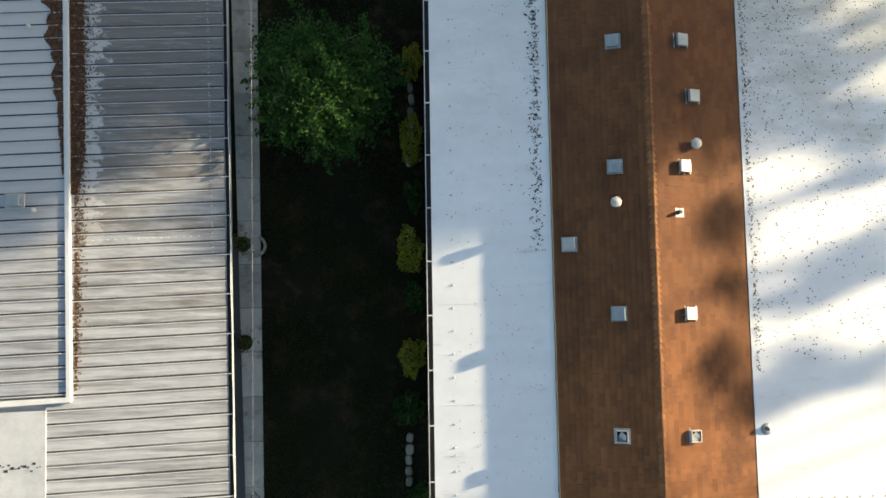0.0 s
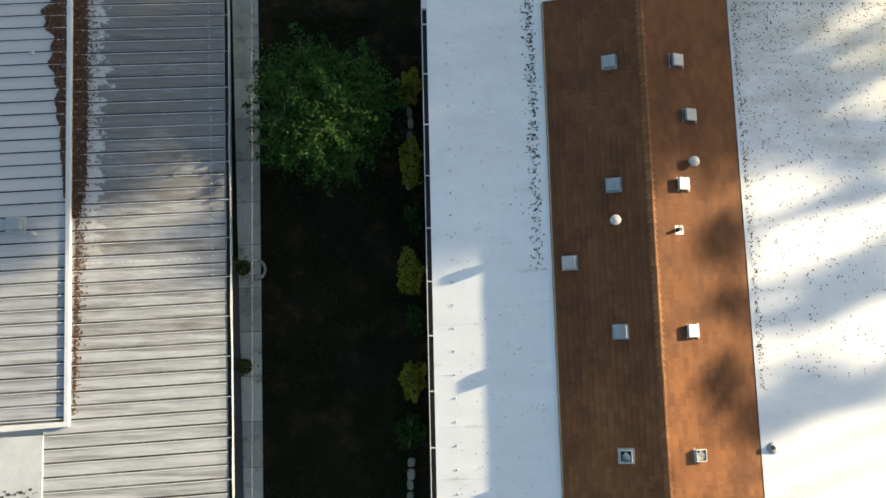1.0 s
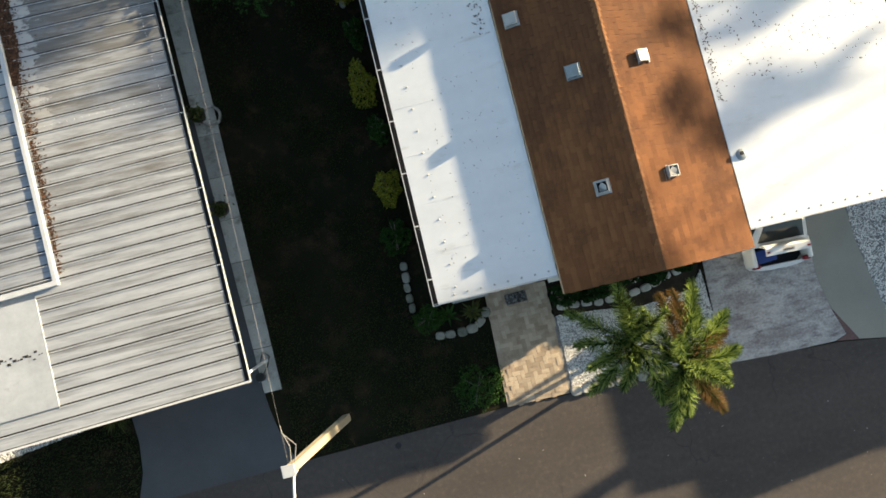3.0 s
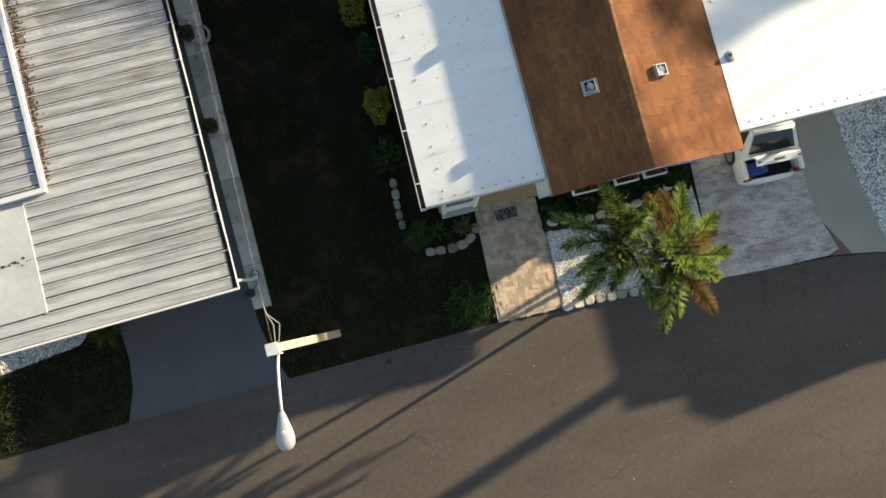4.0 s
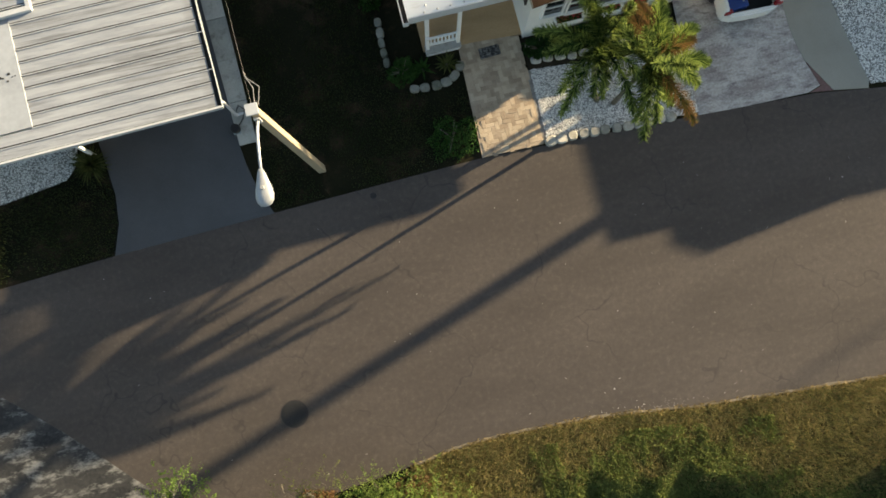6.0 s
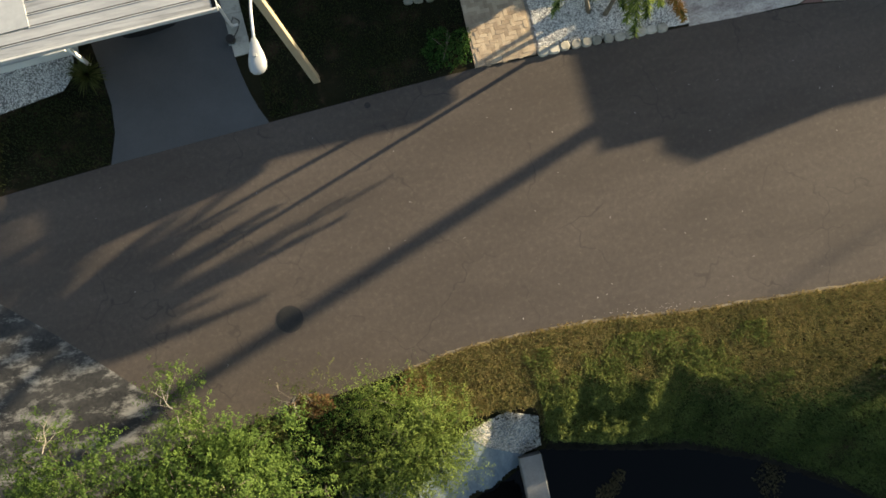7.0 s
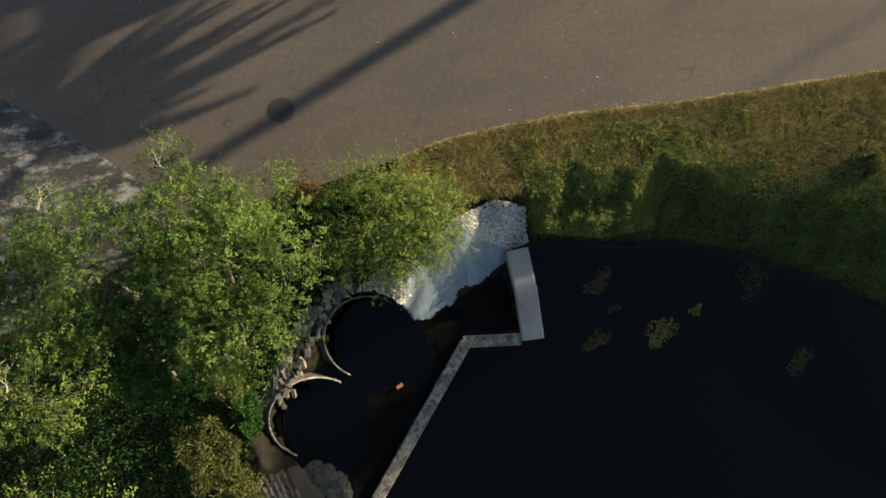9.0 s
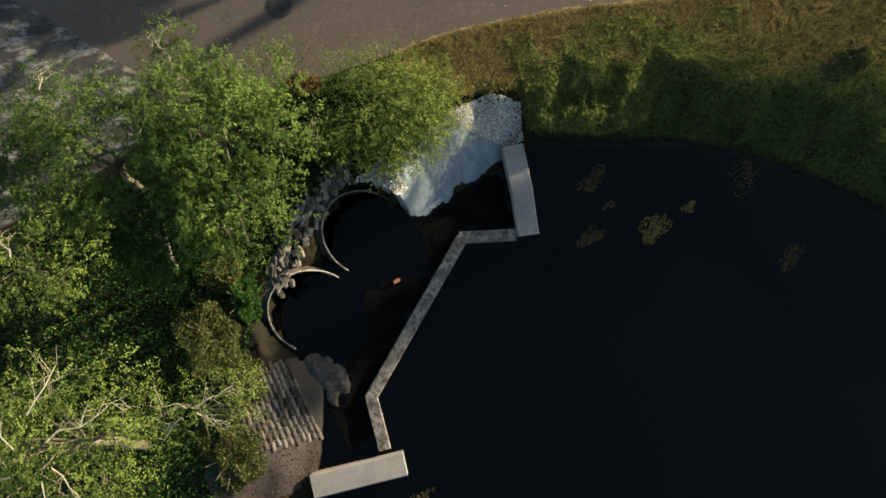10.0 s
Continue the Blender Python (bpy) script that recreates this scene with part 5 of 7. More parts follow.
bank_tree("small sapling with pale bare twigs by the lane", (-8.0, -15.6, 0), (-7.75, -14.75, 1.7), (0.75, 0.9, 0.7), 26, 150, 0.033, LEAF_BRIGHT, 38, -0.3, 0.05, 2)
bank_tree("thin spreading tree over the lot edge", (-11.2, -16.2, 0), (-11.0, -15.2, 1.9), (1.4, 1.0, 0.6), 46, 140, 0.033, LEAF_MID, 42, -0.1, 0.06, 1)
bank_tree("slim leafy tree on the lower bank", (-11.3, -18.4, 0), (-10.8, -17.7, 2.7), (0.9, 0.9, 0.6), 36, 160, 0.033, LEAF_BRIGHT, 43, -0.3, 0.06)
bank_tree("wispy twig sapling at the lane edge", (-4.9, -15.7, 0), (-5.2, -15.1, 0.9), (0.6, 0.5, 0.45), 9, 90, 0.028, LEAF_HEDGE, 44, -0.3, 0.03, 1)
for k, (x, y, rr) in enumerate(((-5.2, -15.5, (0.75, 0.35, 0.55)), (-4.4, -17.4, (0.9, 0.6, 0.7)), (-2.6, -15.75, (0.7, 0.4, 0.35)), (-6.4, -15.9, (0.7, 0.5, 0.5)), (-8.2, -19.9, (0.7, 0.6, 0.9)))):
    bush("dry brown and green bank brush", x, y, rr, 2200, 0.042, LEAF_DRY if k in (0, 2) else LEAF_HEDGE, 50 + k, z=float(ground_z(x, y)), name="brush_shrub", group="bank brush")
for k, (x, y, rr) in enumerate(((-8.85, -21.5, (1.05, 1.45, 1.3)), (-8.6, -22.8, (0.75, 0.9, 0.9)), (-9.1, -24.6, (0.9, 1.1, 0.6)), (-7.9, -20.8, (0.45, 0.8, 0.7)))):
    bush("dense brown-green hedge bush on the bank", x, y, rr, 7000, 0.036, LEAF_HEDGE if k != 3 else LEAF_SHADE, 60 + k, z=float(ground_z(x, y)) - 0.1, name="hedge_shrub", group="bank hedge")

bush("straw and green brush on the grass bank", 9.75, -18.45, (0.55, 0.5, 0.45), 2600, 0.036, LEAF_HEDGE, 58, z=float(ground_z(9.75, -18.45)), name="brush_shrub", group="bank brush")

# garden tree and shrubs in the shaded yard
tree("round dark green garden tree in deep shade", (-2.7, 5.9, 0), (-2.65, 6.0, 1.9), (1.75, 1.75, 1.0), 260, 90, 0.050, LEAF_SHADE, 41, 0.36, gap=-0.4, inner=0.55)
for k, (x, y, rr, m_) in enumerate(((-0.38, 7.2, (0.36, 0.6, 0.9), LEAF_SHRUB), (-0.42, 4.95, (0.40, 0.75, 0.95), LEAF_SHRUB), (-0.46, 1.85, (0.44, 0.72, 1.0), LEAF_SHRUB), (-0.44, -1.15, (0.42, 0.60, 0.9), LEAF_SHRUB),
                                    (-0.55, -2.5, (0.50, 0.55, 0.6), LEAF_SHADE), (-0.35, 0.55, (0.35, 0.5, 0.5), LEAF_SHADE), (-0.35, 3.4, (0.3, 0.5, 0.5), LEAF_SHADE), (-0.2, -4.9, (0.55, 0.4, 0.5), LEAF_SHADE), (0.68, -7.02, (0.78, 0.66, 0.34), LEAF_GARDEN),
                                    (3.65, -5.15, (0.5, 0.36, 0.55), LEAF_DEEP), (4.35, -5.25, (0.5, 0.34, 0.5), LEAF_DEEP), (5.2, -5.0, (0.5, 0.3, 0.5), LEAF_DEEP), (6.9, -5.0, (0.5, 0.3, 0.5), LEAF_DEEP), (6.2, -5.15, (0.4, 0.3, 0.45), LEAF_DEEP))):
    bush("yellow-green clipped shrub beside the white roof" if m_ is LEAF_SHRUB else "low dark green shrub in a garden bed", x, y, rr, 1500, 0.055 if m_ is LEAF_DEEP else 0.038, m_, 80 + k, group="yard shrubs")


# spiky rosettes
def rosette(label, x, y, z, n, length, mat, seed, width=0.03):
    r = np.random.default_rng(seed)
    t = thing("spiky_plant", label, "plant")
    q = []
    for k in range(n):
        a, e, L = r.uniform(0, math.tau), r.uniform(0.15, 1.3), length * r.uniform(0.6, 1.1)
        d = np.array((math.cos(a) * math.cos(e), math.sin(a) * math.cos(e), math.sin(e)))
        s = np.array((-math.sin(a), math.cos(a), 0)) * width
        o = np.array((x, y, z))
        q.append([o - s * 0.6, o + s * 0.6, o + d * L * 0.5 + s, o + d * L * 0.5 - s])
        tip = o + d * L + np.array((0, 0, -0.25 * L * math.cos(e)))
        q.append([o + d * L * 0.5 - s, o + d * L * 0.5 + s, tip + s * 0.1, tip - s * 0.1])
    quads("foliage", q, mat, t)
    part("heart", cyl(bmesh.new(), (x, y, z - 0.08), 0.06, 0.03, 0.14, 8), BARK, t)
    return t


rosette("spiky olive green plant beside the grey drive", -9.0, -5.35, 0.05, 220, 0.62, LEAF_HEDGE, 5, 0.022)
rosette("small cordyline with striped leaves by the porch", 1.02, -4.98, 0.1, 40, 0.42, LEAF_HEDGE, 6)
rosette("small spiky plant in the corner bed", 0.35, -4.95, 0.05, 40, 0.4, LEAF_SHADE, 7)
for k, (x, y) in enumerate(((-5.08, 2.05), (-5.0, -0.65))):
    pt = thing("potted_plant", "dark pot with a small plant on the path", "plant", group="path pots")
    part("pot", cyl(cyl(bmesh.new(), (x, y, 0.03), 0.15, 0.2, 0.3, 18), (x, y, 0.33), 0.215, 0.215, 0.03, 18), TERRACOTTA, pt)
    part("pot_soil", cyl(bmesh.new(), (x, y, 0.355), 0.18, 0.18, 0.012, 18), BED_SOIL, pt)
    r = np.random.default_rng(70 + k)
    c = np.array((x, y, 0.5)) + r.normal(size=(160, 3)) * np.array((0.12, 0.12, 0.09))
    quads("leaves", leaf_quads(r, c, 0.05), LEAF_HEDGE, pt)
ring = thing("tree_ring", "round rubble ring on the path beside a pot", "edging")
r = random.Random(9)
for k in range(16):
    a = math.tau * k / 16
    ob = part("ring_stone", boxed(-0.05, 0.05, -0.035, 0.035, 0, 0.07, bevel=0.012), STONE, ring)
    ob.matrix_basis = pose(-4.78 + 0.25 * math.cos(a), 2.02 + 0.27 * math.sin(a), 0.03, r.uniform(-8, 8), r.uniform(-8, 8), math.degrees(a) + 90)

# ---- palms with bottlebrush fronds ----
def palm(label, x, y, h, foot, fronds, seed):
    r = np.random.default_rng(seed)
    t = thing("palm_tree", label, "palm", group="front palms")
    pts = [(x + (foot[0] - x) * (1 - k / 5) ** 1.5, y + (foot[1] - y) * (1 - k / 5) ** 1.5, h * k / 5 - 0.05) for k in range(6)]
    part("trunk", tube(bmesh.new(), pts, [0.075, 0.06, 0.055, 0.052, 0.05, 0.05], 12), BARK, t, smooth=True)
    top = np.array(pts[-1])
    part("crownshaft", tube(bmesh.new(), [tuple(top), tuple(top + np.array((0, 0, 0.30)))], [0.055, 0.03], 10), LEAF_SHRUB, t, smooth=True)
    young = [(r.uniform(0, 360), r.uniform(0.6, 0.95), r.uniform(1.3, 2.3), 0) for _ in range(2)]
    for az, L, rise, brown, *low_ in fronds + young:
        drop = low_[0] if low_ else (0.30 if rise > 0.55 else 0.42)
        a = math.radians(az)
        d, side = np.array((math.cos(a), math.sin(a), 0)), np.array((-math.sin(a), math.cos(a), 0))
        o = top + np.array((0, 0, 0.20))
        bend = r.uniform(-0.12, 0.12)
        curve = lambda s: o + d * 1.08 * L * s * (1 - 0.06 * s) + side * bend * s * s * L + np.array((0, 0, 1)) * L * (rise * s - (rise + drop if rise < 1 else rise * 0.45) * s * s)
        rach = [tuple(curve(k / 8)) for k in range(9)]
        f = part("frond", tube(bmesh.new(), rach, [0.020, 0.018, 0.015, 0.013, 0.011, 0.009, 0.007, 0.005, 0.004], 5), PALM_GREEN, t)
        for name, n, reach, wide, fwd, mat in (("leaflet_spray", int(280 * L + 80), 0.36, 0.0125, 0.38, PALM_BROWN if brown else PALM_GREEN), ("inner_spray", int(300 * L + 60), 0.14, 0.012, 0.3, PALM_SHADE)):
            s = r.uniform(0.04, 1.0, n)
            base = np.array([curve(q) for q in s])
            ahead = np.array([curve(min(q + 0.02, 1.03)) for q in s]) - base
            ahead /= np.linalg.norm(ahead, axis=1, keepdims=True)
            w = r.normal(size=(n, 3)) * np.array((1, 1, 0.7)) + np.array((0, 0, 0.12))
            w -= ahead * (w * ahead).sum(1, keepdims=True)
            w /= np.linalg.norm(w, axis=1, keepdims=True)
            ln = (reach * np.clip(1.8 - 1.35 * s, 0.4, 1.0) * np.clip(s * 6, 0.5, 1))[:, None] * r.uniform(0.75, 1.15, (n, 1)) * min(1.0, 0.55 + 0.4 * L)
            tip = base + ln * (0.84 * w + fwd * ahead) - np.array((0, 0, 0.05)) * ln / 0.3
            ww = np.cross(ahead, w) * wide
            mid = base + (tip - base) * 0.40
            quads(name, np.stack([base, mid + ww, tip, mid - ww], 1), mat, f, "dying orange leaflets" if brown and name == "leaflet_spray" else "")
    return t


palm("slender palm with full green bottlebrush fronds", 4.23, -6.51, 3.28, (4.80, -6.95),
     [(86, 1.45, 0.8, 0), (225, 1.45, 0.4, 0, 0.85), (143, 1.5, 0.45, 0, 0.6), (205, 1.0, 0.1, 0, 1.3), (280, 0.9, 0.1, 0, 1.4), (100, 1.2, 1.0, 0), (290, 1.65, 0.6, 0), (310, 1.5, 0.75, 0), (165, 1.2, 0.8, 0), (250, 1.1, 0.9, 0), (35, 1.0, 1.1, 0)], 12)
palm("palm with green and dying orange fronds", 5.20, -7.20, 3.28, (5.22, -7.12),
     [(323, 0.86, 0.05, 0, 1.95), (310, 1.05, 0.1, 0, 1.3), (260, 1.0, 0.1, 0, 1.3), (345, 0.9, 0.1, 0, 1.5), (29, 1.8, 0.5, 0), (350, 1.65, 0.55, 0), (297, 1.7, 0.45, 1), (251, 1.6, 0.5, 0), (64, 1.95, 0.5, 0), (72, 1.6, 0.6, 1), (90, 1.55, 0.6, 1), (113, 1.4, 0.6, 0), (17, 1.4, 0.7, 1), (268, 1.3, 0.7, 0), (335, 1.3, 0.8, 0), (48, 1.3, 0.8, 0), (135, 1.1, 0.9, 0)], 13)

# ---- street lamp and its cable ----
lamp = thing("street_lamp", "square pale timber pole with a grey cobra-head lamp", "street lamp")
bm = bmesh.new()
a_, b_ = Vector((-2.98, -6.97, -0.1)), Vector((-3.40, -7.03, 6.35))
for p, w in ((a_, 0.10), (b_, 0.082)):
    for dx, dy in ((-1, -1), (1, -1), (1, 1), (-1, 1)):
        bm.verts.new((p.x + dx * w, p.y + dy * w, p.z))
bm.verts.ensure_lookup_table()
bm.faces.new([bm.verts[i] for i in (3, 2, 1, 0)])
bm.faces.new([bm.verts[i] for i in (4, 5, 6, 7)])
for i in range(4):
    j = (i + 1) % 4
    bm.faces.new([bm.verts[k] for k in (i, j, j + 4, i + 4)])
bmesh.ops.bevel(bm, geom=bm.edges[:], offset=0.012, segments=1, affect="EDGES")
part("pole", bm, POLE_MAT, lamp)
part("pole_cap", boxed(-3.53, -3.28, -7.15, -6.92, 6.35, 6.39, bevel=0.008), WHITE_METAL, lamp)
part("arm", tube(bmesh.new(), [(-3.40, -7.14, 5.95), (-3.41, -7.4, 6.22), (-3.43, -7.7, 6.36), (-3.46, -8.0, 6.40), (-3.49, -8.25, 6.40)], 0.028, 8), WHITE_METAL, lamp, smooth=True)
part("arm_plate", boxed(-3.46, -3.34, -7.155, -7.125, 5.8, 6.1), WHITE_METAL, lamp)
bm = bmesh.new()
prof = [(0.0, 0.045), (0.08, 0.075), (0.22, 0.115), (0.38, 0.160), (0.52, 0.178), (0.63, 0.160), (0.70, 0.105), (0.725, 0.03)]
rings = []
for s, w in prof:
    rings.append([bm.verts.new((-3.49 - 0.06 * s + w * math.cos(t), -8.2 - s, 6.40 + 0.62 * w * math.sin(t) * (1 if math.sin(t) > 0 else 0.45))) for t in (math.tau * k / 20 for k in range(20))])
for u, w in zip(rings, rings[1:]):
    for k in range(20):
        bm.faces.new((u[k], u[(k + 1) % 20], w[(k + 1) % 20], w[k]))
bm.faces.new(rings[0][::-1])
bm.faces.new(rings[-1])
bmesh.ops.recalc_face_normals(bm, faces=bm.faces)
hd = part("lamp_head", bm, LAMP_METAL, lamp, "grey teardrop lamp head", smooth=True)
part("photocell", cyl(bmesh.new(), (-3.515, -8.58, 6.49), 0.04, 0.035, 0.06, 14), VENT_PALE, hd)
part("lens", boxed(-3.62, -3.42, -8.78, -8.45, 6.30, 6.335, bevel=0.01), GLASS, hd)
for k in range(2):
    part("wire_loop", tube(bmesh.new(), [(-3.36 + 0.07 * k, -6.93, 6.2), (-3.30 + 0.12 * k, -6.6, 6.28), (-3.40, -6.35, 6.22), (-3.43, -6.2, 6.15)], 0.010, 5), CABLE_MAT, lamp)
tagged(part("overhead_cable", tube(bmesh.new(), [(-3.42 - 0.035 * k, -6.95 + 1.9 * k, 6.18 - 0.10 * k + 0.0042 * k * k) for k in range(22)], 0.0021, 5), CABLE_MAT), "thin pale overhead cable running from the lamp pole", "cable")

# tall pole east of the lane; only its shadow reaches the lane
tagged(part("utility_pole", tube(bmesh.new(), [(27.24, -2.44, -0.1), (27.35, -2.78, 5), (27.46, -3.13, 10.2)], [0.235, 0.215, 0.20], 14), BARK), "tall round timber utility pole", "pole")
# unseen trees east of the homes, added to dapple the roofs and the bank
def wood_edge(far, across, height, half, tall, clumps, seed, spread=0.3, deep=1.2):
    """A crown that far off towards the sun, so far across the sunlight."""
    c, k = math.cos(SUN_AZ), math.sin(SUN_AZ)
    x, y = far * c - across * k, far * k + across * c
    tree("unseen tall broadleaf tree placed east for its shade", (x, y, 0), (x, y, height), (deep, half, tall), clumps, 90, 0.15, LEAF_SHADE, seed, spread, trunk=0.05 if across < 1.5 else 0.2, gap=-0.5, group="east trees", inner=0.1)


# slim tops that streak the carport roof
wood_edge(55, -4.35, 12.95, 0.50, 0.95, 18, 90, 0.34)
wood_edge(56, -3.40, 13.95, 0.60, 0.45, 9, 91, 0.34)
wood_edge(55, -2.30, 12.55, 0.45, 0.85, 14, 92, 0.34)
wood_edge(56, -1.45, 13.70, 0.40, 0.30, 5, 93)
wood_edge(55, -0.25, 13.45, 0.60, 0.45, 10, 94)
wood_edge(57, -0.10, 12.70, 0.35, 0.35, 4, 95, 0.28)
wood_edge(56, 1.20, 12.30, 0.60, 0.75, 16, 96)
# the wood that shades the north of the yard
wood_edge(57, 2.60, 13.00, 1.20, 1.60, 50, 97, 0.5)
wood_edge(60, 3.40, 15.25, 1.90, 0.68, 42, 98, 0.45)
wood_edge(58, 5.00, 13.48, 2.00, 2.12, 90, 99, 0.55, 2.0)
wood_edge(61, 8.60, 15.20, 2.80, 2.60, 130, 100, 0.6, 2.4)
wood_edge(62, 13.0, 15.80, 2.90, 2.80, 130, 101, 0.6, 2.6)
wood_edge(63, 18.0, 16.40, 3.00, 3.00, 130, 102, 0.6, 2.6)
wood_edge(60, 6.70, 17.00, 1.80, 1.30, 70, 103, 0.5)
wood_edge(62, 11.0, 17.40, 2.60, 1.70, 100, 109, 0.55)
wood_edge(61, 8.20, 17.20, 1.30, 1.10, 44, 111, 0.5)
# unseen crowns added to shade the pond's bank, apron, weir wall and lane
wood_edge(55, -17.24, 13.20, 0.36, 0.14, 12, 104, 0.12)
wood_edge(55, -19.90, 12.88, 0.95, 0.30, 26, 113, 0.20)
wood_edge(56, -6.40, 15.12, 0.60, 0.22, 14, 112, 0.20)
wood_edge(55, -19.30, 12.10, 0.95, 0.32, 30, 105, 0.20)
wood_edge(55, -20.80, 11.74, 1.00, 0.36, 34, 106, 0.20)
wood_edge(55, -22.10, 11.52, 1.00, 0.38, 30, 107, 0.20)
wood_edge(55, -19.70, 13.76, 1.30, 1.20, 66, 108)
wood_edge(56, -5.65, 15.48, 1.10, 0.52, 30, 110)
wood_edge(56, -4.45, 15.58, 0.45, 0.28, 10, 114, 0.20)
tree("small unseen leafy tree added beside the east carport", (17.2, 15.0, 0), (17.2, 15.0, 4.6), (2.2, 2.4, 1.4), 42, 90, 0.14, LEAF_SHADE, 97, 0.55, trunk=0.14, gap=-0.02, group="east trees", inner=0.2)

# ---- cars ----
def sedan(label, m, paint, boot_open):
    car = thing("car", label, "car", m)
    bm = bmesh.new()
    stations = ([(0.58, 0.80, 0.93), (1.3, 0.83, 0.95)] if boot_open else [(0.0, 0.70, 0.80), (0.12, 0.80, 0.92), (0.93, 0.82, 0.95), (1.6, 0.83, 0.95)]) + [(2.9, 0.84, 0.93), (3.4, 0.83, 0.90), (4.1, 0.78, 0.80), (4.38, 0.62, 0.66)]
    rings = []
    for y, w, zt in stations:
        ring = [(-w * 0.92, 0.22), (-w, 0.34), (-w, 0.60), (-w * 0.985, zt - 0.10), (-w * 0.93, zt), (w * 0.93, zt), (w * 0.985, zt - 0.10), (w, 0.60), (w, 0.34), (w * 0.92, 0.22)]
        rings.append([bm.verts.new((x, y, z)) for x, z in ring])
    for a, b in zip(rings, rings[1:]):
        for k in range(10):
            bm.faces.new((a[k], a[(k + 1) % 10], b[(k + 1) % 10], b[k]))
    bm.faces.new(rings[0][::-1])
    bm.faces.new(rings[-1])
    bmesh.ops.recalc_face_normals(bm, faces=bm.faces)
    part("body", bm, paint, car, smooth=True)
    # cabin
    dy = -0.36 if boot_open else 0.0
    lo = [(x, y + dy) for x, y in ((-0.77, 0.97), (0.77, 0.97), (0.79, 2.2), (0.77, 3.25), (-0.77, 3.25), (-0.79, 2.2))]
    hi = [(x, y + dy) for x, y in ((-0.60, 1.52), (0.60, 1.52), (0.62, 2.1), (0.58, 2.60), (-0.58, 2.60), (-0.62, 2.1))]
    bm = bmesh.new()
    L = [bm.verts.new((x, y, 0.93)) for x, y in lo]
    H = [bm.verts.new((x, y, 1.38)) for x, y in hi]
    mid = [bm.verts.new((x * 0.93, y * 0.97 + 0.06, 1.425)) for x, y in hi]
    for u, w in ((L, H), (H, mid)):
        for k in range(6):
            bm.faces.new((u[k], u[(k + 1) % 6], w[(k + 1) % 6], w[k]))
    bm.faces.new(mid)
    bmesh.ops.recalc_face_normals(bm, faces=bm.faces)
    bmesh.ops.bevel(bm, geom=[e for e in bm.edges if any(v.co.z > 1.3 for v in e.verts)], offset=0.05, segments=3, affect="EDGES")
    part("cabin", bm, paint, car, smooth=True)

    def pane(name, corners):
        corners = [(x, y + dy, z) for x, y, z in corners]
        c = sum((Vector(p) for p in corners), Vector()) / 4
        bm = bmesh.new()
        vs = [bm.verts.new(c + (Vector(p) - c) * 0.965) for p in corners]
        f = bm.faces.new(vs)
        bm.normal_update()
        out = f.normal if f.normal.dot(c - Vector((0, 2.0, 1.0))) > 0 else -f.normal
        for v in vs:
            v.co += out * 0.006
        if f.normal.dot(out) < 0:
            f.normal_flip()
        bmesh.ops.solidify(bm, geom=bm.faces[:], thickness=-0.004)
        part(name, bm, GLASS, car)

    pane("rear_window", [(-0.66, 1.037, 0.985), (0.66, 1.037, 0.985), (0.535, 1.483, 1.35), (-0.535, 1.483, 1.35)])
    pane("windscreen", [(-0.76, 3.23, 0.945), (0.76, 3.23, 0.945), (0.58, 2.61, 1.37), (-0.58, 2.61, 1.37)])
    for s in (-1, 1):
        pane("side_window", [(s * 0.785, 1.15, 0.95), (s * 0.79, 2.15, 0.95), (s * 0.62, 2.06, 1.37), (s * 0.605, 1.6, 1.37)])
        pane("side_window", [(s * 0.79, 2.22, 0.95), (s * 0.775, 3.1, 0.95), (s * 0.585, 2.58, 1.37), (s * 0.62, 2.12, 1.37)])
    for s in (-1, 1):
        for y in (0.90, 3.55):
            w = part("wheel", cyl(bmesh.new(), (0, 0, -0.1), 0.31, 0.31, 0.2, 28), TYRE, car)
            w.matrix_basis = pose(s * 0.735, y, 0.31, 0, 90, 0)
            rb = cyl(bmesh.new(), (0, 0, -0.106), 0.20, 0.20, 0.212, 24)
            part("rim", rb, RIM, w)
            hub = bmesh.new()
            for k in range(5):
                a = math.tau * k / 5
                tube(hub, [(0.03 * math.cos(a), 0.03 * math.sin(a), s * 0.108), (0.19 * math.cos(a), 0.19 * math.sin(a), s * 0.108)], 0.018, 5)
            part("spokes", hub, RIM, w)
        part("tail_lamp", boxed(s * 0.60, s * 0.79, 0.02, 0.14, 0.64, 0.82, bevel=0.03), RED_LENS, car, "red tail lamp")
    bump_bm = slab([(-0.82, 0.30), (-0.80, 0.12), (-0.72, 0.02), (-0.55, -0.04), (-0.25, -0.07), (0.25, -0.07), (0.55, -0.04), (0.72, 0.02), (0.80, 0.12), (0.82, 0.30), (0.66, 0.16), (0.56, 0.06), (-0.56, 0.06), (-0.66, 0.16)] if boot_open else [(-0.82, 0.30), (-0.80, 0.12), (-0.72, 0.02), (-0.55, -0.04), (-0.25, -0.07), (0.25, -0.07), (0.55, -0.04), (0.72, 0.02), (0.80, 0.12), (0.82, 0.30), (0.6, 0.2), (-0.6, 0.2)], 0.28, 0.66)
    bmesh.ops.bevel(bump_bm, geom=[e for e in bump_bm.edges if all(v.co.z > 0.6 for v in e.verts) and all(v.co.y < 0.15 for v in e.verts)], offset=0.05, segments=2, affect="EDGES")
    part("rear_bumper", bump_bm, paint, car)
    if boot_open:
        for s in (-1, 1):
            part("rear_wing", boxed(s * 0.70, s * 0.82, 0.06, 0.66, 0.28, 0.92, bevel=0.058), paint, car, smooth=True)
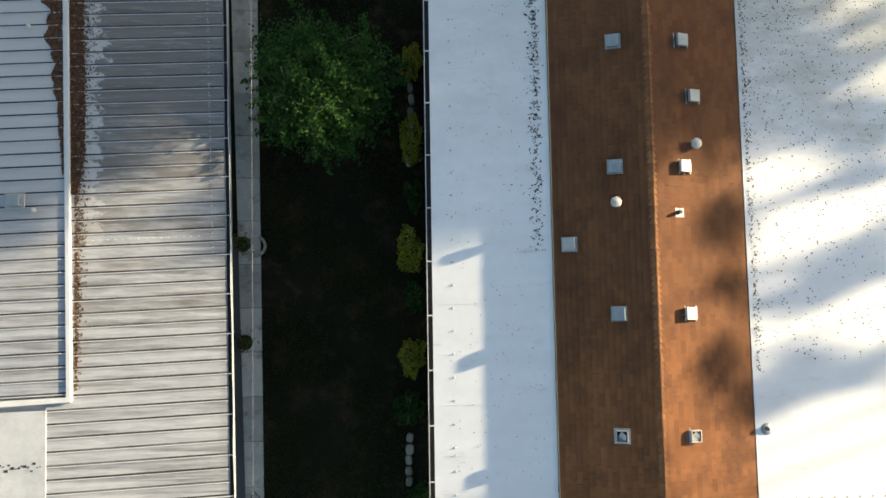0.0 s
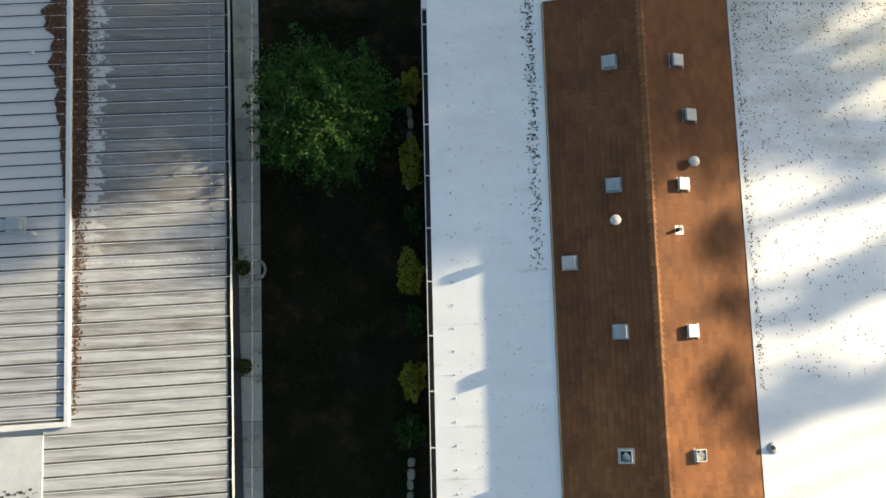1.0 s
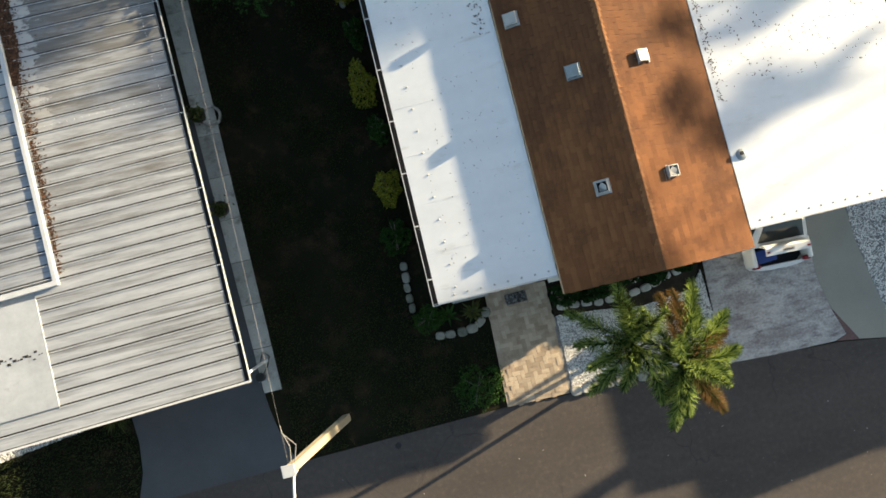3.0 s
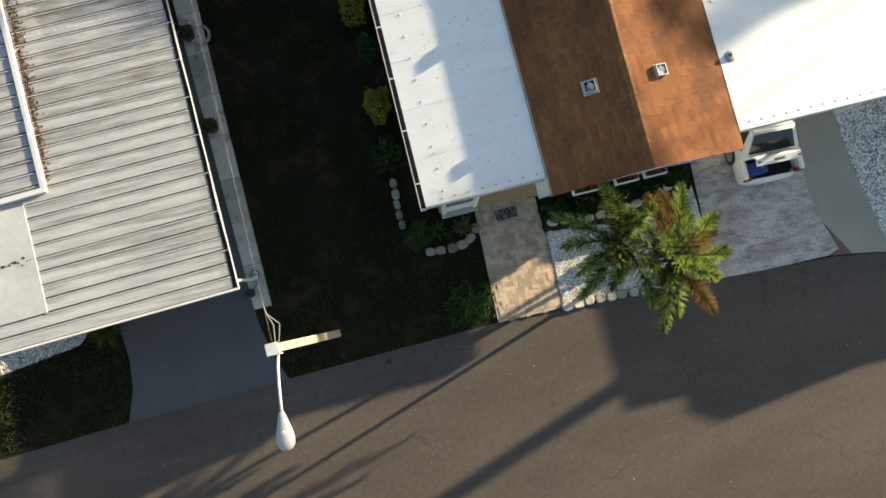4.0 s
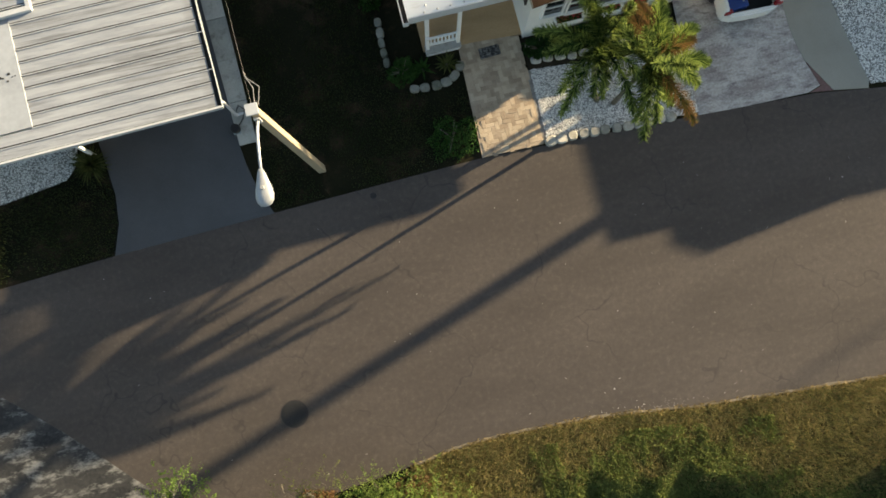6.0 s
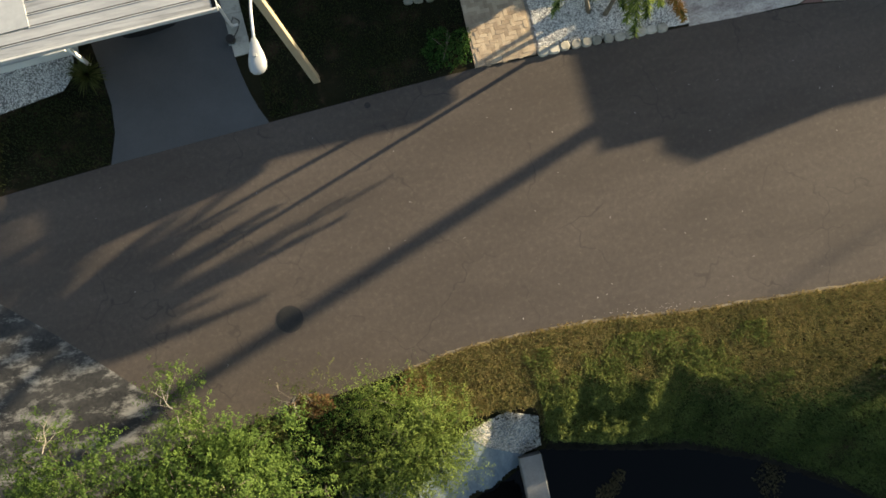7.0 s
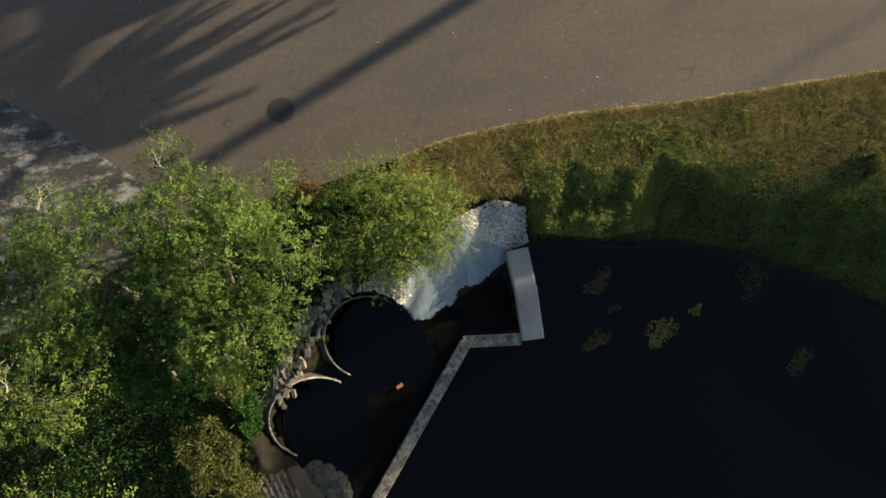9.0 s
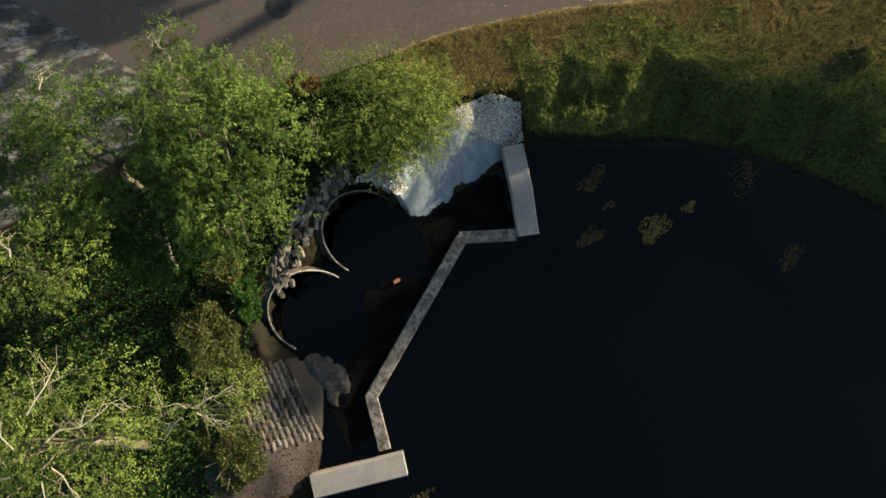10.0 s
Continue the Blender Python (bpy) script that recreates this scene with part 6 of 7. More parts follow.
        part("boot_sill", boxed(-0.66, 0.66, 0.0, 0.055, 0.60, 0.68, bevel=0.02), paint, car)
        part("boot_floor", boxed(-0.70, 0.70, 0.04, 0.62, 0.40, 0.44), DARK_HOLE, car, "near-black floor of the unlit boot")
        part("boot_bulkhead", boxed(-0.62, 0.62, 0.56, 0.60, 0.42, 0.92), DARK_HOLE, car)
        th = math.radians(77)
        lid = bmesh.new()
        u = Vector((0, -math.cos(th), math.sin(th)))
        w = Vector((0, -math.sin(th), -math.cos(th)))
        h0 = Vector((0, 0.62, 0.95))
        pr = [h0, h0 + u * 0.20 + w * -0.02, h0 + u * 0.36, h0 + u * 0.40 + w * 0.04, h0 + u * 0.39 + w * 0.23]
        left, right = [lid.verts.new(p + Vector((-0.60, 0, 0))) for p in pr], [lid.verts.new(p + Vector((0.60, 0, 0))) for p in pr]
        for k in range(4):
            lid.faces.new((left[k], right[k], right[k + 1], left[k + 1]))
        bmesh.ops.recalc_face_normals(lid, faces=lid.faces)
        bmesh.ops.solidify(lid, geom=lid.faces[:], thickness=0.045)
        lp = part("boot_lid", lid, paint, car, "raised white boot lid")
        mp = h0 + u * 0.425 + w * 0.13
        plate = part("number_plate", boxed(-0.16, 0.16, -0.005, 0.005, -0.045, 0.045), VENT_PALE, lp, "pale plate with dark bars")
        plate.matrix_basis = Matrix.Translation(mp) @ pose(0, 0, 0, -math.degrees(th), 0, 0)
        for k in range(5):
            part("plate_bar", boxed(-0.125 + 0.052 * k, -0.095 + 0.052 * k, -0.009, -0.0055, -0.022, 0.022), IRON, lp).matrix_basis = plate.matrix_basis
        for s in (-1, 1):
            q = part("lid_lamp", boxed(s * 0.50, s * 0.58, -0.012, 0.012, -0.025, 0.025, bevel=0.01), RED_LENS, lp, "small red lid lamp")
            q.matrix_basis = plate.matrix_basis
        for s in (-1, 1):
            part("lid_hinge", tube(bmesh.new(), [(s * 0.5, 0.54, 0.75), (s * 0.5, 0.60, 0.95), (s * 0.5, 0.56, 1.08)], 0.014, 5), IRON, car)
    return car


sedan("white sedan parked under the carport, boot lid raised", pose(9.36, -5.74, 0.02, 0, 0, -2), CAR_WHITE, True)
cool = thing("cooler_box", "blue plastic box in the open car boot", "box", pose(9.06, -5.40, 0.46, 0, 0, 4))
part("box_body", boxed(-0.30, 0.24, -0.17, 0.19, 0, 0.24, bevel=0.02), BLUE_PLASTIC, cool)
part("box_handle", boxed(0.10, 0.14, -0.03, 0.03, 0.24, 0.27, bevel=0.006), VENT_PALE, cool, "white clasp")
sedan("black car parked under the pan roof", pose(-7.02, -4.66, 0.012, 0, 0, 2), CAR_BLACK, False)

# hose reel by the corner
hose = thing("hose_reel", "dark hose reel on the path corner", "hose")
part("drum", cyl(bmesh.new(), (-4.98, -5.35, 0.06), 0.12, 0.12, 0.16, 16), IRON, hose)
part("stand", boxed(-5.08, -4.88, -5.48, -5.24, 0.03, 0.07, bevel=0.01), VENT_GREY, hose)
part("hose_tail", tube(bmesh.new(), [(-4.9, -5.3, 0.1), (-4.75, -5.1, 0.06), (-4.65, -4.85, 0.05), (-4.8, -4.7, 0.05), (-4.92, -4.95, 0.05)], 0.014, 5), IRON, hose)

# ---- the culvert: two mitred pipes, wing walls, apron, rubble ----
AXIS = Vector((0.707, -0.707, 0))
SIDE_ = Vector((0.707, 0.707, 0))


def culvert_pipe(cx, cy, zc, R, seed):
    r = random.Random(seed)
    p = thing("culvert_pipe", "large rusted corrugated steel culvert pipe, mitred end", "pipe", group="culvert pipes")
    bm = bmesh.new()
    n = 56
    rows = []
    back = 16
    for j in range(back + 1):
        row = []
        for k in range(n + 1):
            f = math.pi * 2 * k / n
            s0 = -R * math.sin(f)
            s = s0 + (-3.2 - s0) * (j / back)
            rr = R * (1 - (0.022 * (1 + math.sin(s * 46)) * (0 if j == 0 else 1)))
            row.append(bm.verts.new(Vector((cx, cy, zc)) + AXIS * s + SIDE_ * (rr * math.cos(f)) + Vector((0, 0, rr * math.sin(f)))))
        rows.append(row)
    for a, b in zip(rows, rows[1:]):
        for k in range(n):
            bm.faces.new((a[k], b[k], b[k + 1], a[k + 1]))
    bmesh.ops.remove_doubles(bm, verts=bm.verts, dist=0.0005)
    part("barrel", bm, PIPE_METAL, p, smooth=True)
    rim = bmesh.new()
    pts, w = [], []
    for k in range(n // 2 + 9):
        f = -0.25 + (math.pi + 0.5) * k / (n // 2 + 8)
        pts.append(Vector((cx, cy, zc)) + AXIS * (-R * math.sin(f)) + SIDE_ * (R * math.cos(f)) + Vector((0, 0, R * math.sin(f))))
        w.append(0.030 + r.uniform(-0.007, 0.009))
    tube(rim, pts, w, 6)
    part("rim", rim, surface("pale_rust_rim", (0.025, 0.023, 0.021), (0.26, 0.255, 0.24), big=3, fine=14, rough=0.6, metal=0.2, spread=(0.42, 0.62)), p, "pale battered pipe rim", smooth=True)
    # black disc standing in for the unlit depth of the pipe
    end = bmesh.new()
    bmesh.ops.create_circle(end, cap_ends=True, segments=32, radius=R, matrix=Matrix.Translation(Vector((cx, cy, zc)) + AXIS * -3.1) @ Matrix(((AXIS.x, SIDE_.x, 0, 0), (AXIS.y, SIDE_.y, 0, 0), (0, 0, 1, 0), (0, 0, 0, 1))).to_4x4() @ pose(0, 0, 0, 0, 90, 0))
    part("unlit_end", end, DARK_HOLE, p)


culvert_pipe(-4.42, -19.72, -1.30, 1.16, 1)
culvert_pipe(-6.35, -21.50, -1.32, 1.16, 2)


def wall_run(name, label, line, width, tops, bottom, mat):
    ob = thing(name, label, "wall", kind="structure")
    for (a, b), (za, zb) in zip(zip(line, line[1:]), zip(tops, tops[1:])):
        A, B = Vector((*a, 0)), Vector((*b, 0))
        d = (B - A).normalized()
        s = Vector((-d.y, d.x, 0)) * width / 2
        A, B = A - d * width * 0.0, B + d * width * 0.25
        bm = bmesh.new()
        steps = max(2, int((B - A).length / 0.35))
        rs = []
        for k in range(steps + 1):
            p, z = A.lerp(B, k / steps), za + (zb - za) * k / steps
            j = lambda q: 0.012 * noise.noise(Vector((p.x * 3 + q, p.y * 3, q)))
            rs.append([bm.verts.new((p + s * (1 + j(1)) * g).to_tuple()[:2] + (zz,)) for g, zz in ((-1, bottom), (-1, z - 0.03 + j(2)), (-0.9, z + j(3)), (0.9, z + j(4)), (1, z - 0.03 + j(5)), (1, bottom))])
        for u, w in zip(rs, rs[1:]):
            for k in range(5):
                bm.faces.new((u[k], u[k + 1], w[k + 1], w[k]))
        bm.faces.new(rs[0])
        bm.faces.new(rs[-1][::-1])
        bmesh.ops.recalc_face_normals(bm, faces=bm.faces)
        part("wall_length", bm, mat, ob)
    return ob


MOSSY = surface("stained_culvert_concrete", (0.066, 0.063, 0.056), (0.215, 0.205, 0.188), big=2.6, fine=14, rough=0.95, spread=(0.4, 0.62), stain=(0.030, 0.028, 0.023), stain_at=(0.47, 0.60), relief=0.7, dist=0.012)
SLABC = surface("pale_culvert_concrete", (0.122, 0.120, 0.117), (0.215, 0.212, 0.207), big=1.6, fine=18, rough=0.9, stain=(0.085, 0.082, 0.074), stain_at=(0.58, 0.80), relief=0.5)
wall_run("wing_wall", "pale weathered concrete wing wall above the pond", [(0.14, -18.35), (0.10, -19.6), (-0.02, -20.72)], 0.62, [-0.78, -0.95, -1.05], -2.4, SLABC)
wall_run("weir_wall", "low moss-stained concrete weir wall in dark water", [(-0.35, -20.78), (-1.85, -20.48), (-5.42, -24.15), (-5.40, -25.55)], 0.34, [-1.13, -1.16, -1.16, -1.14], -2.4, MOSSY)
wall_run("wing_wall", "stained concrete wing wall end at the water", [(-7.5, -26.05), (-5.10, -26.10)], 0.64, [-0.80, -0.92], -2.4, SLABC)


def drape(name, poly, step, off, mat, label, category, rough=0.0, seed=1, ragged=0.0):
    """A patch that lies on the ground."""
    r = np.random.default_rng(seed)
    xs = np.arange(min(p[0] for p in poly), max(p[0] for p in poly) + step, step)
    ys = np.arange(min(p[1] for p in poly), max(p[1] for p in poly) + step, step)
    X, Y = np.meshgrid(xs, ys)
    X = X + r.uniform(-0.3, 0.3, X.shape) * step
    Y = Y + r.uniform(-0.3, 0.3, X.shape) * step
    Z = ground_z(X, Y) + off + r.normal(0, rough, X.shape)
    torn = np.array([noise.fractal(Vector((a * 1.6, b * 1.6, seed)), 1.0, 2.0, 4) for a, b in zip(X.ravel(), Y.ravel())]).reshape(X.shape)
    ok = inside(poly, X.ravel(), Y.ravel()).reshape(X.shape) & (edge_distance(poly, X, Y) > ragged * (0.4 + torn))
    i = np.arange(X.size).reshape(X.shape)
    cell = ok[:-1, :-1] & ok[1:, :-1] & ok[:-1, 1:] & ok[1:, 1:]
    f = np.stack([i[:-1, :-1][cell], i[:-1, 1:][cell], i[1:, 1:][cell], i[1:, :-1][cell]], -1)
    me = bpy.data.meshes.new(name)
    me.from_pydata(np.stack([X, Y, Z], -1).reshape(-1, 3).tolist(), [], f.tolist())
    bm = bmesh.new()
    bm.from_mesh(me)
    bmesh.ops.delete(bm, geom=[v for v in bm.verts if not v.link_faces], context="VERTS")
    bm.to_mesh(me)
    bm.free()
    me.polygons.foreach_set("use_smooth", [True] * len(me.polygons))
    me.materials.append(mat)
    return tagged(new(name, me), label, category, kind="structure")


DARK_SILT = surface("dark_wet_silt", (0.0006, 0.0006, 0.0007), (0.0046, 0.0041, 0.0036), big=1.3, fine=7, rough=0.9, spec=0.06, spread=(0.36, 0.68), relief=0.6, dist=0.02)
drape("apron", [(-3.55, -19.85), (-2.6, -19.75), (-0.2, -18.75), (0.1, -18.2), (0.6, -17.9), (0.45, -17.2), (-0.3, -16.95), (-1.4, -17.0), (-2.4, -17.6), (-3.5, -18.1), (-4.4, -18.2), (-4.0, -18.9)], 0.045, 0.06, APRON, "pale crushed stone apron on the bank, blue shade in its colour", "apron", 0.008, ragged=0.3)
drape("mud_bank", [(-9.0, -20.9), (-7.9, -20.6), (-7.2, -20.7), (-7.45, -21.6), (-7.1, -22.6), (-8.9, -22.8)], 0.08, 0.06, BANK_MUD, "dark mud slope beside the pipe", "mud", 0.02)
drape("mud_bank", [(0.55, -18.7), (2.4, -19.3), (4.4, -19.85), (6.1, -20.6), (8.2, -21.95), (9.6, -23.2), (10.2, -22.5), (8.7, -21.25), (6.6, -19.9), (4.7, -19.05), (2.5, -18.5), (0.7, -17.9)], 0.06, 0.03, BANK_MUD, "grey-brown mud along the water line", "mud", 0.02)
rng = np.random.default_rng(17)
x, y = scatter(rng, [(-1.5, -17.2), (-0.2, -16.95), (0.6, -17.3), (0.55, -18.2), (0.0, -18.3), (-0.9, -17.8)], 4200)
v, f = rocks(rng, np.stack([x, y, ground_z(x, y) + 0.065], -1), 0.020)
stuff("apron_stones", v, f, APRON_STONE, "white crushed stones at the apron head", "stones")
x, y = scatter(rng, [(-4.6, -18.5), (-3.4, -17.9), (-3.0, -18.9), (-3.7, -19.3)], 1100)
v, f = rocks(rng, np.stack([x, y, ground_z(x, y) + 0.06], -1), 0.035)
stuff("apron_stones", v, f, APRON_STONE, "white crushed stones beside the pipe", "stones")
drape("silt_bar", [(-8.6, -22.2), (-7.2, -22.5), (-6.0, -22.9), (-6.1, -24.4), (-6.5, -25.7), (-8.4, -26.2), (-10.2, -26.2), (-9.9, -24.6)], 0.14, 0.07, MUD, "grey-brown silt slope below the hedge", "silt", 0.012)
# a low fan of pale silt at the foot of the bags
X, Y = np.meshgrid(np.arange(-7.5, -5.2, 0.04), np.arange(-24.5, -22.1, 0.04))
R2 = np.hypot((X + 6.42 + 0.25 * (Y + 23.2)) / 0.92, (Y + 23.25) / 1.0)
lump = np.array([noise.fractal(Vector((a * 1.5, b * 1.5, 3.0)), 1.0, 2.0, 4) for a, b in zip(X.ravel(), Y.ravel())]).reshape(X.shape)
Z = WATER_Z - 0.035 + 0.14 * np.clip(1 - R2, 0, 1) ** 0.8 + 0.085 * lump - 0.05 * np.clip((X + 6.4) / 0.8, 0, 1)
ok = (R2 < 0.98) & (Z > WATER_Z + 0.004)
i = np.arange(X.size).reshape(X.shape)
cell = ok[:-1, :-1] & ok[1:, :-1] & ok[:-1, 1:] & ok[1:, 1:]
me = bpy.data.meshes.new("silt_fan")
me.from_pydata(np.stack([X, Y, Z], -1).reshape(-1, 3).tolist(), [], np.stack([i[:-1, :-1][cell], i[:-1, 1:][cell], i[1:, 1:][cell], i[1:, :-1][cell]], -1).tolist())
me.polygons.foreach_set("use_smooth", [True] * len(me.polygons))
me.materials.append(surface("pale_silt", (0.012, 0.0115, 0.010), (0.13, 0.125, 0.115), big=1.3, fine=9, rough=0.95, spec=0.1, spread=(0.36, 0.66), stretch=(2.0, 0.7, 1), relief=0.4))
tagged(new("silt_fan", me), "low fan of pale silt in shallow water", "silt", kind="structure")
rg = np.random.default_rng(41)
x, y = scatter(rg, [(-8.4, -23.6), (-6.9, -24.6), (-6.3, -25.3), (-6.6, -25.8), (-8.4, -26.2), (-9.8, -26.0), (-9.4, -24.4)], 1500)
tagged(quads("slope_litter", leaf_quads(rg, np.stack([x, y, ground_z(x, y) + 0.09 + rg.uniform(0, 0.02, len(x))], -1), 0.026, up=2.5), SLOPE_LITTER), "red-brown dead leaves on the silt slope", "leaves", kind="stuff")
# brown silt flats that just show in the shallow basin
rg = np.random.default_rng(29)
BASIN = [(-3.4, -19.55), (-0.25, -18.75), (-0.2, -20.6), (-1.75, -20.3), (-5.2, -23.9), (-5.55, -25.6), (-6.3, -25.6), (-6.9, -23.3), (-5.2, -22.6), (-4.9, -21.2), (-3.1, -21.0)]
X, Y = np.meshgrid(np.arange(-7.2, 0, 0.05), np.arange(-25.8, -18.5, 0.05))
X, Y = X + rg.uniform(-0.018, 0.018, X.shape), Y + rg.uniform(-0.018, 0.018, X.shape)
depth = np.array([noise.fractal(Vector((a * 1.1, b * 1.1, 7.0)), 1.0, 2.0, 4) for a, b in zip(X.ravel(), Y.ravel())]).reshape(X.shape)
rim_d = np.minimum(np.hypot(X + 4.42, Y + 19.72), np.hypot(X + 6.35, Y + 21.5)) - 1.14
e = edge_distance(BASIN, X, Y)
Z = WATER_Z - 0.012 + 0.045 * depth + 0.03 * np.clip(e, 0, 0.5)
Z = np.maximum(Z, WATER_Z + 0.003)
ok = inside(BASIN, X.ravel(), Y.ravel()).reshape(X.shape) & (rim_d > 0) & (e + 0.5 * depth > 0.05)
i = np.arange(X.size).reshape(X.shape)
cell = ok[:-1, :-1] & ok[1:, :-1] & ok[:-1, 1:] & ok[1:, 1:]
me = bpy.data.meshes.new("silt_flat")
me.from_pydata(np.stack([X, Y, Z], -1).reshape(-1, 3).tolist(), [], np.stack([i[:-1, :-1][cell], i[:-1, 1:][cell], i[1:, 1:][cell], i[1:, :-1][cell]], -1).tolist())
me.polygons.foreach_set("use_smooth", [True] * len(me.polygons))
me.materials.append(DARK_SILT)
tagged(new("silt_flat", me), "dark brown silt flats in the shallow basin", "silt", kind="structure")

# bagged concrete revetment, in rows down the slope
rev = thing("bag_revetment", "rows of hardened concrete sandbags on the slope", "revetment", kind="structure")
bag = bmesh.new()
bmesh.ops.create_cube(bag, size=1, matrix=Matrix.Diagonal((0.118, 0.27, 0.08, 1)))
bmesh.ops.bevel(bag, geom=bag.edges[:], offset=0.034, segments=1, affect="EDGES")
bag_me = bpy.data.meshes.new("sandbag")
bag.to_mesh(bag_me)
bag.free()
bag_me.materials.append(surface("muddy_sandbag", (0.012, 0.010, 0.008), (0.115, 0.104, 0.090), big=1.2, fine=20, rough=0.95, pieces=0.5, relief=0.6, dist=0.02))
r = random.Random(4)
for i in range(12):
    for j in range(9):
        x = -8.75 + 0.124 * i + r.uniform(-0.012, 0.012) + 0.05 * j * (0.4 + 0.04 * i)
        y = -22.45 - 0.262 * j - 0.08 * (i % 2) - 0.02 * i + r.uniform(-0.02, 0.02)
        if x < -6.55:
            piece("sandbag", bag_me, rev, pose(x, y, float(ground_z(x, y)) + 0.085, r.uniform(-5, 5), r.uniform(2, 14), 8 + r.uniform(-8, 8)))

# broken blocks tipped round the pipe heads
r = random.Random(8)
line = [(-7.1, -20.75), (-6.65, -20.05), (-6.3, -19.75), (-5.95, -19.15), (-5.55, -18.75), (-4.85, -18.3), (-4.3, -18.05)]
for k in range(140):
    q = k / 139 * (len(line) - 1.001)
    a, b = line[int(q)], line[int(q) + 1]
    t = q - int(q)
    x, y = a[0] + (b[0] - a[0]) * t + 0.12, a[1] + (b[1] - a[1]) * t - 0.12
    out = r.uniform(-0.10, 0.46)
    x, y = x - 0.707 * out + r.uniform(-0.05, 0.05), y + 0.707 * out + r.uniform(-0.05, 0.05)
    sx, sy, sz = r.uniform(0.035, 0.075), r.uniform(0.05, 0.17), r.uniform(0.03, 0.055)
    bm = boxed(-sx, sx, -sy, sy, -sz, sz)
    for vv in bm.verts:
        vv.co += Vector((r.uniform(-0.025, 0.025), r.uniform(-0.03, 0.03), r.uniform(-0.015, 0.015)))
    bmesh.ops.bevel(bm, geom=bm.edges[:], offset=0.012, segments=1, affect="EDGES")
    ob = part("rubble_block", bm, RUBBLE)
    ob.matrix_basis = pose(x, y, max(float(ground_z(x, y)), -0.30) + 0.05 + r.uniform(0, 0.08), r.uniform(-14, 14), r.uniform(-14, 14), r.uniform(-50, 30))
    tagged(ob, "broken pale rubble block beside a culvert pipe", "rubble", "pipe rubble")
bm = boxed(-0.1, 0.1, -0.05, 0.05, -0.04, 0.04, bevel=0.01)
ob = part("rubble_block", bm, surface("red_brick", (0.20, 0.07, 0.035), (0.34, 0.14, 0.08), big=5, fine=30))
ob.matrix_basis = pose(-3.95, -21.2, WATER_Z + 0.04, 5, 4, 20)
tagged(ob, "lone red brick in the shallow basin", "brick", "pipe rubble")

# floating pond weed
for k, (x, y, rr, cnt) in enumerate(((3.55, -21.6, 0.42, 420), (4.66, -21.25, 0.17, 120), (1.8, -21.4, 0.34, 260), (7.1, -23.3, 0.36, 260), (2.15, -19.75, 0.36, 300), (6.6, -20.7, 0.6, 340), (2.4, -20.6, 0.2, 40), (-4.7, -27.1, 0.2, 80))):
    r2 = np.random.default_rng(200 + k)
    a, d = r2.uniform(0, math.tau, cnt), rr * np.sqrt(r2.uniform(0, 1, cnt))
    lump = r2.normal(0, rr * 0.5, (5, 2))[r2.integers(0, 5, cnt)]
    d *= 0.62
    c = np.stack([x + lump[:, 0] + d * np.cos(a) * 1.1, y + lump[:, 1] * 0.7 + d * np.sin(a) * 0.7 + 0.3 * (d * np.cos(a) + lump[:, 0]), WATER_Z + 0.01 + r2.uniform(0, 0.03, cnt)], -1)
    tagged(quads("pond_weed", leaf_quads(r2, c, 0.04, up=3.0), WEED if k < 2 else WEED_DIM), "floating patch of yellow-brown pond weed" if k < 2 else "dim sunken patch of brown pond weed", "pond weed", kind="stuff")

# dead stick on the grass bank
tagged(part("dead_branch", tube(bmesh.new(), [(5.0, -16.75, -0.1), (5.25, -16.6, -0.06), (5.5, -16.62, -0.1)], [0.02, 0.016, 0.008], 5), PALE_BARK), "pale dead branch lying on the grass", "branch")


# ---- grass, litter, shingles ----
def blades(rng, x, y, z, height, width, lean=0.6):
    n = len(x)
    a = rng.uniform(0, math.tau, n)
    h = height * rng.uniform(0.5, 1.3, n)
    o = np.stack([x, y, z], -1)
    s = np.stack([-np.sin(a), np.cos(a), np.zeros(n)], -1) * width
    tip = o + np.stack([np.cos(a) * h * lean, np.sin(a) * h * lean, h], -1)
    return np.stack([o - s, o + s, tip + s * 0.25, tip - s * 0.25], 1)


rng = np.random.default_rng(23)
BANK = [(-2.6, -15.32), (-1.2, -15.12), (0, -15.1), (1.9, -15.2), (3.3, -15.35), (5, -15.62), (8, -15.92), (11, -16.18), (16, -16.8), (16, -26), (10.1, -22.7), (8.5, -21.3), (6.4, -19.95), (4.6, -19.15), (2.5, -18.65), (0.7, -18.1), (0.6, -17.0), (-1.2, -16.8), (-2.4, -17.3)]
x, y = scatter(rng, BANK, 170000)
keep = edge_distance(ROAD_S, x, y, False) > 0.01
x, y = x[keep], y[keep]
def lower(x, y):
    """Where the straw of the upper bank gives way to greener grass, darkened along the shade edge."""
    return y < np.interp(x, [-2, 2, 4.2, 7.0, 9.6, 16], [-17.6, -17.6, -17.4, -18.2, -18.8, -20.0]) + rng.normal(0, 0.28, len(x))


low_lying = lower(x, y)
tagged(quads("bank_grass", blades(rng, x[~low_lying], y[~low_lying], ground_z(x[~low_lying], y[~low_lying]), 0.11, 0.0065, 0.8), GRASS_BANK), "rough green and straw-coloured bank grass", "grass", kind="stuff")
tagged(quads("bank_grass", blades(rng, x[low_lying], y[low_lying], ground_z(x[low_lying], y[low_lying]), 0.12, 0.0075, 0.8), GRASS_LOW), "dark green grass low on the bank, shade in its colour", "grass", kind="stuff")
gx_, gy_ = scatter(rng, BANK, 6500)
dry = ~lower(gx_, gy_)
gx_, gy_ = gx_[dry], gy_[dry]
gx_, gy_ = np.repeat(gx_, 14), np.repeat(gy_, 14)
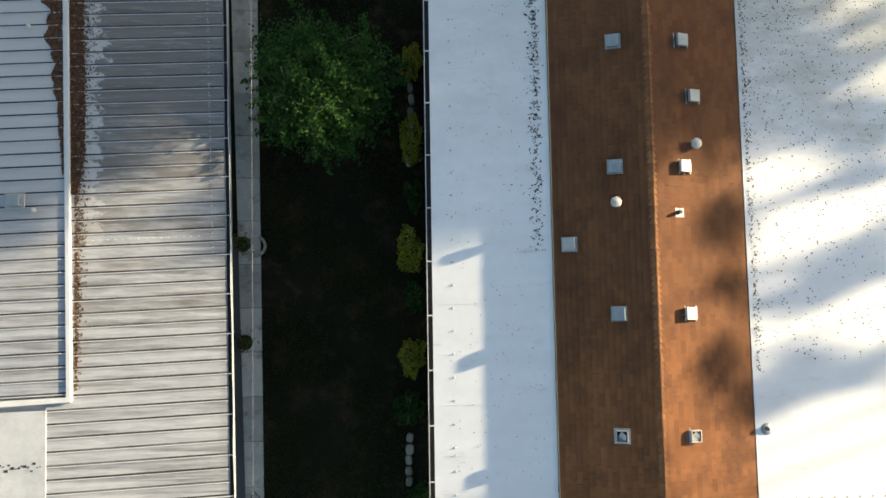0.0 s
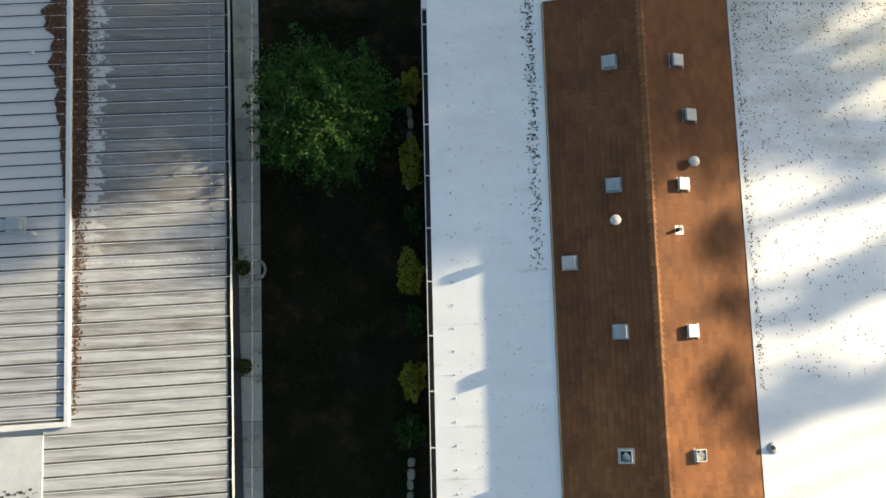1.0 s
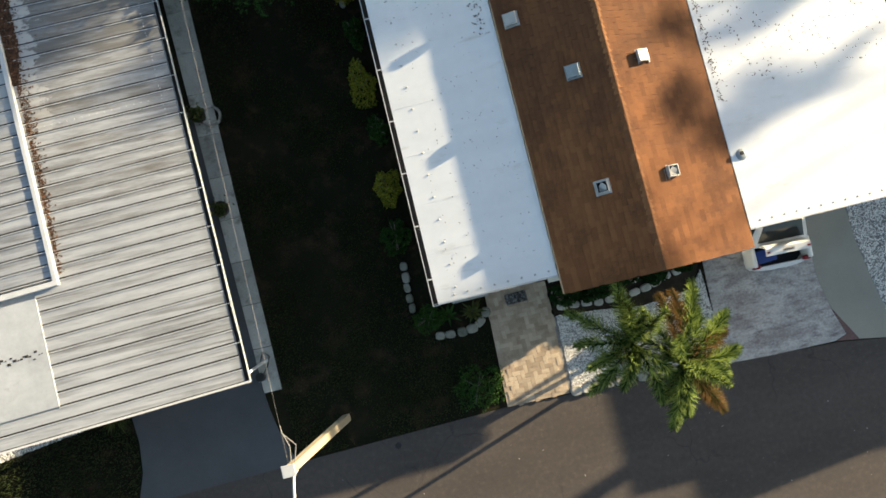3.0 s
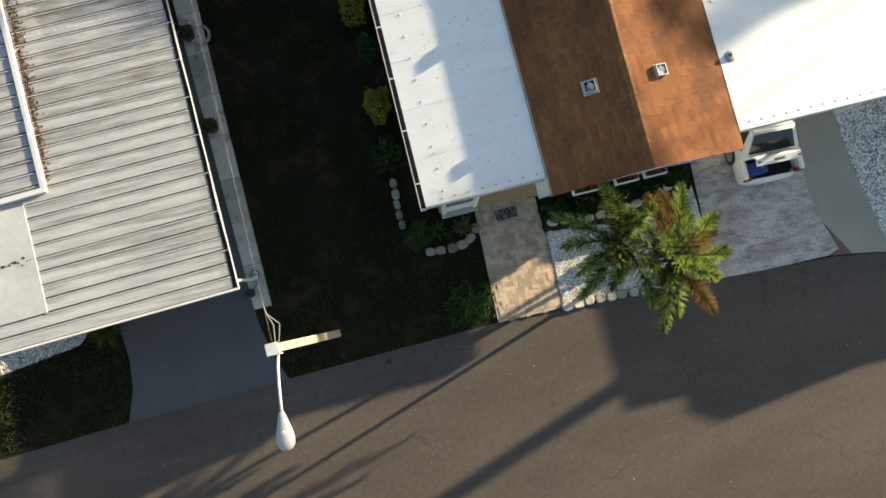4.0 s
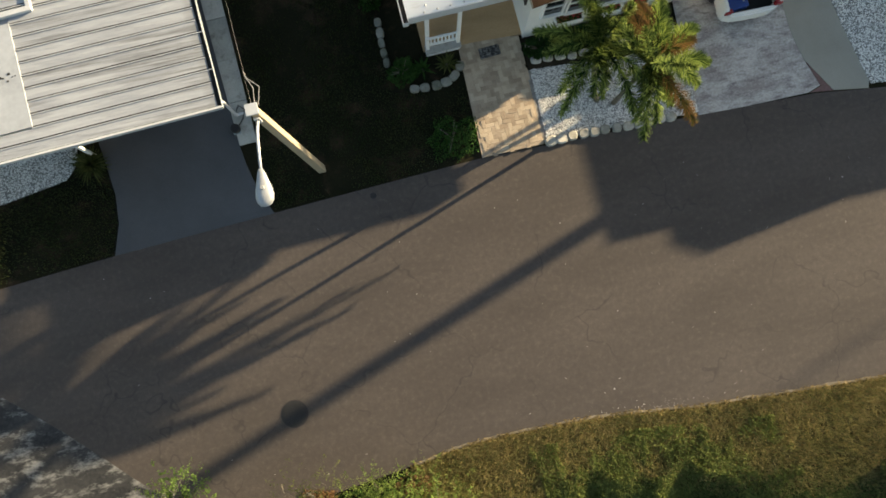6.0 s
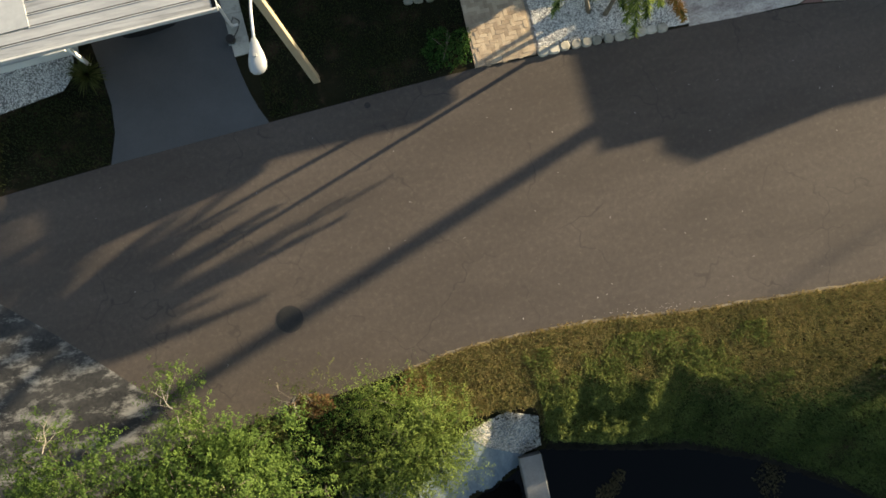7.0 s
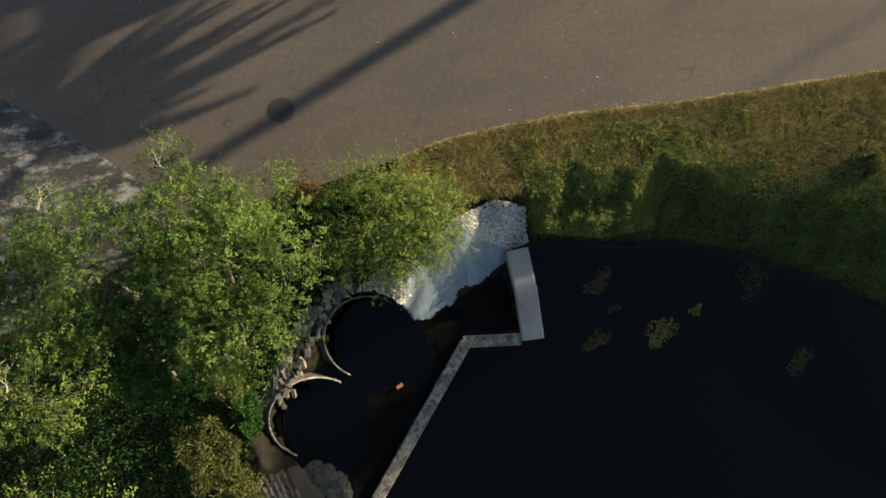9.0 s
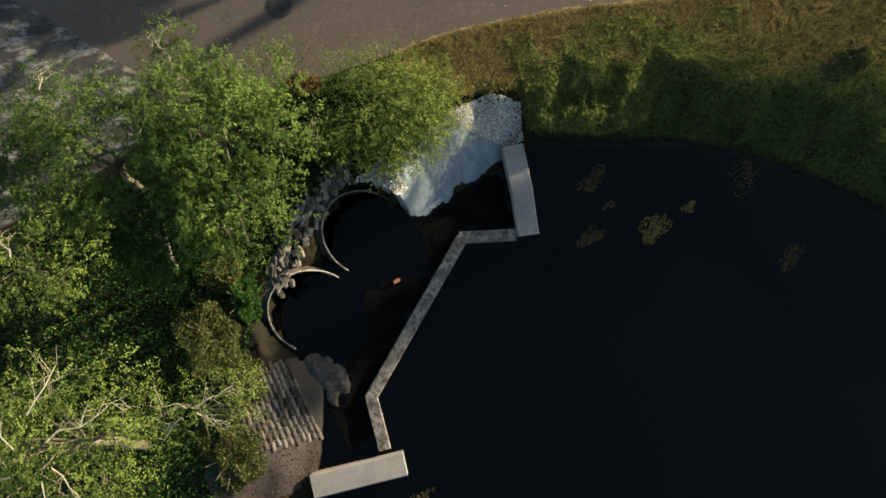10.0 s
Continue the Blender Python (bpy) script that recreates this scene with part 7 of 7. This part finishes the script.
gx_, gy_ = gx_ + rng.normal(0, 0.045, len(gx_)), gy_ + rng.normal(0, 0.045, len(gx_))
ok = edge_distance(ROAD_S, gx_, gy_, False) > 0.04
gx_, gy_ = gx_[ok], gy_[ok]
tagged(quads("grass_tussocks", blades(rng, gx_, gy_, ground_z(gx_, gy_), 0.115, 0.009, 0.6), GRASS_TUFT), "coarse straw and green tussocks on the bank", "grass", kind="stuff")
edge = edge_distance(ROAD_S, x, y, False)
k = rng.uniform(0, 1, len(x)) < np.exp(-edge / np.where(x < 1.0, 0.75, 0.42)) * 1.0
xe, ye = np.repeat(x[k], 3) + rng.normal(0, 0.09, k.sum() * 3), np.repeat(y[k], 3) + rng.normal(0, 0.07, k.sum() * 3)
ok = ~inside(ROAD_POLY, xe, ye - 0.05)
tagged(quads("verge_grass", blades(rng, xe[ok], ye[ok], ground_z(xe[ok], ye[ok]), 0.07, 0.013, 0.9), GRASS_EDGE), "dry straw verge grass along the lane", "grass", kind="stuff")
x, y = scatter(rng, [(0.5, -15.5), (3.5, -15.75), (7.2, -16.3), (7.5, -18.0), (5.0, -18.8), (2.3, -18.4), (0.8, -17.8), (0.7, -16.6)], 52000)
keep = np.array([noise.noise(Vector((a * 0.8, b * 0.8, 3.0))) + 0.5 * noise.noise(Vector((a * 3, b * 3, 5.0))) for a, b in zip(x, y)])
keep = keep + rng.normal(0, 0.18, len(x)) - 0.10 * np.abs(x - 2.6) > -0.12
x, y = x[keep], y[keep]
wx, wy = scatter(rng, [(0.72, -16.7), (3.9, -17.1), (4.1, -18.75), (2.4, -18.6), (0.75, -18.05)], 15000)
x, y = np.r_[x, wx], np.r_[y, wy]
clump = np.array([0.6 + 0.5 * noise.noise(Vector((a * 1.9, b * 1.9, 8.0))) + 0.25 * noise.noise(Vector((a * 5, b * 5, 2.0))) for a, b in zip(x, y)])
grown = 0.14 + np.where((x > 0.7) & (x < 4.2), np.clip(-0.05 - ground_z(x, y), 0, 0.85) * np.clip(clump, 0.2, 1.05) * np.clip((4.4 - x) / 1.8, 0, 1), 0)
tagged(quads("ground_cover", leaf_quads(rng, np.stack([x, y, ground_z(x, y) + grown * rng.uniform(0.15, 1, len(x)) ** 0.6], -1), 0.029, up=0.2), LEAF_COVER), "leafy green ground cover growing up the bank", "weeds", kind="stuff")
# thin pale line of washed sand and straw at the lane's edge
ex = np.arange(-2.4, 15.0, 0.05)
line_x, line_y = [p[0] for p in ROAD_S[::-1]], [p[1] for p in ROAD_S[::-1]]
ey = np.interp(ex, line_x, line_y)
wide = np.array([0.018 + 0.06 * max(0.0, noise.fractal(Vector((a * 1.3, 0, 2)), 1.0, 2.0, 4) + 0.2) for a in ex])
out_y = np.array([0.02 * noise.noise(Vector((a * 5, 4, 1))) for a in ex])
sv = np.concatenate([np.stack([ex, ey + wide + out_y, np.full(len(ex), 0.005)], -1), np.stack([ex, ey - 0.03, np.full(len(ex), 0.010)], -1)])
m_ = len(ex)
me = bpy.data.meshes.new("verge_strip")
me.from_pydata(sv.tolist(), [], [(k + m_, k + m_ + 1, k + 1, k) for k in range(m_ - 1)])
me.materials.append(SAND)
tagged(new("verge_strip", me), "thin pale line of washed sand at the lane edge", "verge", kind="structure")
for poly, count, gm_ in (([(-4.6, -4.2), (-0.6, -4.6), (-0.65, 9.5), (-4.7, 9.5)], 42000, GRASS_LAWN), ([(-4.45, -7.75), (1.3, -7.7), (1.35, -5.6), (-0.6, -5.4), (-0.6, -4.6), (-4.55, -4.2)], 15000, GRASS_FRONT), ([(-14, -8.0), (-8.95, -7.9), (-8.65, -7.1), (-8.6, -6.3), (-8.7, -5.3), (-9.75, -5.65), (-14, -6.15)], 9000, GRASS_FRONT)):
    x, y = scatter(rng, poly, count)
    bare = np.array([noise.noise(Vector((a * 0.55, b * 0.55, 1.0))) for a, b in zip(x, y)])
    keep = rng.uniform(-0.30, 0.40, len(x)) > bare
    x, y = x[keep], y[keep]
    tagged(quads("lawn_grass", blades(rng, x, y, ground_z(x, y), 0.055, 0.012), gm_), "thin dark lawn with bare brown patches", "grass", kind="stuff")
# weedy ground under the bank trees, its leaves coloured dark to carry the shade there
x, y = scatter(rng, [(-8.4, -15.75), (-2.4, -15.35), (-2.4, -17.4), (-3.6, -18.1), (-5.2, -18.3), (-6.8, -19.8), (-7.8, -21.5), (-9.4, -24.0), (-9.6, -26.5), (-17, -27), (-17, -18.2), (-12.4, -17.2)], 42000)
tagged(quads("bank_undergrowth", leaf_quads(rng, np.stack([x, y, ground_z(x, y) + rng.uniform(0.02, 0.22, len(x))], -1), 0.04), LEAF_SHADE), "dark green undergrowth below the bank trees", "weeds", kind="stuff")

# leaf litter on the roofs and in the roof valley
def litter(name, label, x, y, z, size, mat):
    c = np.stack([x, y, z], -1)
    tagged(quads(name, leaf_quads(rng, c, size, up=4.0), mat), label, "leaves", kind="stuff")


n = 460
ly = 1.5 + 7.2 * rng.uniform(0, 1, n) ** 0.8
lx = 2.80 + rng.normal(0, 0.055, n) - 0.14 * rng.exponential(0.5, n)
litter("roof_litter", "dark dry leaves lying along the white roof", lx, ly, 2.68 + (lx - 0.12) * 0.085 + 0.012, 0.032, DEBRIS)
lx, ly = rng.uniform(0.5, 2.9, 260), rng.uniform(-4.2, 8.3, 260)
litter("roof_litter", "scattered dark leaves on the white roof", lx, ly, 2.68 + (lx - 0.12) * 0.085 + 0.012, 0.018, DEBRIS)
n = 480
ly = rng.uniform(-1.5, 8.3, n)
lx = 7.9 + np.abs(rng.normal(0, 0.10, n))
litter("roof_litter", "dark leaves caught along the shingle eave", lx, ly, EZ(lx) + 0.012, 0.026, DEBRIS)
n = 1700
ly = 8.3 - 9.5 * rng.uniform(0, 1, n) ** 1.9
lx = 7.95 + 4.6 * rng.uniform(0, 1, n)
litter("roof_litter", "scattered dark leaves on the bright carport roof", lx, ly, EZ(lx) + 0.012, 0.025, DEBRIS)
# rust-brown litter in the valley of the pan roofs
n = 5200
v = 8.6 + 7.2 * rng.uniform(0, 1, n)
u = -3.82 - 0.010 * (v - 3.5) + 0.34 * rng.uniform(0, 1, n) ** 1.3 * np.clip((v - 8.0) / 1.6, 0.3, 1)
th = radians(1.40)
litter("roof_litter", "thick rust-brown leaf litter in the pan roof valley", -4.80 + u * math.cos(th) - v * math.sin(th), -5.31 + u * math.sin(th) + v * math.cos(th), PAN_Z(u) + 0.012 + rng.uniform(0, 0.02, n), 0.042, RUST_LITTER)
n = 3600
v = 3.7 + 12.3 * rng.uniform(0, 1, n) ** 0.75
u = -3.80 + np.abs(rng.normal(0, 1, n)) * (0.05 + 0.017 * np.clip(v - 3.7, 0, 9)) * (0.6 + 0.8 * np.sin(v / 0.3215 * math.tau) ** 2)
th = radians(1.40)
litter("roof_litter", "rust-brown leaf litter in the pan roof valley", -4.80 + u * math.cos(th) - v * math.sin(th), -5.31 + u * math.sin(th) + v * math.cos(th), PAN_Z(u) + 0.012 + rng.uniform(0, 0.02, n), 0.032, RUST_LITTER)
n = 9000
v = 9.0 + 7.0 * rng.uniform(0, 1, n) ** 0.55
wide = np.clip((v - 9.0) / 6.0, 0.02, 1) ** 1.3 * 0.62 * (1 + 0.22 * np.sin(v * 5.1) + 0.15 * np.sin(v * 13.0 + 1))
u = -4.00 - 0.010 * (v - 3.5) - wide * rng.uniform(0, 1, n) ** 0.8
litter("roof_litter", "rust-brown leaf litter behind the roof gutter", -4.80 + u * math.cos(th) - v * math.sin(th), -5.31 + u * math.sin(th) + v * math.cos(th), 2.392 - 0.03 * (u + 3.96) + rng.uniform(0, 0.02, n), 0.040, RUST_LITTER)
# pebbles and twigs on the lane
x, y = scatter(rng, [(-11, -8.3), (12, -9), (12, -15.8), (4, -15.2), (-2, -15), (-8, -15.2)], 80)
v, f = rocks(rng, np.stack([x, y, np.full(len(x), 0.005)], -1), 0.011)
stuff("lane_pebbles", v, f, GRAVEL, "loose pale grit on the asphalt", "grit")
x = np.r_[rng.uniform(2.2, 6.4, 40), rng.normal(4.3, 0.35, 35)]
y = np.interp(x, [1.9, 3.3, 5.0], [-15.1, -15.25, -15.5]) + np.abs(rng.normal(0, 0.10, len(x)))
v, f = rocks(rng, np.stack([x, y, np.full(len(x), 0.004)], -1), 0.009)
stuff("lane_grit", v, f, GRAVEL, "pale washed grit along the verge", "grit")

# shingles: three-tab courses from eave to ridge; the south end as single tabs
TAB, EXPO_S = 0.305, 0.14
tab = bmesh.new()
tv = [tab.verts.new(p) for p in ((0, 0.004, 0.004), (0, TAB - 0.004, 0.004), (0.155, TAB - 0.004, -0.004), (0.155, 0.004, -0.004), (0, 0.004, 0.0135), (0, TAB - 0.004, 0.0135), (0.155, TAB - 0.004, 0.002), (0.155, 0.004, 0.002))]
for f in ((4, 7, 6, 5), (0, 4, 5, 1), (1, 5, 6, 2), (3, 7, 4, 0)):
    tab.faces.new([tv[i] for i in f])
bmesh.ops.recalc_face_normals(tab, faces=tab.faces)
tab_me = bpy.data.meshes.new("shingle")
tab.to_mesh(tab_me)
tab.free()
tab_me.materials.append(SHINGLE)
tab_v = np.array([v.co[:] for v in tab_me.vertices])
tab_f = np.array([p.vertices[:] for p in tab_me.polygons])
r = random.Random(77)
jv, jf, count = [], [], 0
for side in (0, 1):
    pitch = math.degrees(math.atan2(RIDGE[1] - EAVE_W[1], RIDGE[0] - EAVE_W[0]) if side == 0 else math.atan2(RIDGE[1] - EAVE_E[1], EAVE_E[0] - RIDGE[0]))
    base = pose(EAVE_W[0], 0, EAVE_W[1], 0, -pitch, 0) if side == 0 else pose(EAVE_E[0], 0, EAVE_E[1]) @ pose(0, 0, 0, 0, 0, 180) @ pose(0, 0, 0, 0, -pitch, 0)
    for c in range(17 if side == 0 else 18):
        s = c * EXPO_S - 0.01
        off = (c % 2) * TAB * 0.5 + (c % 3) * 0.02
        k = 0
        while True:
            y = ROOF_S + k * TAB - off
            k += 1
            if y + TAB < ROOF_S + 0.04:
                continue
            if y > ROOF_N - 0.04:
                break
            y, ye = max(y, ROOF_S - 0.015), min(y + TAB, ROOF_N + 0.015)
            cut = Matrix.Diagonal((1, (ye - y) / TAB, 1, 1))
            yl = y if side == 0 else -ye
            m = base @ pose(s + r.uniform(-0.004, 0.004), max(yl, -99), r.uniform(0.0, 0.003), r.uniform(-0.25, 0.25), 0, r.uniform(-0.3, 0.3)) @ cut
            if y < -2.75 and count < 300:
                piece("shingle", tab_me, roof, m)
                count += 1
            else:
                M = np.array(m)
                jf.append(tab_f + 8 * len(jv))
                jv.append(tab_v @ M[:3, :3].T + M[:3, 3])
me = bpy.data.meshes.new("shingle_field")
me.from_pydata(np.concatenate(jv).tolist(), [], np.concatenate(jf).tolist())
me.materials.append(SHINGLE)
ob = new("shingle_field", me)
ob.parent = roof
tagged(ob, "field of brown asphalt shingles", kind="stuff")
cap = bmesh.new()
cv = [cap.verts.new(p) for p in ((-0.13, 0, -0.032), (0, 0, 0.008), (0.13, 0, -0.032), (-0.13, 0.16, -0.038), (0, 0.16, 0.002), (0.13, 0.16, -0.038), (-0.13, 0, -0.06), (0.13, 0, -0.06), (-0.13, 0.16, -0.06), (0.13, 0.16, -0.06))]
for f in ((0, 1, 4, 3), (1, 2, 5, 4), (6, 0, 3, 8), (2, 7, 9, 5), (6, 7, 2, 1, 0), (8, 3, 4, 5, 9)):
    cap.faces.new([cv[i] for i in f])
bmesh.ops.recalc_face_normals(cap, faces=cap.faces)
cap_me = bpy.data.meshes.new("ridge_shingle")
cap.to_mesh(cap_me)
cap.free()
# ridge caps in a paler brown than the shingle field
cap_me.materials.append(surface("pale_ridge_shingle", (0.135, 0.056, 0.021), (0.275, 0.122, 0.048), big=0.8, fine=40, rough=0.95, pieces=0.25, relief=0.6, dist=0.004))
for k in range(92):
    piece("ridge_shingle", cap_me, roof, pose(RIDGE[0], ROOF_S + 0.146 * k, RIDGE[1] + 0.005, 0, 0, r.uniform(-0.8, 0.8)))
